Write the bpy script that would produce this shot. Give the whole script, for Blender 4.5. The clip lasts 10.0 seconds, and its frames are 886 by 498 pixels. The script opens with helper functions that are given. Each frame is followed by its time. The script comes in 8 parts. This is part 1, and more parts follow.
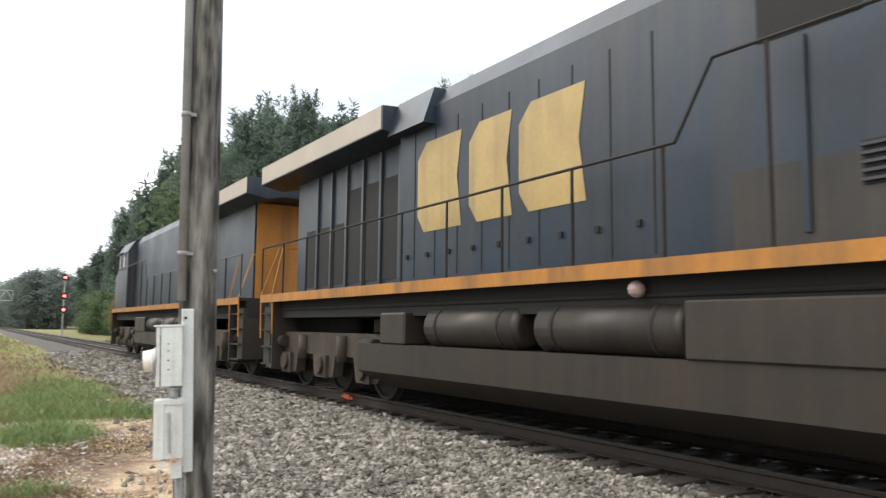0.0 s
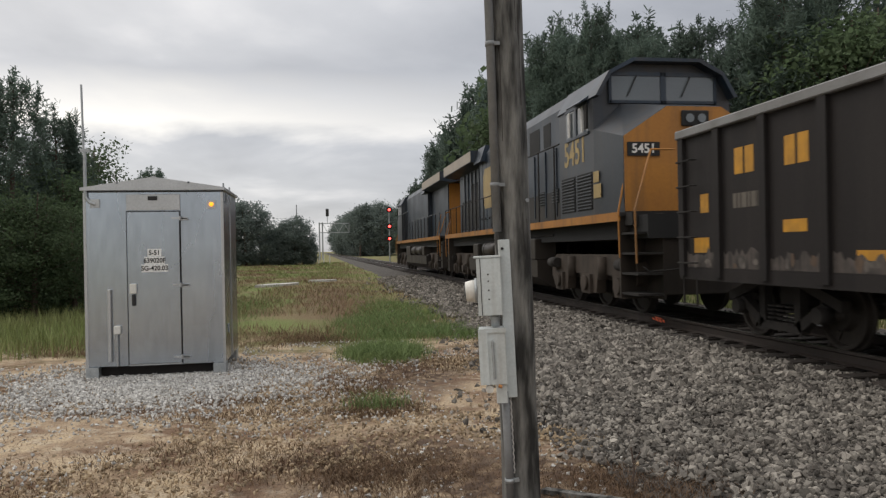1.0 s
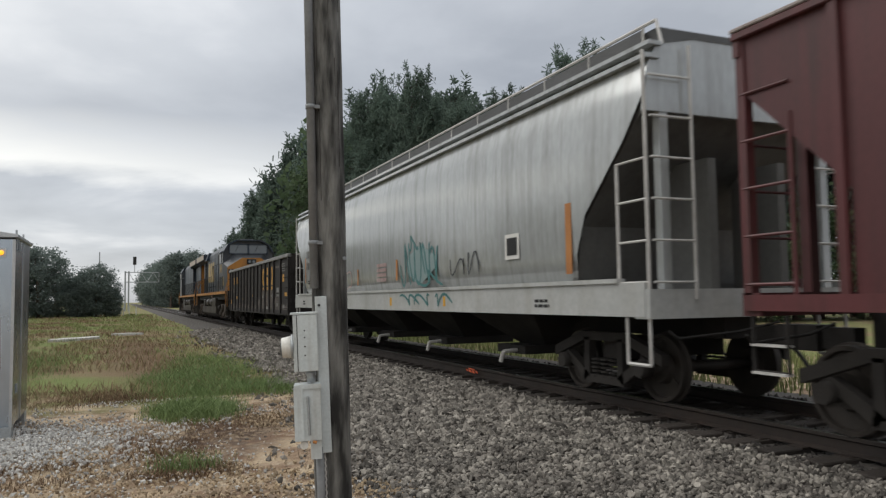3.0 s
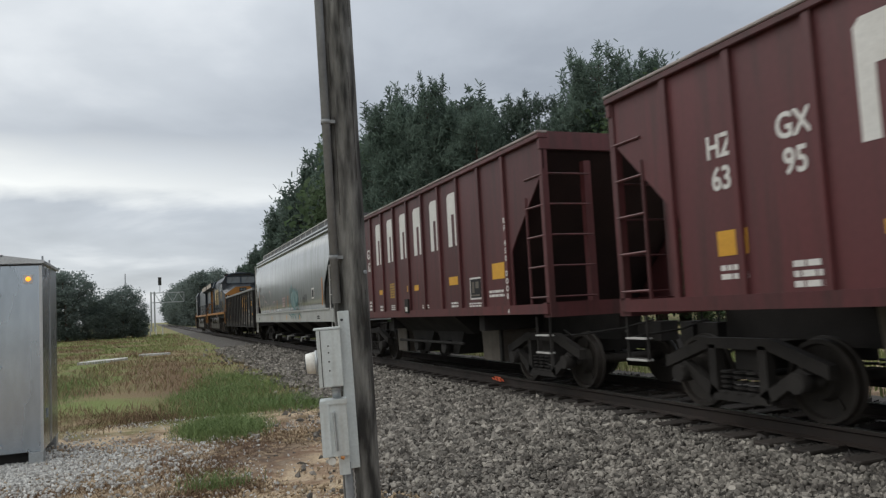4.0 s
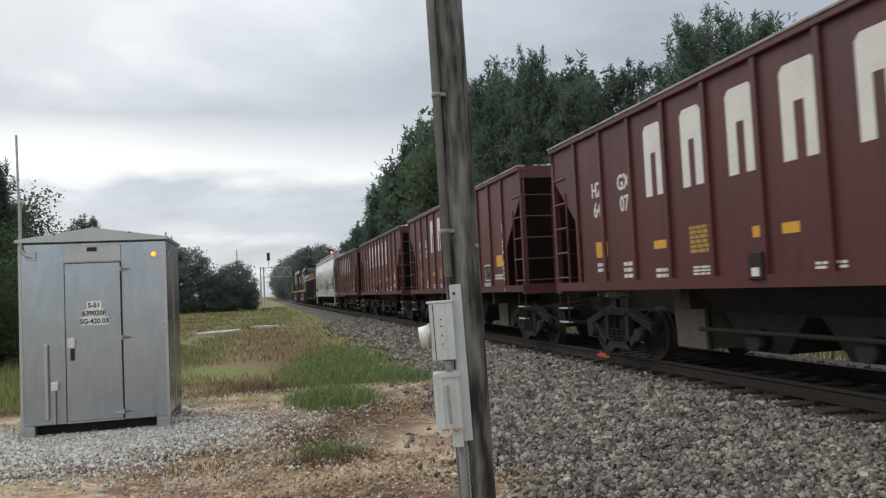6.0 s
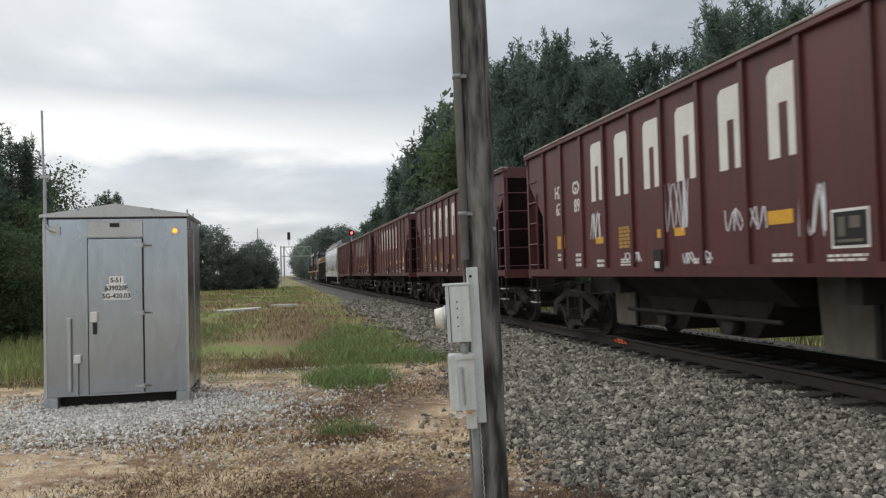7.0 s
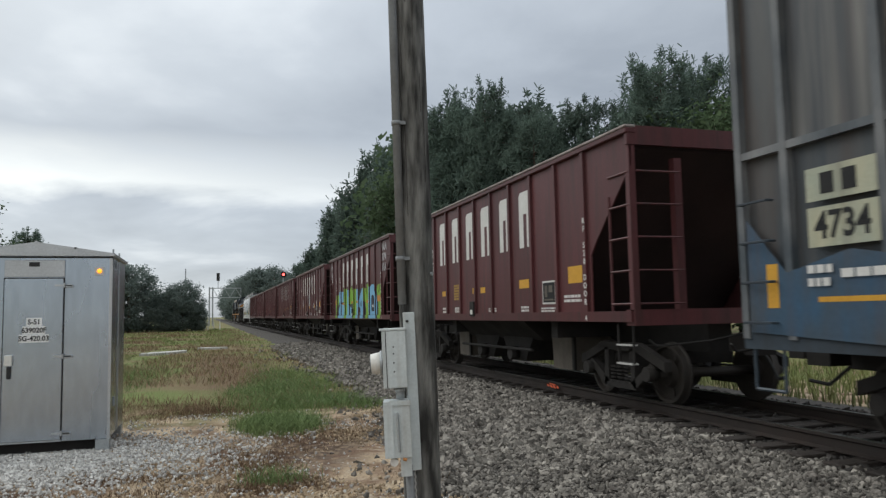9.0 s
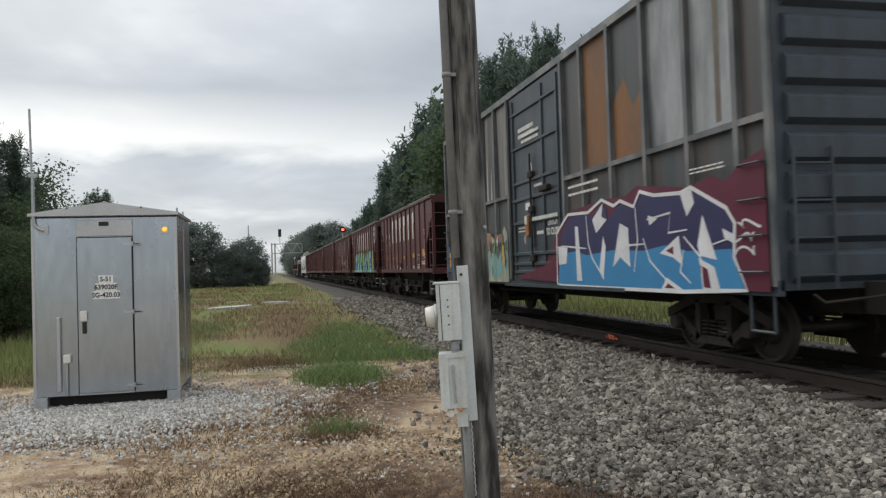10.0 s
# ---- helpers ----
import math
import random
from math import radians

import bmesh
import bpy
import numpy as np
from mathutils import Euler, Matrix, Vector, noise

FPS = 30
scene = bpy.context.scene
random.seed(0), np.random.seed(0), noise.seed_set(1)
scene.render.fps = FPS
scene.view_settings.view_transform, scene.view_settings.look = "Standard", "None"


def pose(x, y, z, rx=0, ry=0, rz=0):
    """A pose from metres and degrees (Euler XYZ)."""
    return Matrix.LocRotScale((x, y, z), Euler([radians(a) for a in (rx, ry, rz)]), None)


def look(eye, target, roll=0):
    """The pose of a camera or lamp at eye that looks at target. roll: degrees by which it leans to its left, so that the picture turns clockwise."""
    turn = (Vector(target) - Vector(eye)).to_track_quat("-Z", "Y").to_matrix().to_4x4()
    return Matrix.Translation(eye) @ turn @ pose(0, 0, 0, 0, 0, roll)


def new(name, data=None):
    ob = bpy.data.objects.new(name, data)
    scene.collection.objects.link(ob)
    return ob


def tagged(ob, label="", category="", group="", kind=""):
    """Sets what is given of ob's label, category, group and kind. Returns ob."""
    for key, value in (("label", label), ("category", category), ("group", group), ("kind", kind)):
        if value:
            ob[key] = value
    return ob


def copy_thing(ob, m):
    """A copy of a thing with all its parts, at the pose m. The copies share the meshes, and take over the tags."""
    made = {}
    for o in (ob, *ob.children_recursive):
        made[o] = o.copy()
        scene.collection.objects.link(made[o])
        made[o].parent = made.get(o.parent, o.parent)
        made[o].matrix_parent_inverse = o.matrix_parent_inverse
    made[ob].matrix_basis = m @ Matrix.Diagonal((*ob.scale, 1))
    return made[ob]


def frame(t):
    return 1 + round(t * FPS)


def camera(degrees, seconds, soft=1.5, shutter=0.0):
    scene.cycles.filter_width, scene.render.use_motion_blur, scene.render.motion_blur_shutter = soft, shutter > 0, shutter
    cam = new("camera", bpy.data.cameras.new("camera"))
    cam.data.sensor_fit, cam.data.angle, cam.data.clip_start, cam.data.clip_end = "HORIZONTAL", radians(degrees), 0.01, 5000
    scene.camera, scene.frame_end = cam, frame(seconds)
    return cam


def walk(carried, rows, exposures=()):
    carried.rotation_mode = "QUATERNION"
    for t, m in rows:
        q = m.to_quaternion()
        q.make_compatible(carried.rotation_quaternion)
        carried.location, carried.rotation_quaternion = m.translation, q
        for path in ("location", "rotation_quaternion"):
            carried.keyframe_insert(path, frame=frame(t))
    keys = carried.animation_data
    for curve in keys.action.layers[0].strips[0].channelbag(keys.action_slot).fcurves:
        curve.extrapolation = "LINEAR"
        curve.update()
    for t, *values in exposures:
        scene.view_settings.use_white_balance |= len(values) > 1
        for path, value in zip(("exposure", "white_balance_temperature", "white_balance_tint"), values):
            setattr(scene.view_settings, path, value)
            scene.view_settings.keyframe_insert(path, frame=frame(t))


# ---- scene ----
cam = camera(61.0, 10.0, soft=1.3, shutter=0.1)
PATH = [
    (0, (0.287, -1.434, 1.554), (1.34, 0.254, 1.761), 0.6),
    (0.1, (0.287, -1.411, 1.571), (1.236, 0.34, 1.758), -1.3),
    (0.2, (0.242, -1.386, 1.608), (1.07, 0.426, 1.777), -0.6),
    (0.3, (0.228, -1.357, 1.613), (0.94, 0.506, 1.755), -1.0),
    (0.5, (0.25, -1.252, 1.61), (0.744, 0.684, 1.705), -1.9),
    (0.7, (0.312, -1.198, 1.595), (0.654, 0.771, 1.657), -1.9),
    (1, (0.284, -1.22, 1.596), (0.609, 0.754, 1.597), -1.1),
    (1.5, (0.241, -1.22, 1.603), (0.618, 0.743, 1.556), -0.4),
    (2, (0.174, -1.239, 1.609), (0.71, 0.688, 1.607), 1.1),
    (2.5, (0.223, -1.317, 1.631), (0.942, 0.546, 1.739), -0.0),
    (3, (0.267, -1.381, 1.628), (1.046, 0.456, 1.758), -0.8),
    (4.5, (0.28, -1.349, 1.64), (0.963, 0.524, 1.799), -4.4),
    (5, (0.249, -1.33, 1.637), (0.857, 0.571, 1.765), -4.2),
    (5.5, (0.216, -1.285, 1.634), (0.747, 0.639, 1.756), -3.5),
    (7, (0.229, -1.295, 1.63), (0.653, 0.659, 1.689), -1.5),
    (7.5, (0.237, -1.323, 1.63), (0.699, 0.622, 1.707), -0.2),
    (8, (0.216, -1.327, 1.637), (0.767, 0.587, 1.822), 0.2),
    (8.5, (0.211, -1.313, 1.628), (0.904, 0.55, 1.856), 1.2),
    (9, (0.205, -1.298, 1.642), (0.8, 0.604, 1.811), -1.1),
    (9.5, (0.234, -1.277, 1.637), (0.678, 0.67, 1.734), -2.3),
    (10, (0.235, -1.299, 1.644), (0.681, 0.65, 1.692), -1.8),
]
walk(cam, [(t, look(eye, target, roll)) for t, eye, target, roll in PATH],
     exposures=[(0, 1.28, 6400, 10), (0.2, 0.98, 6400, 10), (0.4, 0.68, 6450, 11), (0.8, 0.28, 6500, 12), (1.1, 0.06, 6500, 12), (1.5, 0.16, 6500, 12), (2.0, 0.45, 6500, 12), (2.5, 0.24, 6350, 10), (3.0, 0.12, 6300, 10), (4.5, 0.06, 6100, 8), (5.0, 0.22, 6150, 8),
                (5.5, 0.25, 6200, 9), (7.5, 0.27, 6300, 9), (8.5, 0.05, 5850, 6), (9.5, 0.16, 6250, 9), (10, 0.17, 6250, 9)])

# ---------------------------------------------------------------- plan, in metres
TRACK_X = 7.345      # centre line of the track, which runs along +y
RAIL_Z = 0.275       # top of the rails
# how far the train has run, in metres, time by time (about 16.8 metres a second along +y)
RUN = [(0, 0.0), (0.5, 8.25), (1, 16.5), (1.5, 24.2), (2, 33.0), (3, 49.5), (4.5, 74.97), (5, 83.57), (5.5, 92.1), (7, 117.83), (7.5, 126.24), (8, 134.73), (8.5, 142.83), (9, 151.9), (9.5, 160.31), (10, 168.57)]
HALF = 1.6           # half the width of a freight car

# ---------------------------------------------------------------- light: an overcast sky and a weak, wide sun
world = bpy.data.worlds.new("overcast_sky")
scene.world = world
world.use_nodes = True
wn, wl = world.node_tree.nodes, world.node_tree.links
wn.clear()


def wnode(kind, **props):
    n = wn.new(kind)
    for k, v in props.items():
        setattr(n, k, v)
    return n


def wmath(op, a, b=None, clamp=False):
    n = wnode("ShaderNodeMath", operation=op, use_clamp=clamp)
    for i, v in enumerate((a, b)):
        if v is None:
            continue
        if isinstance(v, (int, float)):
            n.inputs[i].default_value = v
        else:
            wl.new(v, n.inputs[i])
    return n.outputs[0]


SUN_ELEV, SUN_TURN = radians(38), radians(-35)
sky = wnode("ShaderNodeTexSky", sky_type="NISHITA", sun_disc=False, sun_elevation=SUN_ELEV, sun_rotation=SUN_TURN)
tc = wnode("ShaderNodeTexCoord")
sep = wnode("ShaderNodeSeparateXYZ")
wl.new(tc.outputs["Generated"], sep.inputs[0])
up = wmath("ADD", wmath("MAXIMUM", sep.outputs["Z"], 0.0), 0.16)
comb = wnode("ShaderNodeCombineXYZ")
wl.new(wmath("DIVIDE", sep.outputs["X"], up), comb.inputs[0])
wl.new(wmath("DIVIDE", sep.outputs["Y"], up), comb.inputs[1])
broad = wnode("ShaderNodeTexNoise")
broad.inputs["Scale"].default_value, broad.inputs["Detail"].default_value = 0.9, 7.0
broad.inputs["Roughness"].default_value, broad.inputs["Distortion"].default_value = 0.52, 0.25
wl.new(comb.outputs[0], broad.inputs["Vector"])
ramp = wnode("ShaderNodeValToRGB")
ramp.color_ramp.elements[0].position, ramp.color_ramp.elements[0].color = 0.34, (0.36, 0.385, 0.43, 1)
ramp.color_ramp.elements[1].position, ramp.color_ramp.elements[1].color = 0.70, (0.92, 0.92, 0.92, 1)
mid_stop = ramp.color_ramp.elements.new(0.52)
mid_stop.color = (0.54, 0.565, 0.605, 1)
wl.new(broad.outputs["Fac"], ramp.inputs["Fac"])
# the thin, bright edge of the cloud deck low over the horizon
edge = wnode("ShaderNodeValToRGB")
for e, (p, v) in zip([edge.color_ramp.elements[0], edge.color_ramp.elements[1], edge.color_ramp.elements.new(0.12), edge.color_ramp.elements.new(0.155), edge.color_ramp.elements.new(0.2)],
                     [(0.0, 0.30), (0.34, 0.0), (0.125, 0.17), (0.150, 0.92), (0.205, 0.22)]):
    e.position, e.color = p, (v, v, v, 1)
wob = wmath("SUBTRACT", wmath("MULTIPLY", wmath("SUBTRACT", broad.outputs["Fac"], 0.5), 0.13), 0.018)
wl.new(wmath("ADD", sep.outputs["Z"], wob), edge.inputs["Fac"])
lit = wnode("ShaderNodeMix", data_type="RGBA")
# the gap under the deck is brightest to the west and closes towards the east
west = wnode("ShaderNodeMapRange")
for k, v in zip((1, 2, 3, 4), (-0.25, 0.30, 1.0, 0.25)):
    west.inputs[k].default_value = v
wl.new(sep.outputs["X"], west.inputs[0])
wl.new(wmath("MULTIPLY", edge.outputs["Color"], west.outputs[0]), lit.inputs["Factor"])
wl.new(ramp.outputs["Color"], lit.inputs["A"])
lit.inputs["B"].default_value = (1.30, 1.26, 1.15, 1)
sky_dim = wnode("ShaderNodeMix", data_type="RGBA", blend_type="MULTIPLY")
sky_dim.inputs["Factor"].default_value = 1.0
wl.new(sky.outputs["Color"], sky_dim.inputs["A"])
sky_dim.inputs["B"].default_value = (0.1, 0.1, 0.1, 1)
cover = wnode("ShaderNodeMix", data_type="RGBA")
cover.inputs["Factor"].default_value = 0.93
wl.new(sky_dim.outputs["Result"], cover.inputs["A"])
# an overcast sky brightens towards the zenith
dome = wnode("ShaderNodeMapRange")
for k, v in zip((1, 2, 3, 4), (0.25, 0.95, 0.88, 1.42)):
    dome.inputs[k].default_value = v
wl.new(sep.outputs["Z"], dome.inputs[0])
domed = wnode("ShaderNodeMix", data_type="RGBA", blend_type="MULTIPLY")
domed.inputs["Factor"].default_value = 1.0
wl.new(lit.outputs["Result"], domed.inputs["A"])
wl.new(dome.outputs[0], domed.inputs["B"])
wl.new(domed.outputs["Result"], cover.inputs["B"])
bg = wnode("ShaderNodeBackground")
bg.inputs["Strength"].default_value = 1.0
wl.new(cover.outputs["Result"], bg.inputs["Color"])
wl.new(bg.outputs[0], wnode("ShaderNodeOutputWorld").inputs["Surface"])

sun_data = bpy.data.lights.new("sun", "SUN")
sun_data.energy, sun_data.angle, sun_data.color = 0.6, radians(25), (1.0, 0.95, 0.88)
sun = new("sun", sun_data)
sun.matrix_basis = look((-30, 40, 40), (0, 0, 0))


# ---------------------------------------------------------------- materials
def mat(name, base, other=None, rough=0.7, metal=0.0, scale=1.5, stretch=(1, 1, 1), fine=40.0, bump=0.15, contrast=0.5,
        per_object=0.0, per_island=0.0, spec=0.4, grime=None, grime_amount=0.5, grime_scale=0.8):
    """A procedural surface: two colours mixed by a broad noise, a fine grain in tone and relief, optional grime in streaks."""
    m = bpy.data.materials.new(name)
    m.use_nodes = True
    n, l = m.node_tree.nodes, m.node_tree.links
    b = n["Principled BSDF"]
    b.inputs["Roughness"].default_value, b.inputs["Metallic"].default_value = rough, metal
    b.inputs["Specular IOR Level"].default_value = spec
    other = other or tuple(c * 0.72 for c in base)
    t = n.new("ShaderNodeTexCoord")
    mp = n.new("ShaderNodeMapping")
    mp.inputs["Scale"].default_value = stretch
    l.new(t.outputs["Object"], mp.inputs["Vector"])
    a = n.new("ShaderNodeTexNoise")
    a.inputs["Scale"].default_value, a.inputs["Detail"].default_value = scale, 6
    l.new(mp.outputs[0], a.inputs["Vector"])
    r = n.new("ShaderNodeMapRange")
    r.inputs[1].default_value, r.inputs[2].default_value = 0.5 - 0.5 * (1 - contrast) - 0.02, 0.5 + 0.5 * (1 - contrast) + 0.02
    l.new(a.outputs["Fac"], r.inputs[0])
    mix = n.new("ShaderNodeMix")
    mix.data_type = "RGBA"
    mix.inputs["A"].default_value, mix.inputs["B"].default_value = (*base, 1), (*other, 1)
    l.new(r.outputs[0], mix.inputs["Factor"])
    colour = mix.outputs["Result"]
    f = n.new("ShaderNodeTexNoise")
    f.inputs["Scale"].default_value, f.inputs["Detail"].default_value = fine, 3
    l.new(mp.outputs[0], f.inputs["Vector"])
    if grime:
        gm = n.new("ShaderNodeMapping")
        gm.inputs["Scale"].default_value = (2.2, 2.2, 0.16)
        l.new(t.outputs["Object"], gm.inputs["Vector"])
        gn = n.new("ShaderNodeTexNoise")
        gn.inputs["Scale"].default_value, gn.inputs["Detail"].default_value = grime_scale * 2, 8
        l.new(gm.outputs[0], gn.inputs["Vector"])
        gr = n.new("ShaderNodeMapRange")
        gr.inputs[1].default_value, gr.inputs[2].default_value, gr.inputs[4].default_value = 0.46, 0.74, grime_amount
        l.new(gn.outputs["Fac"], gr.inputs[0])
        gx = n.new("ShaderNodeMix")
        gx.data_type = "RGBA"
        gx.inputs["B"].default_value = (*grime, 1)
        l.new(gr.outputs[0], gx.inputs["Factor"])
        l.new(colour, gx.inputs["A"])
        colour = gx.outputs["Result"]
    tone = n.new("ShaderNodeHueSaturation")
    l.new(colour, tone.inputs["Color"])
    v = n.new("ShaderNodeMapRange")
    v.inputs[3].default_value, v.inputs[4].default_value = 0.82, 1.18
    l.new(f.outputs["Fac"], v.inputs[0])
    value = v.outputs[0]
    for amount, node, out in ((per_object, "ShaderNodeObjectInfo", "Random"), (per_island, "ShaderNodeNewGeometry", "Random Per Island")):
        if amount:
            o = n.new(node)
            q = n.new("ShaderNodeMapRange")
            q.inputs[3].default_value, q.inputs[4].default_value = 1 - amount, 1 + amount
            l.new(o.outputs[out], q.inputs[0])
            w = n.new("ShaderNodeMath")
            w.operation = "MULTIPLY"
            l.new(value, w.inputs[0]), l.new(q.outputs[0], w.inputs[1])
            value = w.outputs[0]
    l.new(value, tone.inputs["Value"])
    l.new(tone.outputs[0], b.inputs["Base Color"])
    rr = n.new("ShaderNodeMapRange")
    rr.inputs[3].default_value, rr.inputs[4].default_value = max(0.03, rough - 0.1), min(1, rough + 0.12)
    l.new(a.outputs["Fac"], rr.inputs[0]), l.new(rr.outputs[0], b.inputs["Roughness"])
    if bump:
        bp = n.new("ShaderNodeBump")
        bp.inputs["Strength"].default_value, bp.inputs["Distance"].default_value = bump, 0.02
        l.new(f.outputs["Fac"], bp.inputs["Height"]), l.new(bp.outputs[0], b.inputs["Normal"])
    return m


def glow(name, colour, strength):
    m = bpy.data.materials.new(name)
    m.use_nodes = True
    b = m.node_tree.nodes["Principled BSDF"]
    b.inputs["Base Color"].default_value = (*colour, 1)
    b.inputs["Emission Color"].default_value, b.inputs["Emission Strength"].default_value = (*colour, 1), strength
    return m


DUST = (0.16, 0.12, 0.085)
M_STONE = mat("ballast_stone", (0.272, 0.25, 0.218), (0.088, 0.077, 0.068), rough=0.85, scale=4, fine=60, bump=0.3, contrast=0.6, per_island=0.62)
M_PADSTONE = mat("crushed_limestone", (0.54, 0.53, 0.51), (0.40, 0.385, 0.36), rough=0.85, scale=3, fine=60, bump=0.3, per_island=0.35)
M_TANSTONE = mat("tan_stone", (0.40, 0.315, 0.205), (0.25, 0.18, 0.115), rough=0.85, scale=3, fine=60, bump=0.3, per_island=0.4)
# oil-stained stone, coloured darker still to stand for shade beneath the cars
M_OILSHADE = mat("oily_shaded_stone", (0.055, 0.048, 0.043), (0.028, 0.025, 0.023), rough=0.8, scale=3, fine=60, bump=0.3, per_island=0.45)
M_BED = mat("ballast_bed", (0.095, 0.084, 0.074), (0.038, 0.034, 0.031), rough=0.9, scale=9, fine=26, bump=0.9, contrast=0.7)
# tie and rail colours also carry the shade under the train
M_TIE = mat("creosoted_tie", (0.026, 0.021, 0.018), (0.048, 0.039, 0.033), rough=0.85, scale=2, stretch=(0.3, 4, 4), fine=30, bump=0.5, per_object=0.3)
M_RAIL = mat("rusty_rail", (0.036, 0.025, 0.020), (0.021, 0.017, 0.015), rough=0.6, scale=3, fine=60, bump=0.15)
M_RAILTOP = mat("polished_rail_head", (0.42, 0.41, 0.40), rough=0.28, metal=1.0, scale=3, stretch=(6, 0.2, 1), bump=0.0)
M_ALU = mat("mill_aluminium", (0.49, 0.54, 0.60), (0.37, 0.415, 0.47), rough=0.26, metal=1.0, scale=0.9, fine=9, stretch=(1.2, 1.2, 0.35), bump=0.0, contrast=0.5)
M_ALU_TRIM = mat("bright_aluminium", (0.55, 0.56, 0.57), (0.45, 0.46, 0.47), rough=0.4, metal=0.8, scale=2, bump=0.04)
M_GALV = mat("galvanised_steel", (0.46, 0.48, 0.49), (0.33, 0.35, 0.36), rough=0.5, metal=0.6, scale=14, fine=60, bump=0.05)
M_PIPE = mat("grey_painted_pipe", (0.24, 0.25, 0.255), (0.17, 0.175, 0.18), rough=0.6, scale=4, fine=30, bump=0.08, grime=(0.12, 0.09, 0.06), grime_amount=0.5)
M_BOXGREY = mat("grey_enamel", (0.60, 0.64, 0.64), (0.50, 0.54, 0.54), rough=0.5, scale=5, fine=40, bump=0.06, grime=(0.20, 0.15, 0.10), grime_amount=0.45, grime_scale=2)
M_WHITE = mat("white_plastic", (0.72, 0.71, 0.67), (0.62, 0.60, 0.55), rough=0.45, scale=6, bump=0.03)
M_BLACK = mat("black_rubber", (0.02, 0.02, 0.021), (0.035, 0.034, 0.033), rough=0.75, scale=4)
M_POLE = mat("weathered_pole", (0.215, 0.21, 0.195), (0.03, 0.029, 0.027), rough=0.9, scale=2.4, stretch=(5, 5, 0.9), fine=11, bump=1.0, contrast=0.80)
M_ORANGE_PAINT = mat("orange_marking_paint", (0.85, 0.16, 0.06), (0.6, 0.12, 0.06), rough=0.6, scale=8)
M_LAMP_AMBER = glow("amber_lamp", (1.0, 0.33, 0.02), 1.7)
M_LAMP_RED = glow("red_signal_lens", (1.0, 0.06, 0.05), 6.0)
M_LAMP_GREEN = glow("green_signal_lens", (0.05, 0.9, 0.45), 3.0)
M_BARK = mat("bark", (0.14, 0.10, 0.08), (0.07, 0.05, 0.04), rough=0.95, scale=4, stretch=(3, 3, 0.5), fine=20, bump=0.8)
M_PINE = mat("pine_needles", (0.098, 0.138, 0.112), (0.135, 0.175, 0.142), rough=0.75, scale=0.5, fine=4, bump=0, per_object=0.2, per_island=0.28, spec=0.2)
M_LEAF = mat("broad_leaves", (0.080, 0.122, 0.062), (0.115, 0.155, 0.085), rough=0.7, scale=0.5, fine=4, bump=0, per_object=0.25, per_island=0.3, spec=0.2)
# far trees' leaves, paler and greyer: haze put into their colour
M_FARLEAF = mat("hazed_leaves", (0.150, 0.185, 0.168), (0.172, 0.206, 0.188), rough=0.8, scale=0.3, fine=2, bump=0, per_object=0.15, per_island=0.18, spec=0.15)
for leaf in (M_PINE, M_LEAF, M_FARLEAF):
    ln, ll = leaf.node_tree.nodes, leaf.node_tree.links
    thin, both = ln.new("ShaderNodeBsdfTranslucent"), ln.new("ShaderNodeMixShader")
    both.inputs[0].default_value = 0.5
    shade = ln["Principled BSDF"]
    ll.new(shade.inputs["Base Color"].links[0].from_socket, thin.inputs["Color"])
    ll.new(shade.outputs[0], both.inputs[1]), ll.new(thin.outputs[0], both.inputs[2])
    ll.new(both.outputs[0], ln["Material Output"].inputs["Surface"])
M_GRASS = mat("grass_blades", (0.175, 0.225, 0.08), (0.245, 0.245, 0.105), rough=0.7, scale=0.35, fine=3, bump=0, per_island=0.35, spec=0.2)
M_GREEN = mat("lush_grass_blades", (0.135, 0.205, 0.075), (0.18, 0.225, 0.09), rough=0.7, scale=0.6, fine=3, bump=0, per_island=0.3, spec=0.2)
M_DRY = mat("dry_weeds", (0.185, 0.125, 0.08), (0.27, 0.195, 0.12), rough=0.85, scale=0.6, fine=3, bump=0, per_island=0.4, spec=0.15)
M_WEED = mat("withered_weeds", (0.115, 0.075, 0.05), (0.20, 0.135, 0.085), rough=0.9, scale=0.9, fine=3, bump=0, per_island=0.45, spec=0.1)
# maroon darkened for grime and for the shade inside the wagon ends
M_SHADED_END = mat("grimy_shaded_maroon", (0.034, 0.017, 0.017), (0.018, 0.011, 0.011), rough=0.8, scale=1.2, fine=20, bump=0.1)
M_MAROON = mat("maroon_car_paint", (0.106, 0.029, 0.031), (0.082, 0.027, 0.029), rough=0.5, scale=0.7, stretch=(1, 1, 0.5), fine=25, bump=0.06, contrast=0.62, per_object=0.16, grime=(0.046, 0.024, 0.022), grime_amount=0.75, grime_scale=1.5)
M_MAROON_TOP = mat("pale_top_chord", (0.40, 0.37, 0.35), (0.20, 0.15, 0.14), rough=0.75, scale=3, fine=25, bump=0.1)
M_UNDER = mat("grimy_running_gear", (0.026, 0.022, 0.020), (0.014, 0.013, 0.012), rough=0.85, scale=2.5, fine=25, bump=0.2)
M_TRUCK = mat("dusty_cast_steel", (0.036, 0.031, 0.027), (0.018, 0.016, 0.015), rough=0.85, scale=2.5, fine=25, bump=0.2)
M_WHEEL = mat("wheel_steel", (0.055, 0.045, 0.038), (0.03, 0.027, 0.024), rough=0.6, metal=0.3, scale=3, bump=0.08)
M_TREAD = mat("bright_wheel_tread", (0.55, 0.55, 0.55), rough=0.25, metal=1.0, scale=3, bump=0)
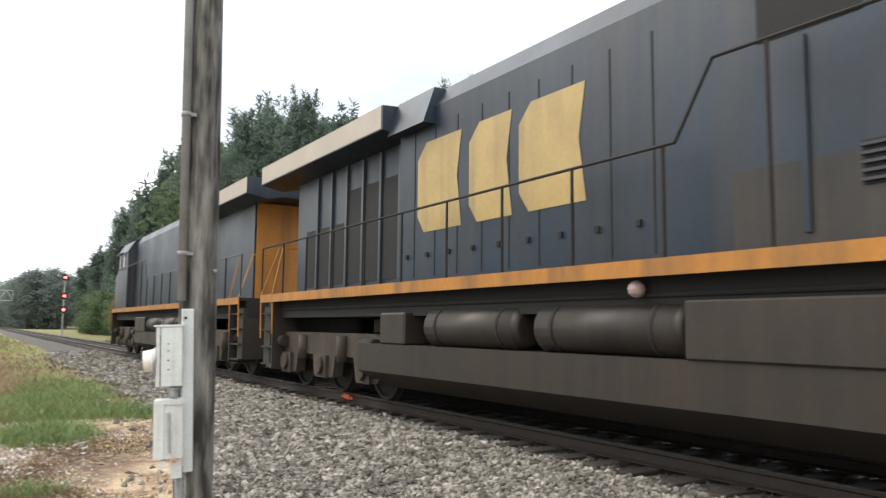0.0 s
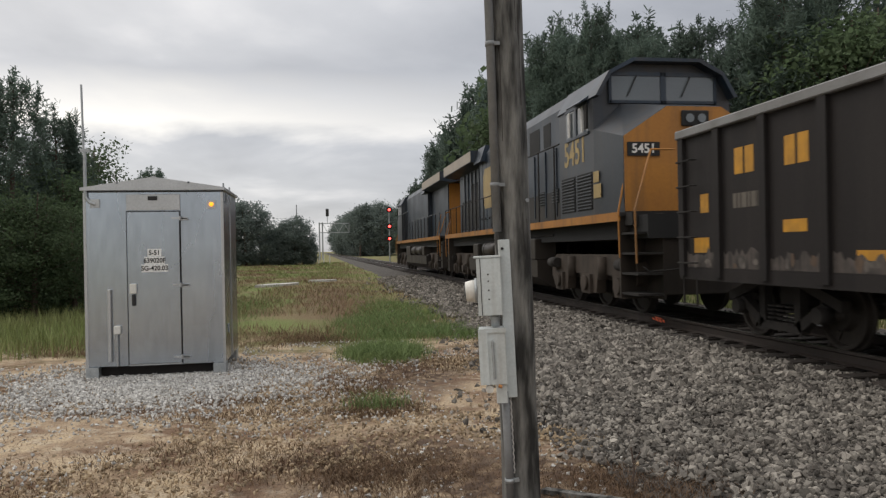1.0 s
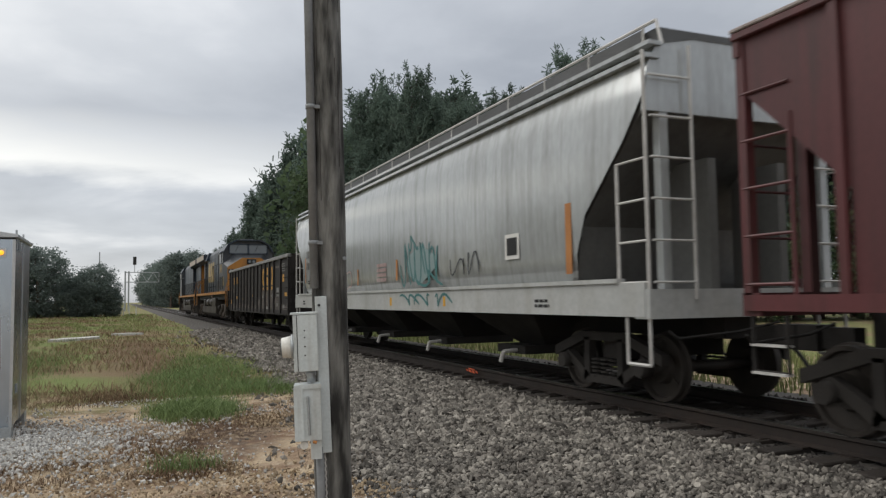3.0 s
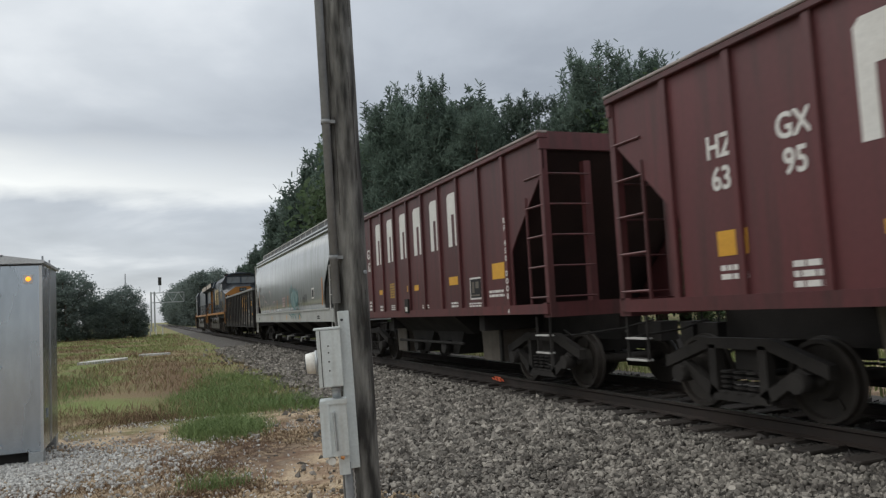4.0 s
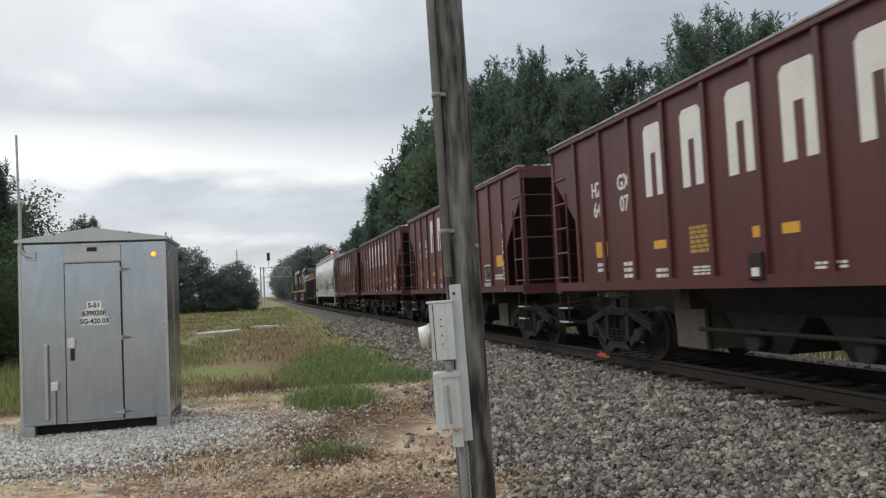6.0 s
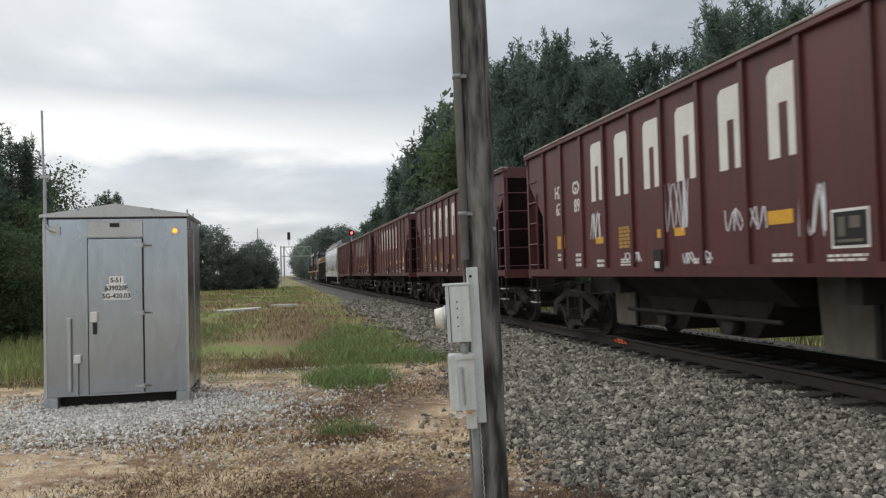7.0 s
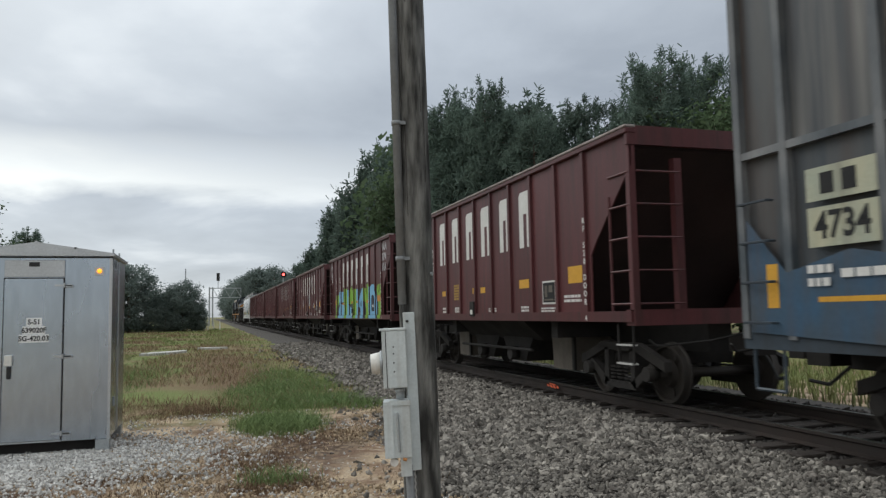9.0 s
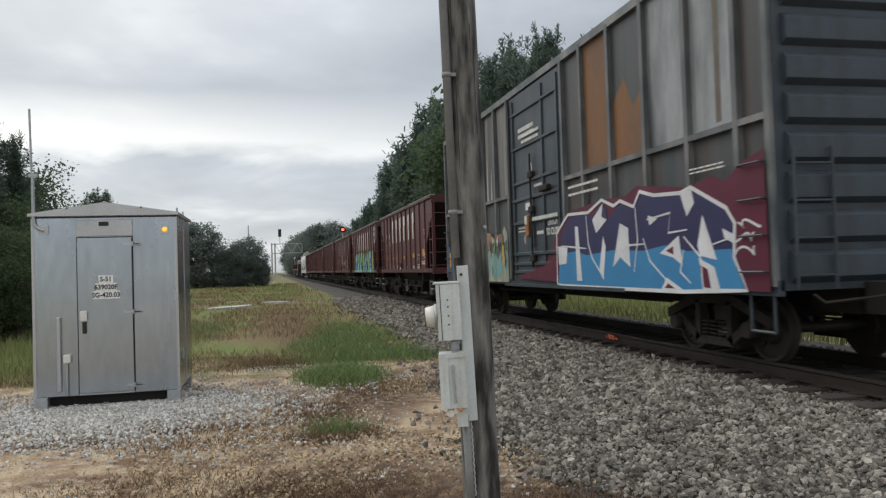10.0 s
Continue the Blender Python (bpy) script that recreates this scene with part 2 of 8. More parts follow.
M_CHUTE = mat("dusty_chute_steel", (0.17, 0.15, 0.125), (0.10, 0.085, 0.07), rough=0.8, scale=2, fine=20, bump=0.08, grime=(0.06, 0.048, 0.038), grime_amount=0.6)
M_LETTER = mat("white_lettering", (0.70, 0.69, 0.66), (0.60, 0.58, 0.55), rough=0.6, scale=3, bump=0.02)
M_YELLOW = mat("yellow_reflector", (0.66, 0.36, 0.035), (0.55, 0.28, 0.03), rough=0.5, scale=4, bump=0.02)
M_DULLY = mat("dull_yellow_lettering", (0.46, 0.28, 0.06), rough=0.6, scale=4, bump=0.02)
M_HANDRAIL_W = mat("pale_grab_iron", (0.55, 0.54, 0.52), (0.40, 0.38, 0.36), rough=0.5, scale=6)
M_STONELOAD = mat("stone_load", (0.36, 0.35, 0.34), (0.2, 0.2, 0.19), rough=0.9, scale=7, fine=18, bump=0.9, contrast=0.7)
M_HOPPER = mat("pale_grey_car_paint", (0.48, 0.495, 0.495), (0.38, 0.395, 0.40), rough=0.15, metal=0.22, scale=0.35, stretch=(1, 1, 0.4), fine=14, bump=0.03, grime=(0.20, 0.195, 0.18), grime_amount=0.55, grime_scale=1.3)
M_ROOFWALK = mat("dark_roof_grating", (0.10, 0.10, 0.105), (0.07, 0.07, 0.07), rough=0.7, scale=1, fine=30, bump=0.2)
# dark grey with grime and end-bay shade in its colour; also used for marks
M_SLOPE = mat("shaded_slope_grey", (0.14, 0.14, 0.135), (0.09, 0.088, 0.083), rough=0.6, scale=0.8, fine=14, bump=0.05, grime=(0.06, 0.055, 0.05), grime_amount=0.6)
M_HOPPER_SILL = mat("white_sill_paint", (0.47, 0.475, 0.465), (0.38, 0.385, 0.375), rough=0.45, scale=1, fine=14, bump=0.03, grime=(0.3, 0.28, 0.25), grime_amount=0.5)
M_TEALHAZE = mat("thin_teal_spray", (0.17, 0.25, 0.25), (0.24, 0.30, 0.30), rough=0.4, scale=3, bump=0)
M_TEAL = mat("teal_spray_paint", (0.035, 0.125, 0.13), (0.06, 0.18, 0.18), rough=0.5, scale=3, bump=0)
M_RUSTO = mat("orange_rust", (0.45, 0.20, 0.06), (0.32, 0.13, 0.05), rough=0.8, scale=3, bump=0.05)
M_REDTAG = mat("faded_red_spray", (0.33, 0.21, 0.20), (0.38, 0.30, 0.29), rough=0.6, scale=3, bump=0)
M_GON = mat("sooty_gondola_paint", (0.014, 0.0125, 0.0125), (0.024, 0.020, 0.019), rough=0.65, scale=0.8, fine=20, bump=0.08, spec=0.22, grime=(0.034, 0.029, 0.027), grime_amount=0.6)
M_GONTOP = mat("worn_gondola_chord", (0.24, 0.24, 0.24), (0.15, 0.145, 0.14), rough=0.6, scale=2, bump=0.1)
M_SCUFF = mat("chalky_scuff", (0.15, 0.13, 0.112), (0.055, 0.049, 0.044), rough=0.85, scale=6, fine=40, bump=0.05, contrast=0.7)
M_GONWORN = mat("weathered_gondola_paint", (0.026, 0.022, 0.020), (0.092, 0.077, 0.069), rough=0.8, scale=3.5, fine=30, bump=0.08, contrast=0.75, grime=(0.115, 0.093, 0.08), grime_amount=0.75, grime_scale=2.5)
M_RUSTSCUFF = mat("tan_rusty_scuff", (0.12, 0.082, 0.055), (0.06, 0.04, 0.03), rough=0.85, scale=6, fine=40, bump=0.05)
M_GONYEL = mat("gondola_yellow", (0.62, 0.30, 0.02), (0.36, 0.18, 0.03), rough=0.6, scale=5, bump=0.02, grime=(0.1, 0.06, 0.025), grime_amount=0.25, grime_scale=3)
M_LOCO = mat("dark_blue_loco_paint", (0.020, 0.034, 0.054), (0.012, 0.019, 0.030), rough=0.40, scale=0.8, fine=16, bump=0.04, contrast=0.65, grime=(0.05, 0.044, 0.04), grime_amount=0.55)
M_LOCOGREY = mat("grey_loco_paint", (0.046, 0.053, 0.064), (0.028, 0.032, 0.039), rough=0.40, scale=0.6, fine=16, bump=0.04, grime=(0.06, 0.05, 0.042), grime_amount=0.6)
M_LOCOYEL = mat("golden_loco_paint", (0.42, 0.18, 0.027), (0.31, 0.13, 0.027), rough=0.5, scale=1.2, fine=16, bump=0.03, grime=(0.12, 0.07, 0.035), grime_amount=0.7)
M_LOCOLET = mat("yellow_loco_lettering", (0.42, 0.30, 0.11), (0.33, 0.235, 0.10), rough=0.5, scale=2, fine=16, bump=0.02, grime=(0.14, 0.11, 0.075), grime_amount=0.6)
M_LOCODUST = mat("dusty_hood_skirt", (0.034, 0.030, 0.027), (0.020, 0.020, 0.021), rough=0.6, scale=1.2, fine=16, bump=0.05, contrast=0.65, grime=(0.065, 0.052, 0.04), grime_amount=0.5)
M_LOCOTRUCK = mat("brown_dusty_casting", (0.078, 0.058, 0.044), (0.036, 0.028, 0.022), rough=0.8, scale=2.2, fine=24, bump=0.15, grime=(0.03, 0.025, 0.021), grime_amount=0.6)
M_WING = mat("pale_radiator_wing", (0.42, 0.36, 0.30), (0.34, 0.30, 0.26), rough=0.6, scale=1, bump=0.04)
M_TANK = mat("dusty_tank", (0.036, 0.028, 0.022), (0.018, 0.015, 0.013), rough=0.5, scale=1.2, fine=20, bump=0.06, grime=(0.05, 0.038, 0.029), grime_amount=0.5)
M_GRILLE = mat("dark_grille", (0.012, 0.012, 0.013), (0.02, 0.02, 0.02), rough=0.8, scale=3)
M_GLASS = mat("tinted_cab_glass", (0.10, 0.12, 0.13), (0.08, 0.09, 0.10), rough=0.06, scale=1, bump=0, spec=0.9)
M_BOXCAR = mat("slate_boxcar_paint", (0.052, 0.070, 0.090), (0.032, 0.042, 0.054), rough=0.5, scale=0.9, fine=18, bump=0.06, contrast=0.6, grime=(0.03, 0.026, 0.024), grime_amount=0.7)
# worn post paint, with the posts' highlights mixed in as pale tone
M_BOXPOST = mat("worn_highlit_post", (0.070, 0.082, 0.094), (0.21, 0.21, 0.21), rough=0.5, scale=1.4, stretch=(1, 1, 0.6), fine=24, bump=0.08, contrast=0.75, grime=(0.05, 0.045, 0.042), grime_amount=0.5)
M_BOXSTEEL = mat("weathered_boxcar_panel", (0.050, 0.060, 0.070), (0.085, 0.085, 0.085), rough=0.5, scale=1.1, stretch=(1, 4.0, 0.3), fine=18, bump=0.06, contrast=0.78, grime=(0.085, 0.050, 0.034), grime_amount=0.6)
M_BOXSTREAK = mat("streaked_boxcar_panel", (0.052, 0.056, 0.062), (0.24, 0.225, 0.205), rough=0.55, scale=1.0, stretch=(1, 3.2, 0.14), fine=18, bump=0.05, contrast=0.82, grime=(0.10, 0.065, 0.045), grime_amount=0.5)
M_BOXPALE = mat("bare_boxcar_panel", (0.30, 0.31, 0.32), (0.07, 0.078, 0.085), rough=0.45, metal=0.2, scale=0.9, fine=18, stretch=(1, 1.6, 0.5), bump=0.04, contrast=0.78)
M_BOXRUST = mat("rust_streaked_panel", (0.21, 0.10, 0.045), (0.11, 0.09, 0.075), rough=0.75, scale=0.9, fine=18, stretch=(1, 2, 0.4), bump=0.08, contrast=0.7)
M_OLDBLUE = mat("worn_blue_overpaint", (0.035, 0.085, 0.15), (0.05, 0.07, 0.09), rough=0.6, scale=2, fine=18, bump=0.03, contrast=0.65, grime=(0.09, 0.06, 0.045), grime_amount=0.6)
M_MAGENTA = mat("maroon_spray", (0.11, 0.012, 0.035), (0.085, 0.011, 0.03), rough=0.55, scale=2, bump=0)
M_NAVY = mat("navy_spray", (0.022, 0.022, 0.075), (0.03, 0.03, 0.10), rough=0.5, scale=2, bump=0)
M_BLUE = mat("blue_spray", (0.045, 0.19, 0.40), (0.05, 0.24, 0.46), rough=0.5, scale=2, bump=0)
M_SKYBLUE = mat("sky_blue_spray", (0.22, 0.47, 0.68), (0.17, 0.40, 0.62), rough=0.5, scale=2, bump=0)
M_LIME = mat("lime_spray", (0.24, 0.48, 0.04), (0.18, 0.38, 0.03), rough=0.5, scale=2, bump=0)
M_ORANGE = mat("orange_spray", (0.60, 0.25, 0.04), rough=0.5, scale=2, bump=0)
M_DARKLINE = mat("dark_spray_line", (0.02, 0.022, 0.035), rough=0.5, scale=2, bump=0)
M_CREAM = mat("cream_spray", (0.46, 0.44, 0.31), (0.33, 0.36, 0.29), rough=0.5, scale=2, bump=0, contrast=0.7, grime=(0.10, 0.09, 0.075), grime_amount=0.6)
M_SEA = mat("sea_green_spray", (0.17, 0.36, 0.36), (0.26, 0.42, 0.40), rough=0.5, scale=2, bump=0, contrast=0.7, grime=(0.09, 0.11, 0.10), grime_amount=0.6)
M_MOSS = mat("moss_green_spray", (0.055, 0.085, 0.055), (0.10, 0.14, 0.10), rough=0.55, scale=2.4, bump=0, contrast=0.7)
M_PLATE = mat("white_sign_plate", (0.86, 0.86, 0.85), (0.78, 0.78, 0.77), rough=0.4, scale=4, bump=0.02)
M_SALMON = mat("salmon_spray", (0.36, 0.19, 0.13), (0.24, 0.13, 0.10), rough=0.55, scale=2.4, bump=0, contrast=0.7, grime=(0.09, 0.07, 0.06), grime_amount=0.7)
M_SPRAYW = mat("white_spray", (0.72, 0.72, 0.74), rough=0.5, scale=2, bump=0)
M_CONCRETE = mat("pale_concrete", (0.55, 0.54, 0.52), (0.45, 0.44, 0.42), rough=0.85, scale=1.5, bump=0.1)


def ground_material():
    """Grass field with bare, stony soil round the hut and the pole."""
    m = bpy.data.materials.new("field_soil")
    m.use_nodes = True
    n, l = m.node_tree.nodes, m.node_tree.links
    b = n["Principled BSDF"]
    b.inputs["Roughness"].default_value, b.inputs["Specular IOR Level"].default_value = 0.95, 0.15
    t = n.new("ShaderNodeTexCoord")

    def noise_at(scale, detail=6):
        q = n.new("ShaderNodeTexNoise")
        q.inputs["Scale"].default_value, q.inputs["Detail"].default_value = scale, detail
        l.new(t.outputs["Object"], q.inputs["Vector"])
        return q.outputs["Fac"]

    def rng(v, lo, hi, a=0.0, z=1.0):
        q = n.new("ShaderNodeMapRange")
        for i, x in zip((1, 2, 3, 4), (lo, hi, a, z)):
            q.inputs[i].default_value = x
        l.new(v, q.inputs[0])
        return q.outputs[0]

    def blend(f, a, z):
        q = n.new("ShaderNodeMix")
        q.data_type = "RGBA"
        l.new(f, q.inputs["Factor"])
        for v, s in ((a, "A"), (z, "B")):
            if isinstance(v, tuple):
                q.inputs[s].default_value = (*v, 1)
            else:
                l.new(v, q.inputs[s])
        return q.outputs["Result"]

    def math_(op, a, z):
        q = n.new("ShaderNodeMath")
        q.operation = op
        for i, v in enumerate((a, z)):
            if isinstance(v, (int, float)):
                q.inputs[i].default_value = v
            else:
                l.new(v, q.inputs[i])
        return q.outputs[0]
    s = n.new("ShaderNodeSeparateXYZ")
    l.new(t.outputs["Object"], s.inputs[0])
    broad_, mid, small, grit = noise_at(0.35), noise_at(1.6), noise_at(7, 4), noise_at(38, 2)
    field = blend(rng(broad_, 0.40, 0.58), (0.175, 0.205, 0.075), (0.225, 0.165, 0.10))
    field = blend(rng(mid, 0.5, 0.72, 0, 0.55), field, (0.155, 0.205, 0.065))
    dirt = blend(rng(mid, 0.40, 0.60), (0.50, 0.39, 0.265), (0.20, 0.128, 0.085))
    dirt = blend(rng(small, 0.50, 0.68, 0, 0.75), dirt, (0.52, 0.44, 0.335))
    dirt = blend(rng(grit, 0.54, 0.66, 0, 0.6), dirt, (0.20, 0.145, 0.105))
    # bare soil near the hut, thinning out into the field
    wob_ = math_("MULTIPLY", math_("SUBTRACT", mid, 0.5), 4.5)
    yy = math_("ADD", s.outputs["Y"], wob_)
    xx = math_("ADD", s.outputs["X"], wob_)
    bare = math_("MULTIPLY", rng(yy, 11.2, 13.2, 1, 0), rng(xx, -7.5, -5.0, 0, 1))
    # dark leaf mould round the foot of the pole, and a brown strip of trodden weeds along the field
    def heap(cx, cy, rx, ry, lo, hi):
        dx = math_("DIVIDE", math_("SUBTRACT", xx2, cx), rx)
        dy = math_("DIVIDE", math_("SUBTRACT", yy2, cy), ry)
        return rng(math_("ADD", math_("MULTIPLY", dx, dx), math_("MULTIPLY", dy, dy)), lo, hi, 1, 0)
    wob2 = math_("MULTIPLY", math_("SUBTRACT", mid, 0.5), 1.6)
    xx2, yy2 = math_("ADD", s.outputs["X"], wob2), math_("ADD", s.outputs["Y"], wob2)
    mould = math_("MAXIMUM", heap(1.7, 3.7, 1.25, 0.85, 0.4, 1.2), heap(1.35, 8.6, 0.9, 1.7, 0.2, 1.2))
    mould = math_("MULTIPLY", math_("MAXIMUM", mould, heap(0.9, 4.6, 1.1, 1.1, 0.2, 1.2)), rng(small, 0.36, 0.56, 0.3, 0.95))
    dirt = blend(mould, dirt, (0.085, 0.056, 0.042))
    field = blend(math_("MULTIPLY", heap(0.9, 25.0, 1.7, 12.0, 0.3, 1.1), 0.8), field, (0.17, 0.115, 0.075))
    l.new(blend(bare, field, dirt), b.inputs["Base Color"])
    bp = n.new("ShaderNodeBump")
    bp.inputs["Strength"].default_value, bp.inputs["Distance"].default_value = 0.9, 0.04
    l.new(math_("ADD", small, grit), bp.inputs["Height"])
    l.new(bp.outputs[0], b.inputs["Normal"])
    return m


M_GROUND = ground_material()


# ---------------------------------------------------------------- mesh helpers
class Shape:
    """Collects solid pieces in one bmesh."""

    def __init__(self):
        self.bm = bmesh.new()

    def box(self, x0, x1, y0, y1, z0, z1):
        v = [self.bm.verts.new((x, y, z)) for x in sorted((x0, x1)) for y in sorted((y0, y1)) for z in sorted((z0, z1))]
        for f in ((0, 1, 3, 2), (4, 6, 7, 5), (0, 4, 5, 1), (2, 3, 7, 6), (0, 2, 6, 4), (1, 5, 7, 3)):
            self.bm.faces.new([v[i] for i in f])
        return self

    def prism(self, poly, axis, lo, hi):
        """poly lies in the plane across the axis: (y, z) for x, (x, z) for y, (x, y) for z."""
        def put(p, c):
            return {"x": (c, p[0], p[1]), "y": (p[0], c, p[1]), "z": (p[0], p[1], c)}[axis]
        a = [self.bm.verts.new(put(p, lo)) for p in poly]
        z = [self.bm.verts.new(put(p, hi)) for p in poly]
        self.bm.faces.new(a)
        self.bm.faces.new(z[::-1])
        for i in range(len(poly)):
            j = (i + 1) % len(poly)
            self.bm.faces.new((a[j], a[i], z[i], z[j]))
        return self

    def tube(self, p, q, r, seg=8, r2=None):
        p, q = Vector(p), Vector(q)
        d = q - p
        r2 = r if r2 is None else r2
        m = Matrix.Translation(p) @ d.to_track_quat("Z", "Y").to_matrix().to_4x4()
        ring = [(math.cos(2 * math.pi * i / seg), math.sin(2 * math.pi * i / seg)) for i in range(seg)]
        a = [self.bm.verts.new(m @ Vector((c * r, s * r, 0))) for c, s in ring]
        z = [self.bm.verts.new(m @ Vector((c * r2, s * r2, d.length))) for c, s in ring]
        self.bm.faces.new(a[::-1])
        self.bm.faces.new(z)
        for i in range(seg):
            j = (i + 1) % seg
            f = self.bm.faces.new((a[i], a[j], z[j], z[i]))
            f.smooth = seg > 8
        return self

    def path(self, pts, r, seg=6):
        for p, q in zip(pts, pts[1:]):
            self.tube(p, q, r, seg)
        return self

    def ribbon(self, sides, x0, x1):
        rings = [[(x0, *p), (x0, *q), (x1, *q), (x1, *p)] for p, q in zip(*sides)]
        return self.loft(rings)

    def loft(self, rings, cap=True):
        """Rings of equal length, joined one to the next."""
        vs = [[self.bm.verts.new(p) for p in ring] for ring in rings]
        for a, z in zip(vs, vs[1:]):
            for i in range(len(a)):
                j = (i + 1) % len(a)
                self.bm.faces.new((a[i], a[j], z[j], z[i]))
        if cap:
            self.bm.faces.new(vs[0][::-1])
            self.bm.faces.new(vs[-1])
        return self

    def ball(self, c, r, sz=1.0):
        bmesh.ops.create_icosphere(self.bm, subdivisions=2, radius=r, matrix=Matrix.Translation(c) @ Matrix.Diagonal((1, 1, sz, 1)))
        return self

    def bevel(self, w, seg=2):
        bmesh.ops.bevel(self.bm, geom=self.bm.edges[:], offset=w, segments=seg, profile=0.6, affect="EDGES")
        return self

    def mesh(self, name, material):
        bmesh.ops.recalc_face_normals(self.bm, faces=self.bm.faces)
        me = bpy.data.meshes.new(name)
        self.bm.to_mesh(me)
        self.bm.free()
        me.materials.append(material)
        return me


def part(name, shape, material, parent=None, label="", at=None):
    me = shape.mesh(name, material) if isinstance(shape, Shape) else shape
    ob = new(name, me)
    ob.parent = parent
    if at is not None:
        ob.matrix_basis = at
    return tagged(ob, label)


def thing(name, at, label, category, group=""):
    ob = new(name)
    ob.empty_display_size = 0.2
    ob.matrix_basis = at
    return tagged(ob, label, category, group)


def words_mesh(text, size, material, depth=0.002, space=1.0):
    cu = bpy.data.curves.new("lettering", "FONT")
    cu.body, cu.size, cu.align_x, cu.align_y, cu.extrude, cu.space_line = text, size, "CENTER", "CENTER", depth, space
    cu.resolution_u, cu.offset = 3, size * 0.022
    ob = bpy.data.objects.new("lettering", cu)
    scene.collection.objects.link(ob)
    bpy.context.view_layer.update()
    me = bpy.data.meshes.new_from_object(ob.evaluated_get(bpy.context.evaluated_depsgraph_get()))
    bpy.data.objects.remove(ob)
    me.materials.clear()
    me.materials.append(material)
    return me


def words(text, size, material, parent, m, squeeze=1.0, name="lettering"):
    ob = new(name, words_mesh(text, size, material))
    ob.parent = parent
    ob.matrix_basis = m @ Matrix.Diagonal((squeeze, 1, 1, 1))
    return ob


def numpy_mesh(name, verts, faces, material, smooth=False):
    """A mesh from arrays that this script computed: verts (n, 3), faces (m, k)."""
    me = bpy.data.meshes.new(name)
    me.vertices.add(len(verts))
    me.vertices.foreach_set("co", np.asarray(verts, np.float32).ravel())
    k = faces.shape[1]
    me.loops.add(faces.size)
    me.loops.foreach_set("vertex_index", faces.astype(np.int32).ravel())
    me.polygons.add(len(faces))
    me.polygons.foreach_set("loop_start", np.arange(0, faces.size, k, dtype=np.int32))
    me.update(calc_edges=True)
    me.validate()
    me.polygons.foreach_set("use_smooth", np.full(len(me.polygons), smooth, bool))
    me.materials.append(material)
    return me


# ---------------------------------------------------------------- ground, ballast and track
def build_ground():
    xs = np.concatenate([[-3000, -800, -200, -60], np.linspace(-30, 40, 90), [60, 200, 800, 3000]])
    ys = np.concatenate([[-3000, -500, -80], np.linspace(-20, 60, 100), [80, 110, 160, 300, 900, 4000]])
    gx, gy = np.meshgrid(xs, ys, indexing="ij")
    near = np.exp(-((gx / 60) ** 2 + (gy / 90) ** 2))
    gz = near * 0.05 * (np.sin(gx * 1.3 + gy * 0.7) * np.cos(gy * 0.9 - gx * 0.4) - 0.6)
    gz -= 0.02
    verts = np.stack([gx, gy, gz], -1).reshape(-1, 3)
    i, j = np.meshgrid(np.arange(len(xs) - 1), np.arange(len(ys) - 1), indexing="ij")
    a = (i * len(ys) + j).ravel()
    faces = np.stack([a, a + len(ys), a + len(ys) + 1, a + 1], -1)
    me = numpy_mesh("ground", verts, faces, M_GROUND)
    me.polygons.foreach_set("use_smooth", np.ones(len(faces), bool))
    return tagged(new("ground", me), "grassy field with bare stony soil beside the track", "ground", kind="structure")


build_ground()


def bed_height(x, y=0.0):
    """Top of the ballast across the track; the shoulder is narrower down the line."""
    d = np.abs(x - TRACK_X)
    wide = np.interp(d, [0, 1.25, 1.45, 2.2, 3.6, 5.0, 5.6], [0.045, 0.045, 0.07, 0.06, 0.01, -0.03, -0.10])
    slim = np.interp(d, [0, 1.25, 1.45, 2.2, 3.0, 3.6, 4.2, 5.6], [0.045, 0.045, 0.07, 0.055, 0.0, -0.10, -0.2, -0.3])
    f = np.where(x > TRACK_X, 1.0, np.clip((y - 9.0) / 6.0, 0, 1))
    return wide * (1 - f) + slim * f


def edge_x(y):
    """Where the ballast runs out into the soil on the near side."""
    return np.interp(y, [-10, 3.0, 4.4, 9, 20, 32, 60], [3.2, 3.0, 2.1, 3.0, 3.5, 3.4, 4.2]) + 0.18 * np.sin(y * 1.7) + 0.1 * np.sin(y * 4.1)


def build_ballast():
    off = np.array([-5.6, -5.0, -4.3, -3.6, -2.9, -2.2, -1.45, 0, 1.45, 2.2, 2.9, 3.6, 4.3, 5.0])
    ys = np.concatenate([np.linspace(-200, -10, 24), np.linspace(-8, 60, 140), np.linspace(65, 700, 80)])
    gx, gy = np.meshgrid(off + TRACK_X, ys, indexing="ij")
    gz = bed_height(gx, gy) + 0.012 * np.sin(gx * 5 + gy * 3.1) * np.cos(gy * 4.3)
    verts = np.stack([gx, gy, gz], -1).reshape(-1, 3)
    i, j = np.meshgrid(np.arange(len(off) - 1), np.arange(len(ys) - 1), indexing="ij")
    a = (i * len(ys) + j).ravel()
    faces = np.stack([a, a + len(ys), a + len(ys) + 1, a + 1], -1)
    me = numpy_mesh("ballast_bed", verts, faces, M_BED)
    return tagged(new("ballast_bed", me), "bed of grey crushed stone under the track", "ballast", kind="structure")


build_ballast()


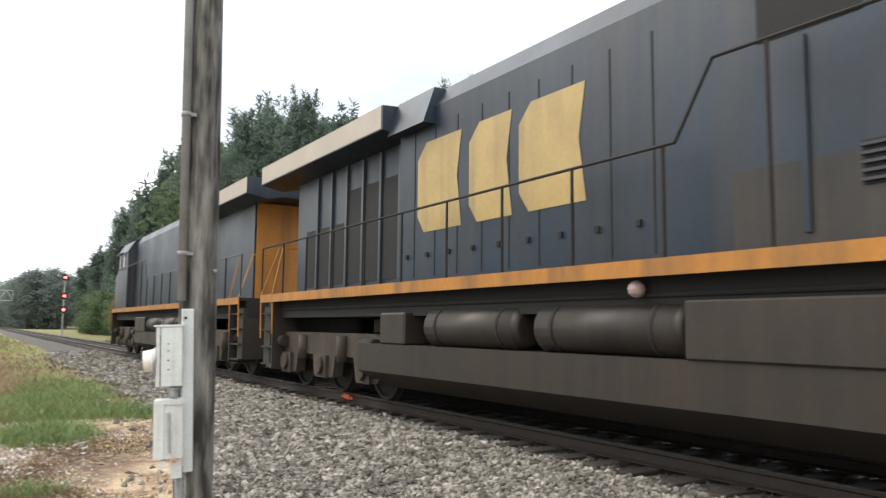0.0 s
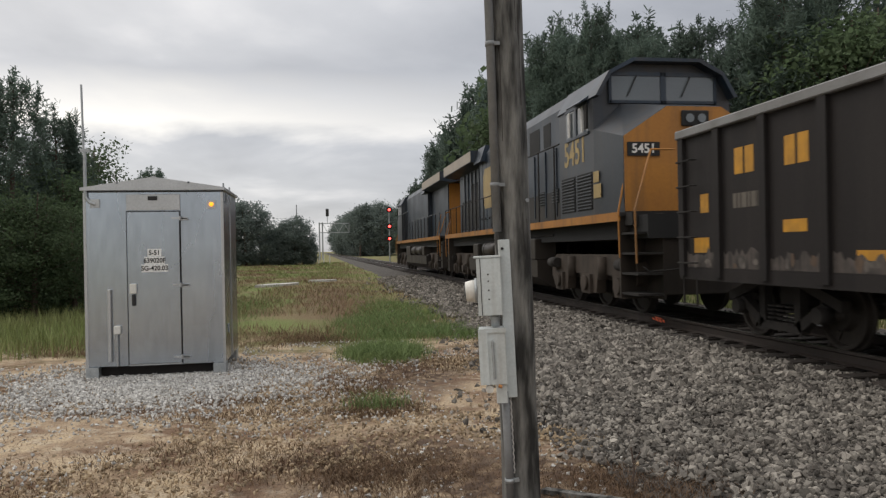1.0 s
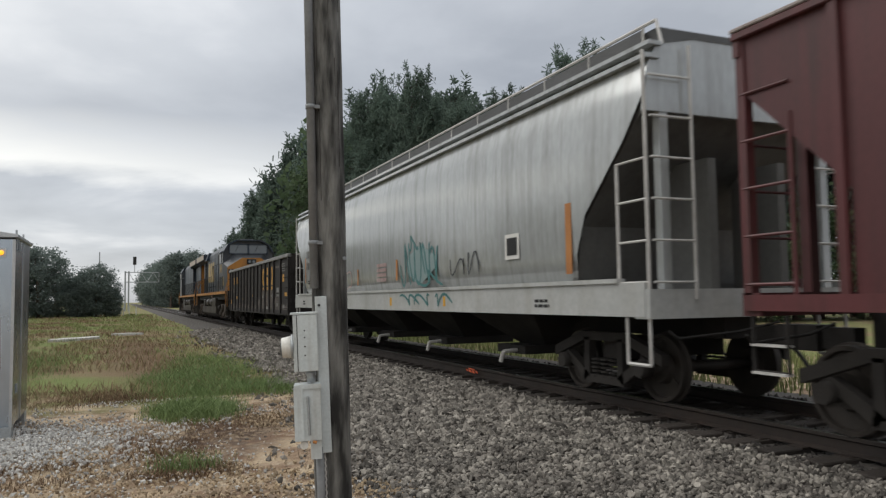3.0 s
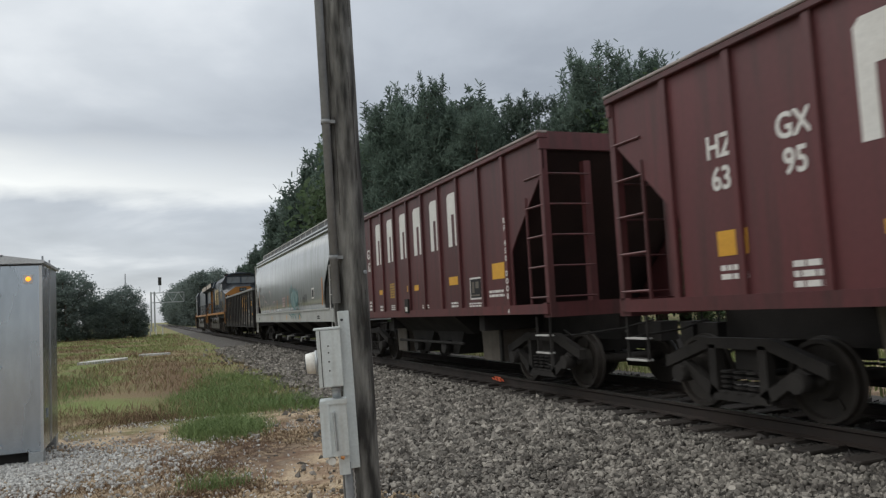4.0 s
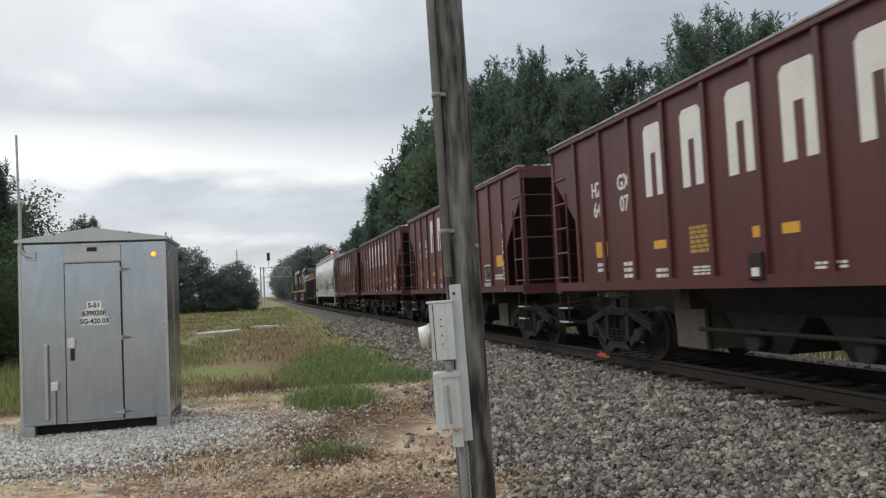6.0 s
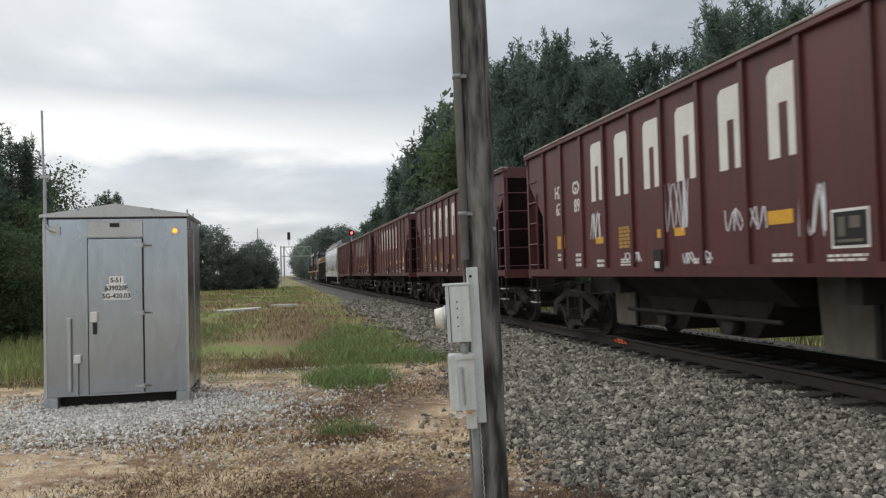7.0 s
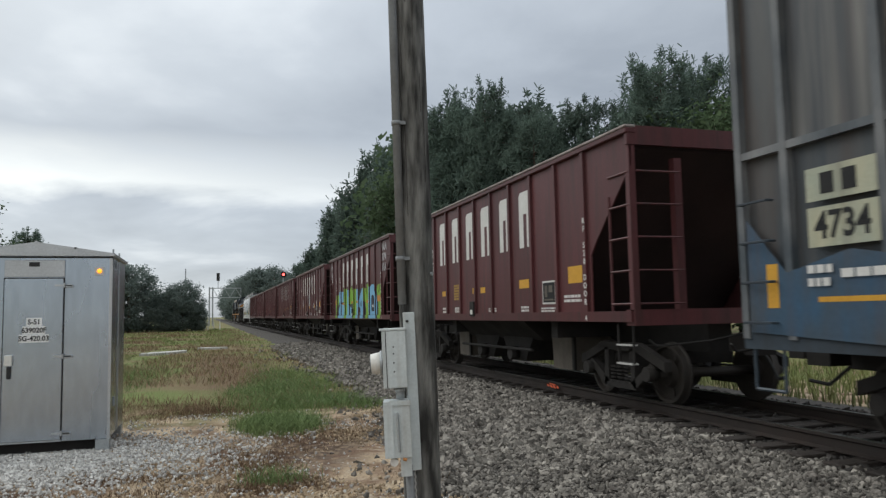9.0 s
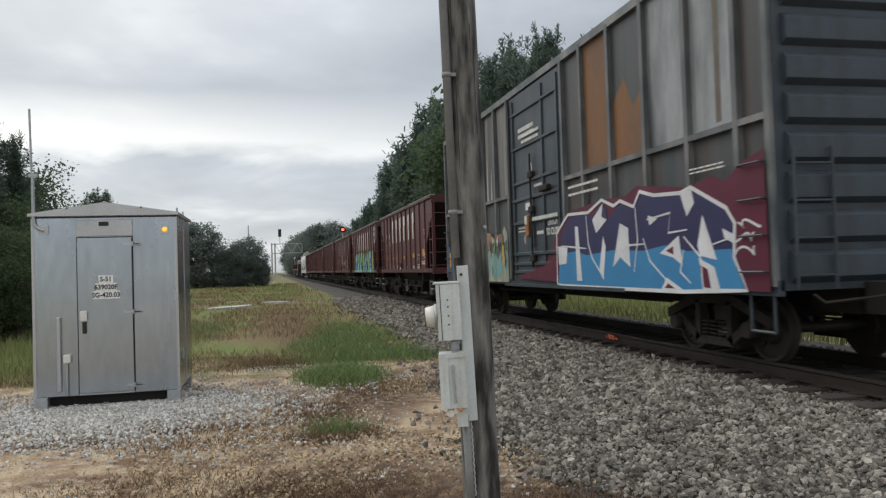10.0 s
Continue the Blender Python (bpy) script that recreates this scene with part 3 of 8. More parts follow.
def stones(name, x, y, z, size, material, label, rng, plain=False):
    """Broken stones: squashed, twisted icosahedra laid at the given places."""
    g = (1 + 5 ** 0.5) / 2
    base = np.array([(-1, g, 0), (1, g, 0), (-1, -g, 0), (1, -g, 0), (0, -1, g), (0, 1, g), (0, -1, -g), (0, 1, -g), (g, 0, -1), (g, 0, 1), (-g, 0, -1), (-g, 0, 1)]) / 1.9
    tri = np.array([(0, 11, 5), (0, 5, 1), (0, 1, 7), (0, 7, 10), (0, 10, 11), (1, 5, 9), (5, 11, 4), (11, 10, 2), (10, 7, 6), (7, 1, 8),
                    (3, 9, 4), (3, 4, 2), (3, 2, 6), (3, 6, 8), (3, 8, 9), (4, 9, 5), (2, 4, 11), (6, 2, 10), (8, 6, 7), (9, 8, 1)])
    if plain:      # small ones need only eight faces
        base = 1.7 * np.array([(1, 0, 0), (-1, 0, 0), (0, 1, 0), (0, -1, 0), (0, 0, 1), (0, 0, -1)])
        tri = np.array([(0, 2, 4), (2, 1, 4), (1, 3, 4), (3, 0, 4), (2, 0, 5), (1, 2, 5), (3, 1, 5), (0, 3, 5)])
    n, nv = len(x), len(base)
    v = base[None] * (1 + 0.28 * rng.standard_normal((n, nv, 1)))
    v = v * rng.uniform(0.55, 1.25, (n, 1, 3))
    q = rng.standard_normal((n, 4))
    q /= np.linalg.norm(q, axis=1, keepdims=True)
    w, a, b, c = q.T
    rot = np.stack([np.stack([1 - 2 * (b * b + c * c), 2 * (a * b - c * w), 2 * (a * c + b * w)], -1),
                    np.stack([2 * (a * b + c * w), 1 - 2 * (a * a + c * c), 2 * (b * c - a * w)], -1),
                    np.stack([2 * (a * c - b * w), 2 * (b * c + a * w), 1 - 2 * (a * a + b * b)], -1)], -2)
    v = np.einsum("nij,nkj->nki", rot, v) * size[:, None, None]
    v += np.stack([x, y, z], -1)[:, None]
    f = (tri[None] + nv * np.arange(n)[:, None, None]).reshape(-1, 3)
    return tagged(new(name, numpy_mesh(name, v.reshape(-1, 3), f, material)), label, "stones", kind="stuff")


def scatter_ballast():
    rng = np.random.default_rng(5)
    xs, ys = [], []
    for y0, y1, density in ((-1, 7, 800), (7, 14, 640), (14, 24, 380), (24, 42, 120)):
        n = int((y1 - y0) * 5.0 * density)
        xs.append(rng.uniform(1.5, 6.3, n)), ys.append(rng.uniform(y0, y1, n))
    x, y = np.concatenate(xs), np.concatenate(ys)
    e = edge_x(y)
    keep = (x > e) | (rng.random(len(x)) < 0.12 * np.exp(-(e - x) / 0.4))
    on_tie = (x > TRACK_X - 1.34) & (np.abs(np.mod(y + 0.265, 0.53) - 0.265) < 0.15)
    keep &= ~on_tie
    x, y = x[keep], y[keep]
    size = rng.uniform(0.3, 1.0, len(x)) ** 1.3 * 0.032 * np.interp(y, [0, 14, 42], [1, 1.15, 2.0])
    z = np.maximum(bed_height(x), -0.03) + size * rng.uniform(0.0, 0.9, len(x))
    near = y < 6.5
    stones("ballast_stones", x[near], y[near], z[near], size[near], M_STONE, "loose grey and tan crushed ballast stones", rng)
    stones("ballast_stones", x[~near], y[~near], z[~near], size[~near], M_STONE, "loose grey and tan crushed ballast stones", rng, True)
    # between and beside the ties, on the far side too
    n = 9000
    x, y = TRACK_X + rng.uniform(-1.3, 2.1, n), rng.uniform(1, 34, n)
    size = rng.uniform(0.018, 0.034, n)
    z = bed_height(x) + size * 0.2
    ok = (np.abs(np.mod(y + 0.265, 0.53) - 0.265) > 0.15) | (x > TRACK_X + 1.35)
    stones("oily_stones", x[ok], y[ok], z[ok], size[ok], M_OILSHADE, "dark crushed stones lying between the ties", rng, True)
    # pale stone pad round the hut
    n = 11000
    x, y = -1.75 + rng.normal(0, 1.0, n), 8.7 + rng.normal(0, 0.95, n)
    size = rng.uniform(0.007, 0.016, n)
    stones("pad_stones", x, y, 0 * x - 0.015 + size * 0.4, size, M_PADSTONE, "pale crushed stone spread round the metal hut", rng, True)
    # thin scatter on the soil
    n = 12000
    x, y = rng.uniform(-5.5, 3.0, n), rng.uniform(1.0, 12.5, n)
    k = noise_mask(x, y, 0.9, 0.45)
    size = rng.uniform(0.005, 0.013, n)
    stones("soil_stones", x[k], y[k], 0 * x[k] - 0.028 + size[k] * 0.35, size[k], M_PADSTONE, "small pale stones trodden into bare soil", rng, True)
    n = 26000
    x, y = rng.uniform(-5.0, 3.4, n), 2.2 * (11.0 / 2.2) ** rng.random(n)
    size = rng.uniform(0.005, 0.013, n) * np.where(x > 1.0, 1.2, 1.0)
    k = (x < edge_x(y) + 0.2) & (noise_mask(x + 2, y, 0.7, 0.46) | (rng.random(n) < 0.15)) & (((x - 1.9) / 1.3) ** 2 + ((y - 3.4) / 0.8) ** 2 > rng.uniform(0.6, 1.3, n))
    stones("tan_stones", x[k], y[k], 0 * x[k] - 0.025 + size[k] * 0.4, size[k], M_TANSTONE, "tan stones strewn on the soil by the pole", rng, True)


def noise_mask(x, y, scale, level):
    """True where a smooth pattern of patches lies above a level."""
    s = np.sin(x * 1.9 * scale + 1.3 * np.sin(y * 1.1 * scale)) + np.sin(y * 2.3 * scale + 1.7 * np.sin(x * 1.4 * scale + 2)) + 0.6 * np.sin((x + y) * 4.1 * scale)
    return s > (level - 0.5) * 4


scatter_ballast()


def build_track():
    bed = tagged(new("railway_track"), "single railway track on dark timber ties", "track", kind="structure")
    profile = [(-0.07, 0), (0.07, 0), (0.07, 0.012), (0.012, 0.03), (0.012, 0.118), (0.036, 0.135), (0.036, 0.168), (-0.036, 0.168), (-0.036, 0.135), (-0.012, 0.118), (-0.012, 0.03), (-0.07, 0.012)]
    for side in (-0.755, 0.755):
        p = [(TRACK_X + side + a, RAIL_Z - 0.172 + b) for a, b in profile]
        rail = part("rail", Shape().prism(p, "y", -200, 900), M_RAIL, bed, "rust-brown steel rail")
        part("rail_head", Shape().box(TRACK_X + side - 0.03, TRACK_X + side + 0.03, -200, 900, RAIL_Z - 0.006, RAIL_Z), M_RAILTOP, rail, "polished running surface")
    rng = np.random.default_rng(8)
    tie = Shape().box(-1.3, 1.3, -0.115, 0.115, -0.17, 0).bevel(0.012, 1).mesh("tie", M_TIE)
    plate = Shape().box(-0.18, 0.18, -0.09, 0.09, 0, 0.014).mesh("tie_plate", M_RAIL)
    for k in range(-6, 110):
        ob = new("tie", tie)
        ob.parent = bed
        ob.matrix_basis = pose(TRACK_X + rng.normal(0, 0.02), k * 0.53 + rng.normal(0, 0.012), RAIL_Z - 0.176 + rng.normal(0, 0.004), 0, 0, rng.normal(0, 0.6))
        if 4 < k < 50:
            pl = new("tie_plate", plate)
            pl.parent = bed
            pl.matrix_basis = pose(TRACK_X - 0.755, k * 0.53, RAIL_Z - 0.1755)
    far = Shape()
    for k in range(110, 500):
        far.box(TRACK_X - 1.3, TRACK_X + 1.3, k * 0.53 - 0.115, k * 0.53 + 0.115, 0.0, RAIL_Z - 0.176)
    tagged(part("far_ties", far, M_TIE, bed), kind="stuff")
    # orange paint on the near rail
    splash = Shape()
    for dy, dz, w, h in ((-0.22, 0.05, 0.10, 0.05), (-0.08, 0.045, 0.12, 0.06), (0.06, 0.05, 0.12, 0.055), (0.2, 0.055, 0.10, 0.04), (0.0, 0.09, 0.28, 0.03)):
        splash.prism([(12.0 + dy - w / 2, RAIL_Z - 0.125 + dz - h / 2), (12.0 + dy + w / 2 - 0.02, RAIL_Z - 0.125 + dz - h / 2 + 0.01), (12.0 + dy + w / 2, RAIL_Z - 0.125 + dz + h / 2), (12.0 + dy - w / 2 + 0.03, RAIL_Z - 0.125 + dz + h / 2 - 0.008)], "x", TRACK_X - 0.755 - 0.085, TRACK_X - 0.755 - 0.072)
    part("paint_mark", splash, M_ORANGE_PAINT, bed, "orange sprayed paint mark")


build_track()


# ---------------------------------------------------------------- metal signal hut
def build_hut():
    hut = thing("signal_hut", pose(-1.87, 9.27, 0), "silver sheet-metal signal hut with a closed door on pale gravel", "hut")
    w, d, z0, z1, ap = 0.885, 1.55, 0.13, 2.46, 2.63     # half width, depth, floor, eaves, ridge
    part("body", Shape().box(-w, w, 0, d, z0, z1).bevel(0.008, 1), M_ALU, hut)
    roof = Shape().prism([(-w - 0.03, z1 - 0.005), (w + 0.03, z1 - 0.005), (w + 0.03, z1 + 0.03), (0, ap), (-w - 0.03, z1 + 0.03)], "y", -0.05, d + 0.05)
    rf = part("roof", roof, M_ALU_TRIM, hut, "low gabled metal roof")
    part("ridge_seam", Shape().box(-0.012, 0.012, -0.055, d + 0.05, ap - 0.015, ap + 0.012), M_ALU_TRIM, rf)
    for x in (-0.45, 0.45):
        zz = z1 + 0.03 + (ap - z1 - 0.03) * 0.5
        part("roof_seam", Shape().box(x - 0.01, x + 0.01, -0.05, d + 0.05, zz - 0.02, zz + 0.008), M_ALU_TRIM, rf)
    part("eave_line", Shape().box(-w - 0.004, w + 0.004, -0.012, 0.0, z1 - 0.03, z1 - 0.012), M_BLACK, hut)
    # door at -0.35..0.32, header over it
    dl, dr = -0.345, 0.322
    door = part("door", Shape().box(dl, dr, -0.03, -0.004, 0.155, 2.165).bevel(0.006, 1), M_ALU, hut, "closed grey metal door")
    for a, b, c, e in ((dl - 0.012, dl - 0.001, 0.15, 2.18), (dr + 0.001, dr + 0.012, 0.15, 2.18), (dl, dr, 2.168, 2.18)):
        part("door_gap", Shape().box(a, b, -0.012, -0.0005, c, e), M_BLACK, hut)
    part("header_panel", Shape().box(dl - 0.005, dr + 0.01, -0.022, -0.001, 2.19, 2.40).bevel(0.004, 1), M_ALU_TRIM, hut, "brighter panel over the door")
    part("vent_slot", Shape().box(-0.075, 0.045, -0.028, -0.018, 2.32, 2.375), M_BLACK, hut)
    part("sill_strip", Shape().box(dl, dr, -0.02, -0.001, 0.135, 0.152), M_ALU_TRIM, hut)
    for z in (0.235, 1.19, 2.08):
        h = part("hinge", Shape().box(dr - 0.10, dr + 0.10, -0.042, -0.031, z - 0.012, z + 0.012).box(dr + 0.02, dr + 0.11, -0.042, -0.002, z - 0.022, z + 0.004), M_ALU_TRIM, door)
        part("hinge_pin", Shape().tube((dr + 0.012, -0.045, z - 0.03), (dr + 0.012, -0.045, z + 0.03), 0.012), M_ALU_TRIM, h)
    handle = part("latch_box", Shape().box(dl + 0.03, dl + 0.115, -0.075, -0.031, 1.09, 1.22).bevel(0.008, 1), M_WHITE, door, "pale latch cover")
    part("padlock", Shape().box(dl + 0.055, dl + 0.10, -0.06, -0.035, 0.93, 1.08).bevel(0.006, 1), M_BLACK, handle)
    # identification plates
    for text, z, wd in (("S-51", 1.625, 0.175), ("639020F", 1.522, 0.255), ("SG-420.03", 1.42, 0.335)):
        p = part("sign_plate", Shape().box(-0.0 - wd / 2, wd / 2, -0.036, -0.031, z - 0.05, z + 0.05), M_PLATE, door, "white plate with black lettering")
        words(text, 0.088, M_BLACK, p, pose(0, -0.0385, z - 0.002, 90, 0, 0), 0.92)
    # conduit, outlet, lamp, corner flashings, feet
    part("conduit", Shape().box(-0.60, -0.555, -0.05, -0.001, 0.20, 1.15).bevel(0.006, 1), M_ALU_TRIM, hut)
    part("outlet_box", Shape().box(-0.525, -0.44, -0.055, -0.001, 0.56, 0.67).bevel(0.01, 1), M_WHITE, hut)
    part("outlet_pipe", Shape().tube((-0.485, -0.03, 0.14), (-0.485, -0.03, 0.56), 0.012), M_ALU_TRIM, hut)
    lamp = part("lamp_plate", Shape().box(0.675, 0.785, -0.012, -0.001, 2.205, 2.315), M_ALU_TRIM, hut)
    part("amber_lamp", Shape().ball((0.735, -0.02, 2.262), 0.03), M_LAMP_AMBER, lamp, "lit amber lamp")
    for x in (-w - 0.004, w - 0.03):
        part("corner_flashing", Shape().box(x, x + 0.034, -0.006, -0.0005, z0, z1 - 0.03), M_ALU_TRIM, hut)
    part("side_flashing", Shape().box(w + 0.0005, w + 0.008, d * 0.5 - 0.02, d * 0.5 + 0.02, z0, z1 - 0.03), M_ALU_TRIM, hut)
    for x in (-w + 0.0, w - 0.16):
        for y in (0.0, d - 0.2):
            f = part("foot", Shape().box(x, x + 0.16, y - 0.03, y + 0.2, -0.03, z0), M_GALV, hut, "galvanised lifting foot")
            part("bolt", Shape().tube((x + 0.04, y - 0.042, 0.09), (x + 0.04, y - 0.03, 0.09), 0.014), M_GALV, f)
    part("skid", Shape().box(-w + 0.16, w - 0.16, 0.1, 0.22, 0.0, z0), M_UNDER, hut)
    part("skid", Shape().box(-w + 0.16, w - 0.16, d - 0.25, d - 0.1, 0.0, z0), M_UNDER, hut)
    # antenna mast on the corner, with its bent lower end
    mast = part("antenna_mast", Shape().path([(-0.735, -0.02, 2.27), (-0.80, -0.03, 2.295), (-0.845, -0.03, 2.36), (-0.85, -0.03, 2.45), (-0.85, -0.03, 3.0)], 0.022), M_GALV, hut)
    part("antenna_rod", Shape().tube((-0.86, -0.03, 2.95), (-0.875, -0.03, 3.84), 0.014), M_GALV, mast, "thin antenna rod")
    part("bracket", Shape().box(-0.90, -0.79, -0.05, -0.01, 2.96, 3.0), M_GALV, mast)
    part("cable_cover", Shape().box(-0.80, -0.68, -0.02, -0.001, 2.23, 2.34), M_ALU_TRIM, hut)
    for y in (0.15, 0.85):
        part("lifting_eye", Shape().tube((w + 0.0, y, z1 - 0.15), (w - 0.01, y, z1 + 0.10), 0.012), M_GALV, hut)
    for y, z in ((0.35, 2.3), (0.35, 0.5)):
        part("side_bracket", Shape().box(w + 0.001, w + 0.02, y, y + 0.03, z, z + 0.12), M_GALV, hut)


build_hut()


# ---------------------------------------------------------------- wooden pole with the meter
def build_pole():
    pole = thing("utility_pole", pose(1.529, 3.43, 0), "leaning weathered wooden pole carrying a meter and grey boxes", "pole")
    lean = pose(0, 0, 0, 0, -1.0, 0) @ pose(0, 0, 0.432) @ Matrix.Scale(0.726, 4)
    rng = random.Random(3)
    rings = []
    for k in range(46):
        z = -0.95 + k * 0.22
        r = 0.163 - 0.0035 * z
        ring = []
        for i in range(28):
            a = 2 * math.pi * i / 28
            q = r + 0.004 * math.sin(5 * a + z * 0.7) + 0.004 * noise.noise((2.2 * math.cos(a), 2.2 * math.sin(a), z * 0.8)) + rng.gauss(0, 0.0012)
            ring.append((lean @ Vector((q * math.cos(a), q * math.sin(a), z))).to_tuple())
        rings.append(ring)
    part("shaft", Shape().loft(rings), M_POLE, pole, "grey-brown checked timber")
    # deep drying checks as dark slivers in the wood
    for k in range(16):
        a, z, h = rng.uniform(-2.7, -0.45), rng.uniform(-0.4, 6), rng.uniform(0.25, 0.9)
        r = 0.163 - 0.0035 * z
        s = Shape().loft([[(r * math.cos(a + e * 0.018), r * math.sin(a + e * 0.018), zz) for e in (-1, 1)] + [((r + 0.0025) * math.cos(a + 0.02 * sh), (r + 0.0025) * math.sin(a + 0.02 * sh), zz)] for zz, sh in ((z, 0.3), (z + h * 0.5, -0.4), (z + h, 0.2))])
        part("drying_check", s, M_TIE, pole, at=lean)
    # small tag and staples
    tag = part("tag", Shape().tube((0.10, -0.145, 2.01), (0.105, -0.157, 2.01), 0.017, 10), M_GALV, pole, at=lean)
    # conduit up the side, with straps
    up_pipe = part("riser_pipe", Shape().tube((-0.165, -0.12, 1.75), (-0.175, -0.10, 8.0), 0.038, 12), M_PIPE, pole, "grey electrical riser pipe", at=lean)
    for z in (2.15, 3.36, 5.0):
        part("pipe_strap", Shape().tube((-0.168, -0.115, z - 0.02), (-0.168, -0.115, z + 0.02), 0.044, 12).box(-0.14, -0.09, -0.15, -0.1, z - 0.015, z + 0.015), M_PIPE, pole, at=lean)
    # the fittings hang on a strut that leans a little more than the pole
    lean = pose(-0.009, 0, 0, 0, -1.97, 0) @ pose(0, 0, 0.432) @ Matrix.Scale(0.726, 4) @ pose(0, 0, 1.01) @ Matrix.Diagonal((1, 1, 0.945, 1)) @ pose(0, 0, -1.01)
    part("lower_pipe", Shape().tube((-0.13, -0.17, -0.75), (-0.13, -0.17, 0.36), 0.036, 12), M_PIPE, pole, at=lean)
    part("pipe_strap", Shape().tube((-0.13, -0.17, -0.47), (-0.13, -0.17, -0.43), 0.044, 12).box(-0.13, -0.05, -0.19, -0.16, -0.465, -0.435), M_GALV, pole, at=lean)
    part("ground_chain", Shape().path([(-0.085 + 0.004 * (-1) ** k, -0.172, 0.36 - 0.03 * k) for k in range(26)], 0.007, 5), M_HANDRAIL_W, pole, "thin pale ground wire", at=lean)
    # backing strut
    part("backing_strut", Shape().box(-0.125, -0.03, -0.20, -0.16, 0.30, 1.72).bevel(0.004, 1), M_BOXGREY, pole, "grey painted mounting strut", at=lean)
    part("strut_bolt", Shape().tube((-0.10, -0.215, 1.64), (-0.10, -0.198, 1.64), 0.012), M_BLACK, pole, at=lean)
    turn = lean @ pose(-0.21, -0.20, 0, 0, 0, -14)
    # meter can, its face turned to the left
    can = part("meter_box", Shape().box(-0.115, 0.088, -0.09, 0.12, 1.055, 1.565).bevel(0.008, 2), M_BOXGREY, pole, "pale grey meter box", at=turn)
    part("rain_lip", Shape().box(-0.135, 0.093, -0.095, 0.125, 1.567, 1.582), M_BOXGREY, can)
    part("face_seam", Shape().box(-0.085, -0.079, -0.0925, -0.089, 1.06, 1.56), M_UNDER, can)
    for z in (1.20, 1.28, 1.36, 1.42):
        part("rivet", Shape().tube((-0.02, -0.095, z), (-0.02, -0.089, z), 0.007), M_UNDER, can)
    meter = part("meter", Shape().tube((-0.118, 0.015, 1.275), (-0.215, 0.015, 1.27), 0.104, 24, 0.088), M_WHITE, can, "round white electric meter")
    part("meter_ring", Shape().tube((-0.115, 0.015, 1.275), (-0.138, 0.015, 1.275), 0.112, 24), M_GALV, meter)
    part("meter_glass", Shape().tube((-0.215, 0.015, 1.27), (-0.223, 0.015, 1.27), 0.080, 24, 0.07), M_GLASS, meter)
    part("nipple", Shape().tube((0.02, 0.0, 0.95), (0.02, 0.0, 1.06), 0.036, 12).tube((0.02, 0.0, 1.015), (0.02, 0.0, 1.045), 0.045, 12), M_GALV, can)
    # switch box below
    sw = part("switch_box", Shape().box(-0.125, 0.098, -0.105, 0.10, 0.445, 0.94).bevel(0.007, 2), M_BOXGREY, pole, "pale grey switch box with a lever", at=turn)
    part("box_lid", Shape().box(-0.075, 0.104, -0.115, -0.103, 0.905, 0.945), M_BOXGREY, sw)
    part("door_fold", Shape().box(-0.127, -0.05, -0.118, -0.104, 0.45, 0.92), M_BOXGREY, sw)
    part("lever", Shape().tube((-0.005, -0.125, 0.50), (-0.012, -0.125, 0.83), 0.011).tube((-0.012, -0.10, 0.83), (-0.012, -0.128, 0.83), 0.014), M_GALV, sw, "switch lever")
    part("hasp", Shape().tube((0.02, -0.12, 0.44), (0.05, -0.12, 0.43), 0.014), M_RUSTO, sw)
    part("hub", Shape().tube((-0.055, -0.09, 0.405), (-0.055, -0.02, 0.405), 0.034, 12), M_WHITE, sw)
    part("pipe_sleeve", Shape().box(0.0, 0.09, -0.09, 0.0, 0.28, 0.445), M_BOXGREY, sw)


build_pole()


def build_litter():
    board = thing("broken_board", pose(1.95, 3.35, -0.01, 0, 0, -38), "grey broken board lying in dry weeds by the pole", "board")
    part("plank", Shape().prism([(-0.32, -0.03), (0.3, -0.035), (0.34, 0.01), (0.27, 0.035), (-0.3, 0.03)], "z", 0.0, 0.03), M_POLE, board)
    stalk = thing("dead_stalk", pose(2.35, 3.6, -0.03), "thin dead brown weed stalk", "weed")
    part("stem", Shape().path([(0, 0, 0), (0.01, 0, 0.12), (-0.005, 0.01, 0.26)], 0.006), M_BARK, stalk)
    part("twig", Shape().path([(0.005, 0, 0.15), (0.06, 0, 0.23)], 0.004), M_BARK, stalk)


build_litter()


# ---------------------------------------------------------------- vegetation
def leaf_quads(rng, centres, spread, count, length, width, upward):
    """Tufts: thin quads that spring from each centre."""
    n = len(centres) * count
    c = np.repeat(centres, count, 0) + rng.normal(0, 1, (n, 3)) * np.repeat(spread, count)[:, None] * np.array([1, 1, 0.7])
    d = rng.normal(0, 1, (n, 3)) + np.array([0, 0, upward])
    d /= np.linalg.norm(d, axis=1, keepdims=True)
    s = np.cross(d, rng.normal(0, 1, (n, 3)))
    s /= np.linalg.norm(s, axis=1, keepdims=True) + 1e-9
    ln, wd = length * rng.uniform(0.6, 1.4, (n, 1)), width * rng.uniform(0.6, 1.4, (n, 1))
    v = np.stack([c - s * wd * 0.4, c + s * wd * 0.4, c + d * ln + s * wd * 0.5, c + d * ln * 1.12 - s * wd * 0.35], 1)
    return v.reshape(-1, 3), np.arange(4 * n).reshape(n, 4)


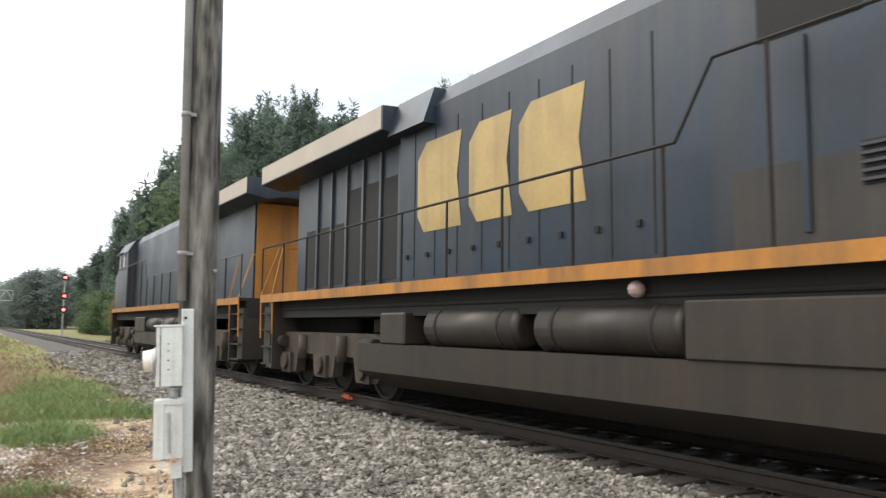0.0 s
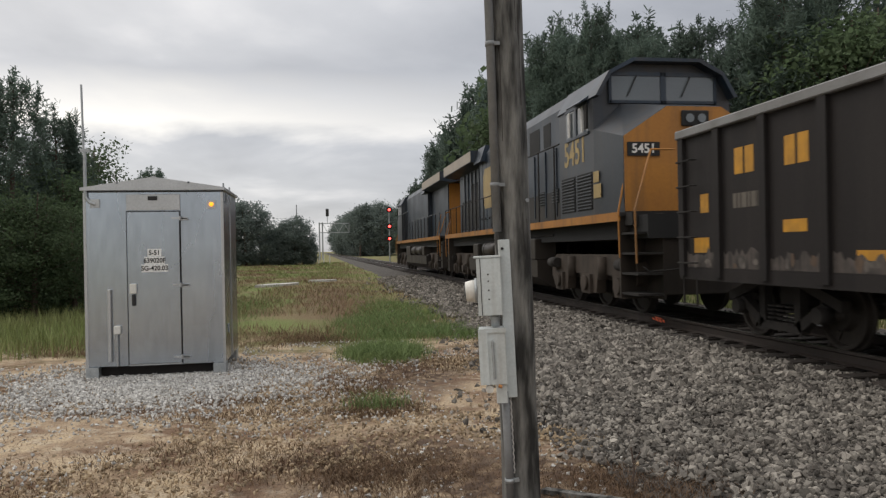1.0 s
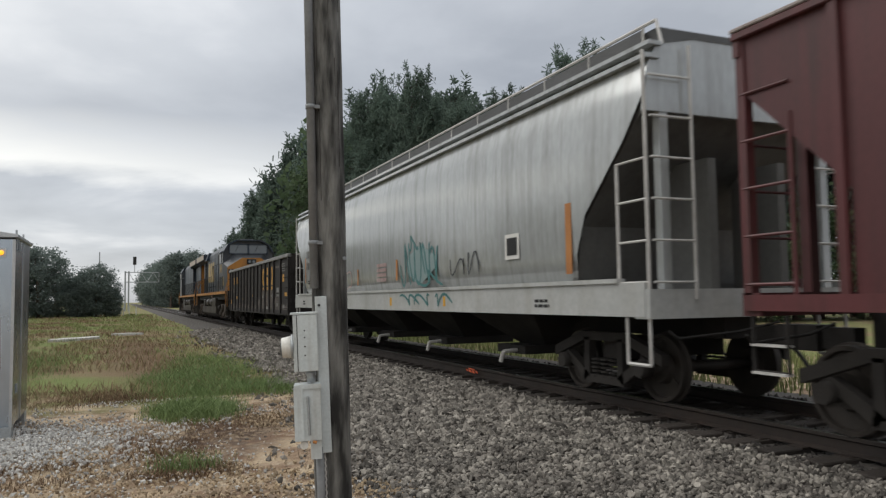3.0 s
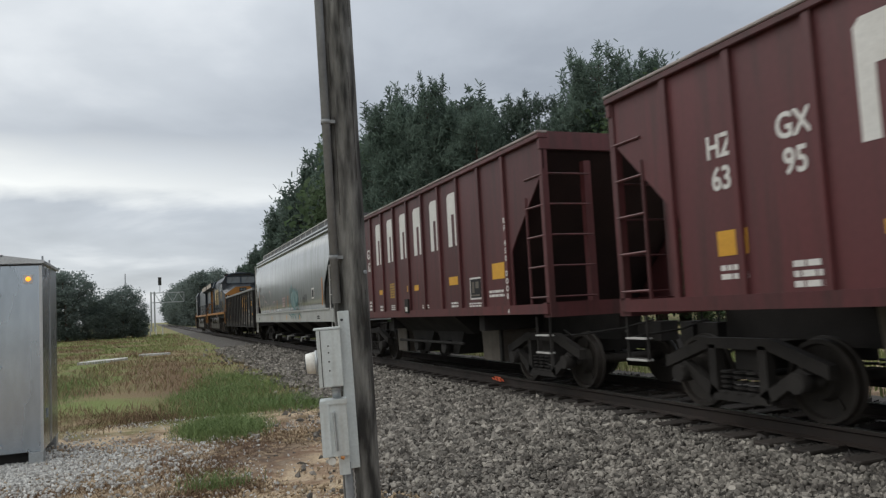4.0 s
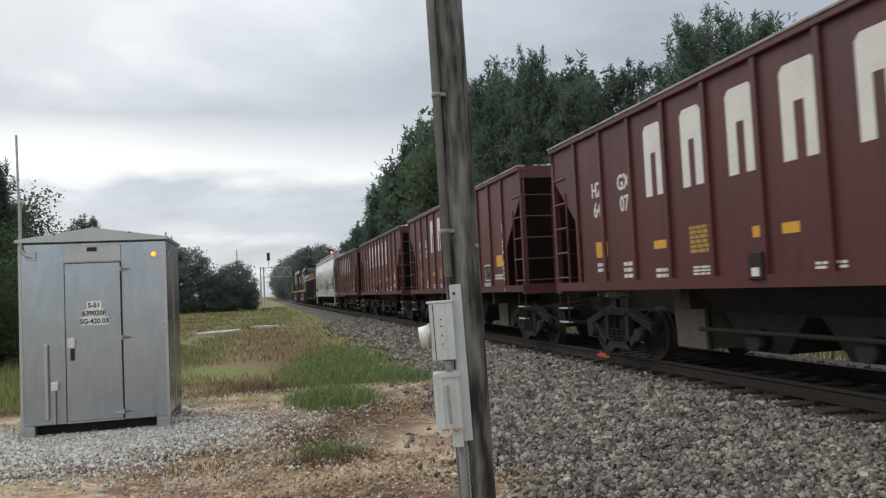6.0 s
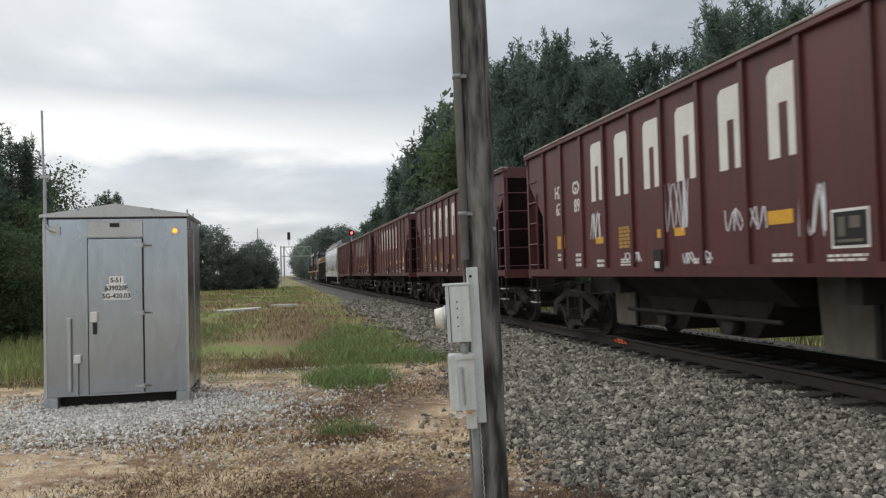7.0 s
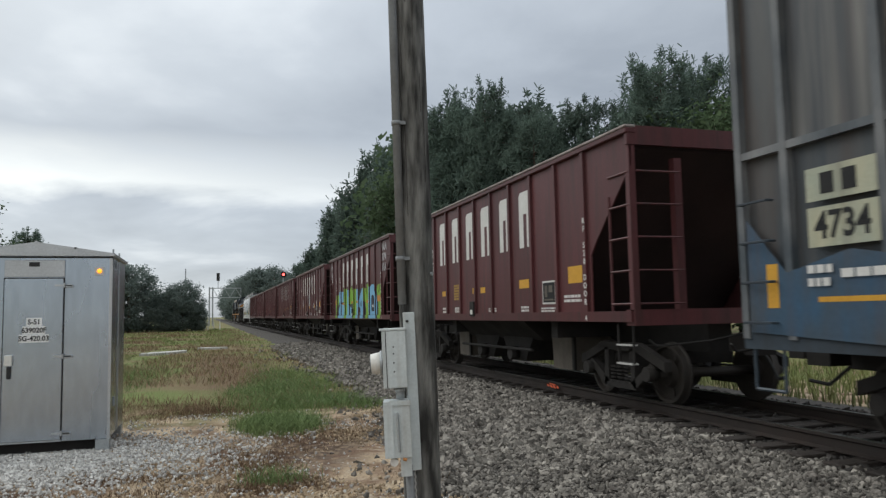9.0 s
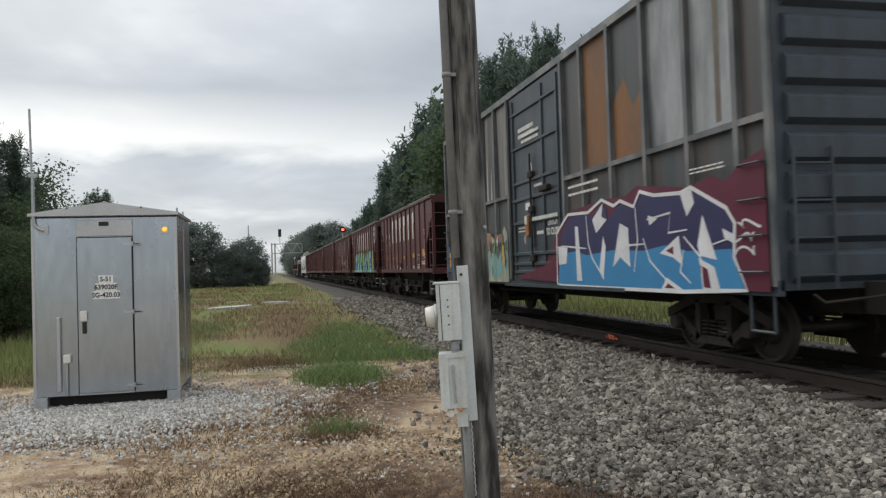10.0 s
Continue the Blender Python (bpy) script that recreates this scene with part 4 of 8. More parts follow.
def tree_meshes(kind, seed, far=False):
    rng = np.random.default_rng(seed)
    trunk = Shape()
    H = 18.0 if kind == "pine" else 11.0
    bend = rng.normal(0, 0.25, 2)

    def axis(f):
        return np.array([bend[0] * f * f * 2, bend[1] * f * f * 2, f * H])
    r0 = 0.24 if kind == "pine" else 0.22
    rings = []
    for k in range(9):
        f = k / 8 * 0.97
        c, r = axis(f), r0 * (1 - f) ** 0.8 + 0.012
        rings.append([(c[0] + r * math.cos(a), c[1] + r * math.sin(a), c[2] - (0.3 if k == 0 else 0)) for a in np.linspace(0, 2 * math.pi, 9)[:-1]])
    trunk.loft(rings)
    centres, spread, shoots = [], [], []
    if kind == "pine":
        for f in np.concatenate([rng.uniform(0.30, 0.97, 84), rng.uniform(0.05, 0.35, 16)]):
            reach = (0.5 + 2.9 * (1 - f) ** 0.42) * rng.uniform(0.55, 1.1) * (1 if f > 0.3 else 0.8)
            a = rng.uniform(0, 2 * np.pi)
            p0 = axis(f)
            out = np.array([math.cos(a), math.sin(a), rng.uniform(0.05, 0.4)])
            tip = p0 + out * reach
            trunk.tube(p0, tip, 0.035, 4, 0.01)
            if f > 0.45:
                for _ in range(2):
                    q = p0 + out * reach * rng.uniform(0.7, 1.05) + rng.normal(0, 0.12, 3)
                    shoots += [q + np.array([0, 0, h]) for h in np.arange(0, rng.uniform(0.5, 1.5), 0.17)]
            for g in np.linspace(0.4, 1.0, 4 if reach > 1.6 else 3):
                centres.append(p0 + out * reach * g + rng.normal(0, 0.18, 3)), spread.append(0.34 + 0.24 * (1 - f))
        for g in np.linspace(0.90, 1.03, 5):
            centres.append(axis(g)), spread.append(0.10)
        shoots += [axis(g) for g in np.linspace(0.93, 1.05, 10)]
        v, q = leaf_quads(rng, np.array(centres), np.array(spread), *((7, 0.48, 0.16, 0.9) if far else (18, 0.36, 0.07, 0.9)))
        v2, q2 = leaf_quads(rng, np.array(shoots), np.full(len(shoots), 0.06), *((3, 0.32, 0.1, 1.1) if far else (8, 0.27, 0.06, 1.1)))
        v, q = np.concatenate([v, v2]), np.concatenate([q, q2 + len(v)])
    elif kind == "dome":      # a full, rounded crown down to the ground
        n = 330
        d = rng.normal(0, 1, (n, 3))
        d /= np.linalg.norm(d, axis=1, keepdims=True)
        lump = 1 + 0.10 * np.sin(5 * d[:, 0] + seed) * np.cos(4 * d[:, 1]) + 0.07 * np.sin(9 * d[:, 2] + 6 * d[:, 0])
        centres = d * (rng.uniform(0.62, 1.0, n) ** 0.5 * lump)[:, None] * np.array([3.5, 3.5, 5.4]) + np.array([0, 0, 5.5])
        for c in centres[:24]:
            trunk.tube(axis(max(0.05, min(0.85, c[2] / H - 0.15))), c, 0.05, 4, 0.012)
        v, q = leaf_quads(rng, centres, np.full(n, 0.42), 34, 0.2, 0.17, 0.3)
    else:
        for k in range(60):
            f = rng.uniform(0.06, 0.95)
            reach = 3.6 * math.sin(math.pi * min(1, (f * 0.78 + 0.17))) * rng.uniform(0.45, 1.0)
            a = rng.uniform(0, 2 * np.pi)
            p0 = axis(f * 0.8)
            tip = axis(f) + np.array([math.cos(a), math.sin(a), 0.25]) * reach
            trunk.tube(p0, tip, 0.045, 4, 0.012)
            for g in np.linspace(0.55, 1.05, 3):
                centres.append(p0 + (tip - p0) * g + rng.normal(0, 0.3, 3)), spread.append(0.5)
        v, q = leaf_quads(rng, np.array(centres), np.array(spread), *((20, 0.30, 0.26, 0.2) if far else (70, 0.14, 0.11, 0.2)))
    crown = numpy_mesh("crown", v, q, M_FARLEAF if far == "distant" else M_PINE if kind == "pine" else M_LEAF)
    return trunk.mesh("trunk", M_BARK), crown


def build_trees():
    rng = np.random.default_rng(21)
    models = {k: [tree_meshes(k, s + (0 if k == "pine" else 50)) for s in range(4)] for k in ("pine", "broad")}
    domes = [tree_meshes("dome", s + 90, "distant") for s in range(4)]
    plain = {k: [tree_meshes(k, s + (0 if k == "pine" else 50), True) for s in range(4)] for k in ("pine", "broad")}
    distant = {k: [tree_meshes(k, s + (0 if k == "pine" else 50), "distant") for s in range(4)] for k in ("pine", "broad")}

    def plant(kind, x, y, height, width=1.0, label="", group="", z=0.0):
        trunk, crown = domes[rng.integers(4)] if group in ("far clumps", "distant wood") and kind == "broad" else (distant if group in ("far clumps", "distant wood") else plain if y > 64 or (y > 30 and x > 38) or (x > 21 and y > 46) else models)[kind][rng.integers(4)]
        full = 18.0 if kind == "pine" else 11.0
        s = height / full
        ob = new("pine_tree" if kind == "pine" else "broadleaf_tree")
        ob.empty_display_size = 0.3
        tagged(ob, label, "tree", group)
        ob.matrix_basis = pose(x, y, z - 0.05, 0, 0, rng.uniform(0, 360)) @ Matrix.Diagonal((s * width, s * width, s, 1))
        for nm, me in (("trunk", trunk), ("crown", crown)):
            p = new(nm, me)
            p.parent = ob

    # the tall stand beyond the track: along the line, then turning away from it at a clearing
    stand = "tall dark green pine in a stand beyond the track"
    skyline = [(44, 16.2), (49, 18.2), (55, 18.8), (65, 19.6), (83, 21.2), (95, 21.0), (110, 20.4), (124, 18.4), (134, 14.6), (180, 13.6)]
    y = 44.0
    while y < 180:
        full = float(np.interp(y, *zip(*skyline)))
        plant("pine" if rng.random() < 0.88 or y > 80 else "broad", 18.6 + rng.uniform(-1.0, 1.6) + 0.01 * (y - 44), y, full * rng.uniform(0.72, 0.98), rng.uniform(0.95, 1.25), stand, "trackside pines")
        plant("pine", 22.4 + rng.uniform(-1.2, 1.8), y + 1.3, full * rng.uniform(0.86, 1.02), 1.2, stand, "trackside pines")
        y += rng.uniform(1.9, 3.0) * (1 if y < 80 else 1.5)
    skyline = [(18, 16.0), (20, 14.6), (23, 15.2), (26, 16.8), (28, 18.8), (30, 18.2), (32, 16.8), (45, 18.0), (62, 18.0)]
    for row, off in ((0, 0.0), (1, 4.0)):
        x = 20.0
        while x < 62:
            yy = float(np.interp(x, [18, 24, 30, 40, 62], [43.5, 39.0, 36.0, 33.0, 30.0])) + off + rng.uniform(-0.8, 1.2)
            plant("pine" if rng.random() < 0.86 else "broad", x, yy, float(np.interp(x, *zip(*skyline))) * (rng.uniform(0.78, 1.0) if row == 0 else rng.uniform(0.82, 1.02)), rng.uniform(1.05, 1.3), stand, "trackside pines")
            x += rng.uniform(1.9, 2.9)
    y = 42.0
    while y < 130:
        plant("broad", 16.0 + rng.uniform(-0.6, 1.0), y, rng.uniform(3.5, 7.0), 1.25, "dark leafy undergrowth tree at the edge of the pines", "undergrowth")
        y += rng.uniform(2.2, 3.6)
    x = 17.5
    while x < 60:
        yy = float(np.interp(x, [18, 24, 30, 40, 62], [43.5, 39.0, 36.0, 33.0, 30.0])) - 2.4
        plant("broad", x, yy + rng.uniform(-0.6, 0.6), rng.uniform(3.5, 7.5), 1.25, "dark leafy undergrowth tree at the edge of the pines", "undergrowth")
        x += rng.uniform(2.2, 3.4)
    # wood on the near side, behind the hut
    for x, yy, h, k in ((-8.2, 21.5, 6.6, "pine"), (-7.6, 23.6, 6.0, "pine"), (-10.5, 37.5, 7.2, "broad"), (-12.2, 38.5, 6.6, "broad"), (-12.4, 59.5, 8.0, "pine"), (-10.6, 22, 8.6, "pine"), (-13.5, 24, 9.4, "broad"), (-16, 26, 9.8, "pine"), (-19, 23, 10.5, "broad"),
                        (-14.5, 33, 9.2, "pine"), (-17, 36, 10, "broad"), (-22, 30, 11, "pine"), (-25, 26, 11, "pine"), (-20, 40, 11, "broad"), (-16.4, 47, 8.0, "broad"), (-24, 44, 12, "pine"), (-29, 34, 12, "pine"),
                        (-6.9, 19.4, 3.4, "broad"), (-6.3, 20.6, 2.9, "broad"), (-8.0, 18.6, 3.6, "broad"), (-7.0, 22.4, 4.2, "broad"), (-6.4, 24.0, 3.6, "broad"), (-9.6, 19.5, 4.2, "broad"), (-9.2, 24.5, 4.6, "broad"), (-8.8, 28, 4.4, "broad"), (-12.5, 19, 4.6, "broad"), (-15.5, 17.5, 5.2, "broad"), (-18.5, 16, 6.0, "broad"), (-22, 15, 6.0, "broad")):
        plant(k, x, yy, h, 1.25, "dense green tree behind the metal hut", "trees behind the hut")
    # rounded clumps far down the line
    for x, yy, h, wd in ((-8.6, 94, 8.2, 1.25), (-11.2, 96, 8.8, 1.35), (-13.8, 97, 9.4, 1.4), (-16.6, 98, 9.2, 1.4), (-19.8, 96, 9.5, 1.4), (-23, 97, 10, 1.4), (-27, 96, 10, 1.4), (-7.0, 99, 5.0, 1.3),
                         (-2.7, 94, 6.1, 1.15), (-3.9, 95, 5.2, 1.1), (-1.7, 95.5, 4.7, 1.1), (-4.6, 93.5, 3.4, 1.2), (-0.9, 94, 3.0, 1.1)):
        plant("broad", x, yy, h, wd, "rounded leafy tree standing far down the line", "far clumps")
    for k in range(24):
        yy = 215 + k * 8
        plant("broad" if k % 3 else "pine", 12.5 + rng.uniform(-1, 3) + 0.6 * (k % 5), yy, rng.uniform(13, 16.5), 1.5, "tree in the distant wood along the track", "distant wood")
        plant("broad", 20 + rng.uniform(-3, 4), yy, rng.uniform(12, 16), 1.6, "tree in the distant wood along the track", "distant wood")
        if k % 2:
            plant("broad", -11 - 0.05 * (yy - 215) + rng.uniform(-5, 2), yy + 30, rng.uniform(8, 11), 1.5, "tree in the distant wood along the track", "distant wood")


build_trees()


def blades(name, x, y, height, width, material, label, rng, lean=0.35):
    """Grass: one bent blade of two quads at each place."""
    n = len(x)
    a = rng.uniform(0, 2 * np.pi, n)
    side = np.stack([np.cos(a), np.sin(a), 0 * a], -1) * (width * rng.uniform(0.6, 1.3, n))[:, None] / 2
    b = rng.uniform(0, 2 * np.pi, n)
    tilt = np.stack([np.cos(b), np.sin(b), 0 * b], -1) * (height * lean * rng.uniform(0.2, 1.4, n))[:, None]
    foot = np.stack([x, y, 0 * x - 0.05], -1)
    mid = foot + tilt * 0.35 + np.stack([0 * x, 0 * x, height * 0.6], -1)
    tip = foot + tilt + np.stack([0 * x, 0 * x, height], -1)
    v = np.stack([foot - side, foot + side, mid + side * 0.8, mid - side * 0.8, tip + side * 0.15, tip - side * 0.15], 1).reshape(-1, 3)
    k = 6 * np.arange(n)[:, None]
    f = np.concatenate([k + [[0, 1, 2, 3]], k + [[3, 2, 4, 5]]], 0)
    return tagged(new(name, numpy_mesh(name, v, f, material)), label, "grass", kind="stuff")


def build_grass():
    rng = np.random.default_rng(33)

    def patch(cx, cy, rx, ry, n):
        a, r = rng.uniform(0, 2 * np.pi, n), np.sqrt(rng.random(n)) * (1 + 0.25 * rng.standard_normal(n)).clip(0.2, 1.5)
        return cx + rx * r * np.cos(a), cy + ry * r * np.sin(a)
    # open field beyond the soil: thinner with distance
    n = 60000
    y = 11.6 * (110 / 11.6) ** rng.random(n)
    x = rng.uniform(-16, 1, n) + rng.random(n) * 3.4
    w = np.interp(y, [12, 30, 55, 110], [0.010, 0.02, 0.034, 0.08])
    fringe = y > 12.6 + 0.8 * np.sin(x * 1.9) + 0.5 * np.sin(x * 4.3 + 1) + rng.normal(0, 0.35, n)
    x, y, w = x[fringe], y[fringe], w[fringe]
    keep = noise_mask(x, y, 0.25, 0.12) & ~((np.abs(x + 3.2 - 0.03 * y) < 0.5) & (y > 24) & noise_mask(x, y, 0.5, 0.4))
    dry = noise_mask(x + 7, y * 0.6 + 3, 0.33, 0.60) | (np.abs(x + 0.1 + 0.8 * np.sin(y * 0.3)) < 2.1) & (rng.random(len(x)) < 0.86) & (y < 45)
    g = keep & ~dry
    blades("field_grass", x[g], y[g], rng.uniform(0.06, 0.22, g.sum()) * np.interp(y[g], [12, 16], [0.6, 1]), w[g], M_GRASS, "rough green grass of the open field", rng, 0.7)
    g = keep & dry
    blades("dry_grass", x[g], y[g], rng.uniform(0.06, 0.20, g.sum()), w[g], M_DRY, "dry brown weeds among the field grass", rng, 0.9)
    # lush tufts near the soil's edge
    P = [patch(1.26, 10.6, 0.58, 0.85, 7500), patch(2.3, 13.2, 1.5, 1.2, 6200), patch(1.7, 15.4, 1.1, 2.2, 6200), patch(2.2, 18.5, 0.9, 3.6, 5200), patch(0.85, 6.6, 0.36, 0.2, 330), patch(-2.6, 21.0, 1.6, 6.0, 6000)]
    x, y = (np.concatenate([p[i] for p in P]) for i in (0, 1))
    keep = x < edge_x(y) + 0.1
    x, y = x[keep], y[keep]
    blades("lush_grass", x, y, rng.uniform(0.05, 0.21, len(x)), 0.008 + 0 * x, M_GREEN, "lush green grass tufts at the edge of the soil", rng, 0.8)
    P = [patch(1.75, 9.3, 0.9, 1.0, 2600), patch(-0.2, 12.6, 1.6, 0.5, 3200), patch(0.85, 6.5, 0.5, 0.32, 2600), patch(0.75, 7.5, 0.5, 0.5, 1500), patch(1.0, 4.2, 0.5, 0.7, 1600), patch(0.7, 8.2, 0.5, 0.5, 700), patch(2.7, 11.0, 0.6, 1.2, 1500),
         patch(2.2, 3.5, 0.9, 0.6, 9000), patch(1.0, 4.2, 0.7, 0.35, 5200), patch(-0.2, 13.2, 1.5, 0.5, 3200), patch(-0.9, 14.0, 1.4, 0.5, 2200), patch(1.1, 4.4, 0.8, 0.5, 2600), patch(-0.4, 7.3, 0.7, 0.18, 700), patch(-1.9, 6.9, 0.6, 0.16, 500), patch(1.3, 8.2, 0.5, 0.25, 900), patch(-1.0, 5.2, 1.2, 0.4, 1100), patch(-2.2, 4.3, 1.0, 0.4, 900), patch(0.2, 4.6, 0.9, 0.4, 1300), patch(0.5, 3.4, 0.8, 0.4, 1500), patch(-0.6, 6.6, 0.9, 0.3, 800), patch(-2.6, 5.9, 0.9, 0.3, 600), patch(2.5, 6.6, 0.5, 0.6, 700), patch(-3.6, 12.2, 1.3, 0.5, 1500)]
    x, y = (np.concatenate([p[i] for p in P]) for i in (0, 1))
    blades("dry_weeds", x, y, rng.uniform(0.015, 0.075, len(x)), 0.007 + 0 * x, M_WEED, "low dry brown weeds on bare soil", rng, 0.9)
    x, y = rng.uniform(-14, -3.4, 15000), rng.uniform(9.5, 22, 15000)
    k = (x < -3.9 - 0.7 * np.sin(y * 1.3))
    blades("meadow_grass", x[k], y[k], rng.uniform(0.15, 0.45, k.sum()), 0.014 + 0 * x[k], M_GRASS, "tall meadow grass beside the hut", rng)
    # strip beyond the track
    x, y = rng.uniform(10.0, 16.5, 24000), rng.uniform(3, 70, 24000)
    blades("verge_grass", x, y, rng.uniform(0.1, 0.35, len(x)), 0.03 + 0 * x, M_GRASS, "grass strip between the track and the pines", rng)


build_grass()


def build_sand():
    rng = np.random.default_rng(77)
    for x, y, w, l, a in ((-1.75, 36.5, 0.55, 1.7, -38), (0.4, 40.5, 0.4, 0.8, 80)):
        n = 14
        p = [(w * math.cos(2 * math.pi * k / n) * rng.uniform(0.7, 1.1), l * math.sin(2 * math.pi * k / n) * rng.uniform(0.8, 1.1)) for k in range(n)]
        ob = new("sand_patch", Shape().prism(p, "z", -0.05, 0.06).mesh("sand_patch", M_CONCRETE))
        ob.matrix_basis = pose(x, y, 0, 0, 0, a)
        tagged(ob, "pale bare sandy patch in the grass", "ground", kind="structure")


build_sand()


# ---------------------------------------------------------------- far signals and posts
def build_signals():
    mast = thing("signal_mast", pose(10.05, 104, 0), "dark signal mast with three lamp heads beyond the track", "signal")
    part("post", Shape().tube((0, 0, -0.2), (0, 0, 7.9), 0.09), M_GALV, mast)
    for z, m in ((7.3, M_LAMP_RED), (4.97, M_LAMP_RED), (3.25, M_LAMP_RED)):
        h = part("signal_head", Shape().tube((0, -0.25, z), (0, -0.2, z), 0.42, 16).box(-0.16, 0.16, -0.2, 0.1, z - 0.3, z + 0.3), M_BLACK, mast, "round black signal head")
        part("lens", Shape().tube((0, -0.27, z), (0, -0.25, z), 0.17, 12), m, h, "lit coloured lens")
        part("hood", Shape().box(-0.2, 0.2, -0.55, -0.25, z + 0.18, z + 0.2), M_BLACK, h)
    gantry = thing("signal_gantry", pose(2.0, 150, 0), "pale steel cantilever signal gantry over the distant track", "signal")
    part("upright", Shape().tube((-1.6, 0, 0), (-1.6, 0, 7.4), 0.14).tube((-1.0, 0, 0), (-1.0, 0, 7.4), 0.14), M_GALV, gantry)
    part("arm", Shape().box(-1.6, 4.3, -0.05, 0.05, 5.3, 5.45).box(-1.6, 4.3, -0.05, 0.05, 7.1, 7.25).box(4.2, 4.3, -0.05, 0.05, 5.3, 7.25), M_GALV, gantry)
    for k in range(5):
        part("brace", Shape().tube((-1.0 + k * 1.06, 0, 5.4 if k % 2 else 7.2), (0.06 + k * 1.06, 0, 7.2 if k % 2 else 5.4), 0.05), M_GALV, gantry)
    hd = part("signal_head", Shape().box(-0.3, 0.3, -0.3, 0, 8.6, 10.1), M_BLACK, gantry, "black signal head")
    part("head_post", Shape().tube((0.0, 0, 7.2), (0.0, 0, 8.7), 0.06), M_GALV, hd)
    far = thing("radio_mast", pose(-2.55, 99, 0), "thin radio mast rising behind a tree", "mast")
    part("rod", Shape().tube((0, 0, 0), (0, 0, 7.8), 0.06), M_GALV, far)
    cab = thing("equipment_cabinet", pose(-0.9, 112, 0), "small pale equipment cabinet far beside the track", "cabinet")
    part("body", Shape().box(-0.8, 0.8, -0.5, 0.5, 0, 1.7).bevel(0.04, 1), M_CONCRETE, cab)
    part("lid", Shape().box(-0.85, 0.85, -0.55, 0.55, 1.7, 1.78), M_CONCRETE, cab)
    first = thing("marker_post", pose(0.9, 104, 0), "white marker post in the grass", "post", "marker posts")
    part("post", Shape().box(-0.07, 0.07, -0.07, 0.07, -0.1, 1.05), M_WHITE, first)
    part("cap", Shape().prism([(-0.08, 1.05), (0.08, 1.05), (0, 1.14)], "y", -0.08, 0.08), M_WHITE, first)
    for x, y in ((1.7, 104), (-2.2, 101), (0.2, 99)):
        copy_thing(first, pose(x, y, 0))


build_signals()


# ---------------------------------------------------------------- the train
# Every car stands in its own space: y = 0 at its leading end, the rest towards -y; z = 0 on the rails; the near side is -x.
MOVERS = []      # (car, y of its end at the start, degrees by which it is turned round)


def start_at(u):
    return pose(TRACK_X, u, RAIL_Z)


def on_side(d, h, x=-HALF):
    """A pose on the near side: text runs towards the rear of the train, its face looks out."""
    return Matrix(((0, 0, -1, x), (-1, 0, 0, d), (0, 1, 0, h), (0, 0, 0, 1)))


def decal(name, polys, material, parent, x, label="", thick=0.003):
    """Flat painted shapes on the near side; polys in (d, h), or ribbons from stroke()."""
    if isinstance(polys[0], tuple):
        return [part(name, Shape().ribbon(p, x - thick, x), material, parent, label) for p in polys][0]
    if name in ("yellow_mark", "pale_patch", "rust_streak", "reflector", "faded_salmon", "graffiti_accent", "graffiti_block", "faded_block", "graffiti_counter", "graffiti_edge", "graffiti_shadow", "graffiti", "number_mark", "number_panel", "moss_block", "salmon_block", "faded_fleck", "pale_label") and len(polys) < 17:
        return [part(name, Shape().prism(p, "x", x - thick, x), material, parent, label) for p in polys][0]
    s = Shape()
    for p in polys:
        s.prism(p, "x", x - thick, x)
    ob = part(name, s, material, parent, label)
    return tagged(ob, kind="stuff") if name in ("small_print", "notice", "white_mark", "sill_print", "stencilled_mark") else ob


def rect(d0, d1, h0, h1, skew=0.0):
    return [(d0, h0), (d1, h0), (d1 - skew, h1), (d0 - skew, h1)]


def slab(d0, d1, h0, h1, c=0.08, slit=0.2):
    """A tall block with cut corners and an upright slit: two halves and two bridges."""
    if d0 < d1:
        d0, d1 = d1, d0
    w = d0 - d1
    a, b = d0 - w * (0.5 - slit / 2), d1 + w * (0.5 - slit / 2)
    return [[(d0, h0 + c), (d0, h1 - c), (d0 - c, h1), (a, h1), (a, h0), (d0 - c, h0)], [(d1, h0 + c), (d1, h1 - c), (d1 + c, h1), (b, h1), (b, h0), (d1 + c, h0)],
            rect(a, b, h1 - 0.2, h1), rect(a, b, h0, h0 + 0.2)]


def comb(d0, d1, h0, h1):
    """A tall block with cut upper corners and a slot from below."""
    w, c = d0 - d1, 0.07
    return [[(d0, h0), (d0, h1 - c), (d0 - c, h1), (d1 + c, h1), (d1, h1 - c), (d1, h0), (d1 + w * 0.36, h0), (d1 + w * 0.36, h0 + 0.62), (d0 - w * 0.36, h0 + 0.62), (d0 - w * 0.36, h0)]]


def bars(d0, d1, h0, h1, rows, rng, fill=0.62):
    """Lines of small unreadable writing as plain bars."""
    out, step = [], (h1 - h0) / rows
    for k in range(rows):
        z = h0 + k * step
        d, hi = d0, z + step * fill
        while d > d1 + 0.02:
            w = min(rng.uniform(0.05, 0.16), d - d1)
            out.append(rect(d, d - w, z, hi))
            d -= w + 0.025
    return out


WHEEL_MESH = {}


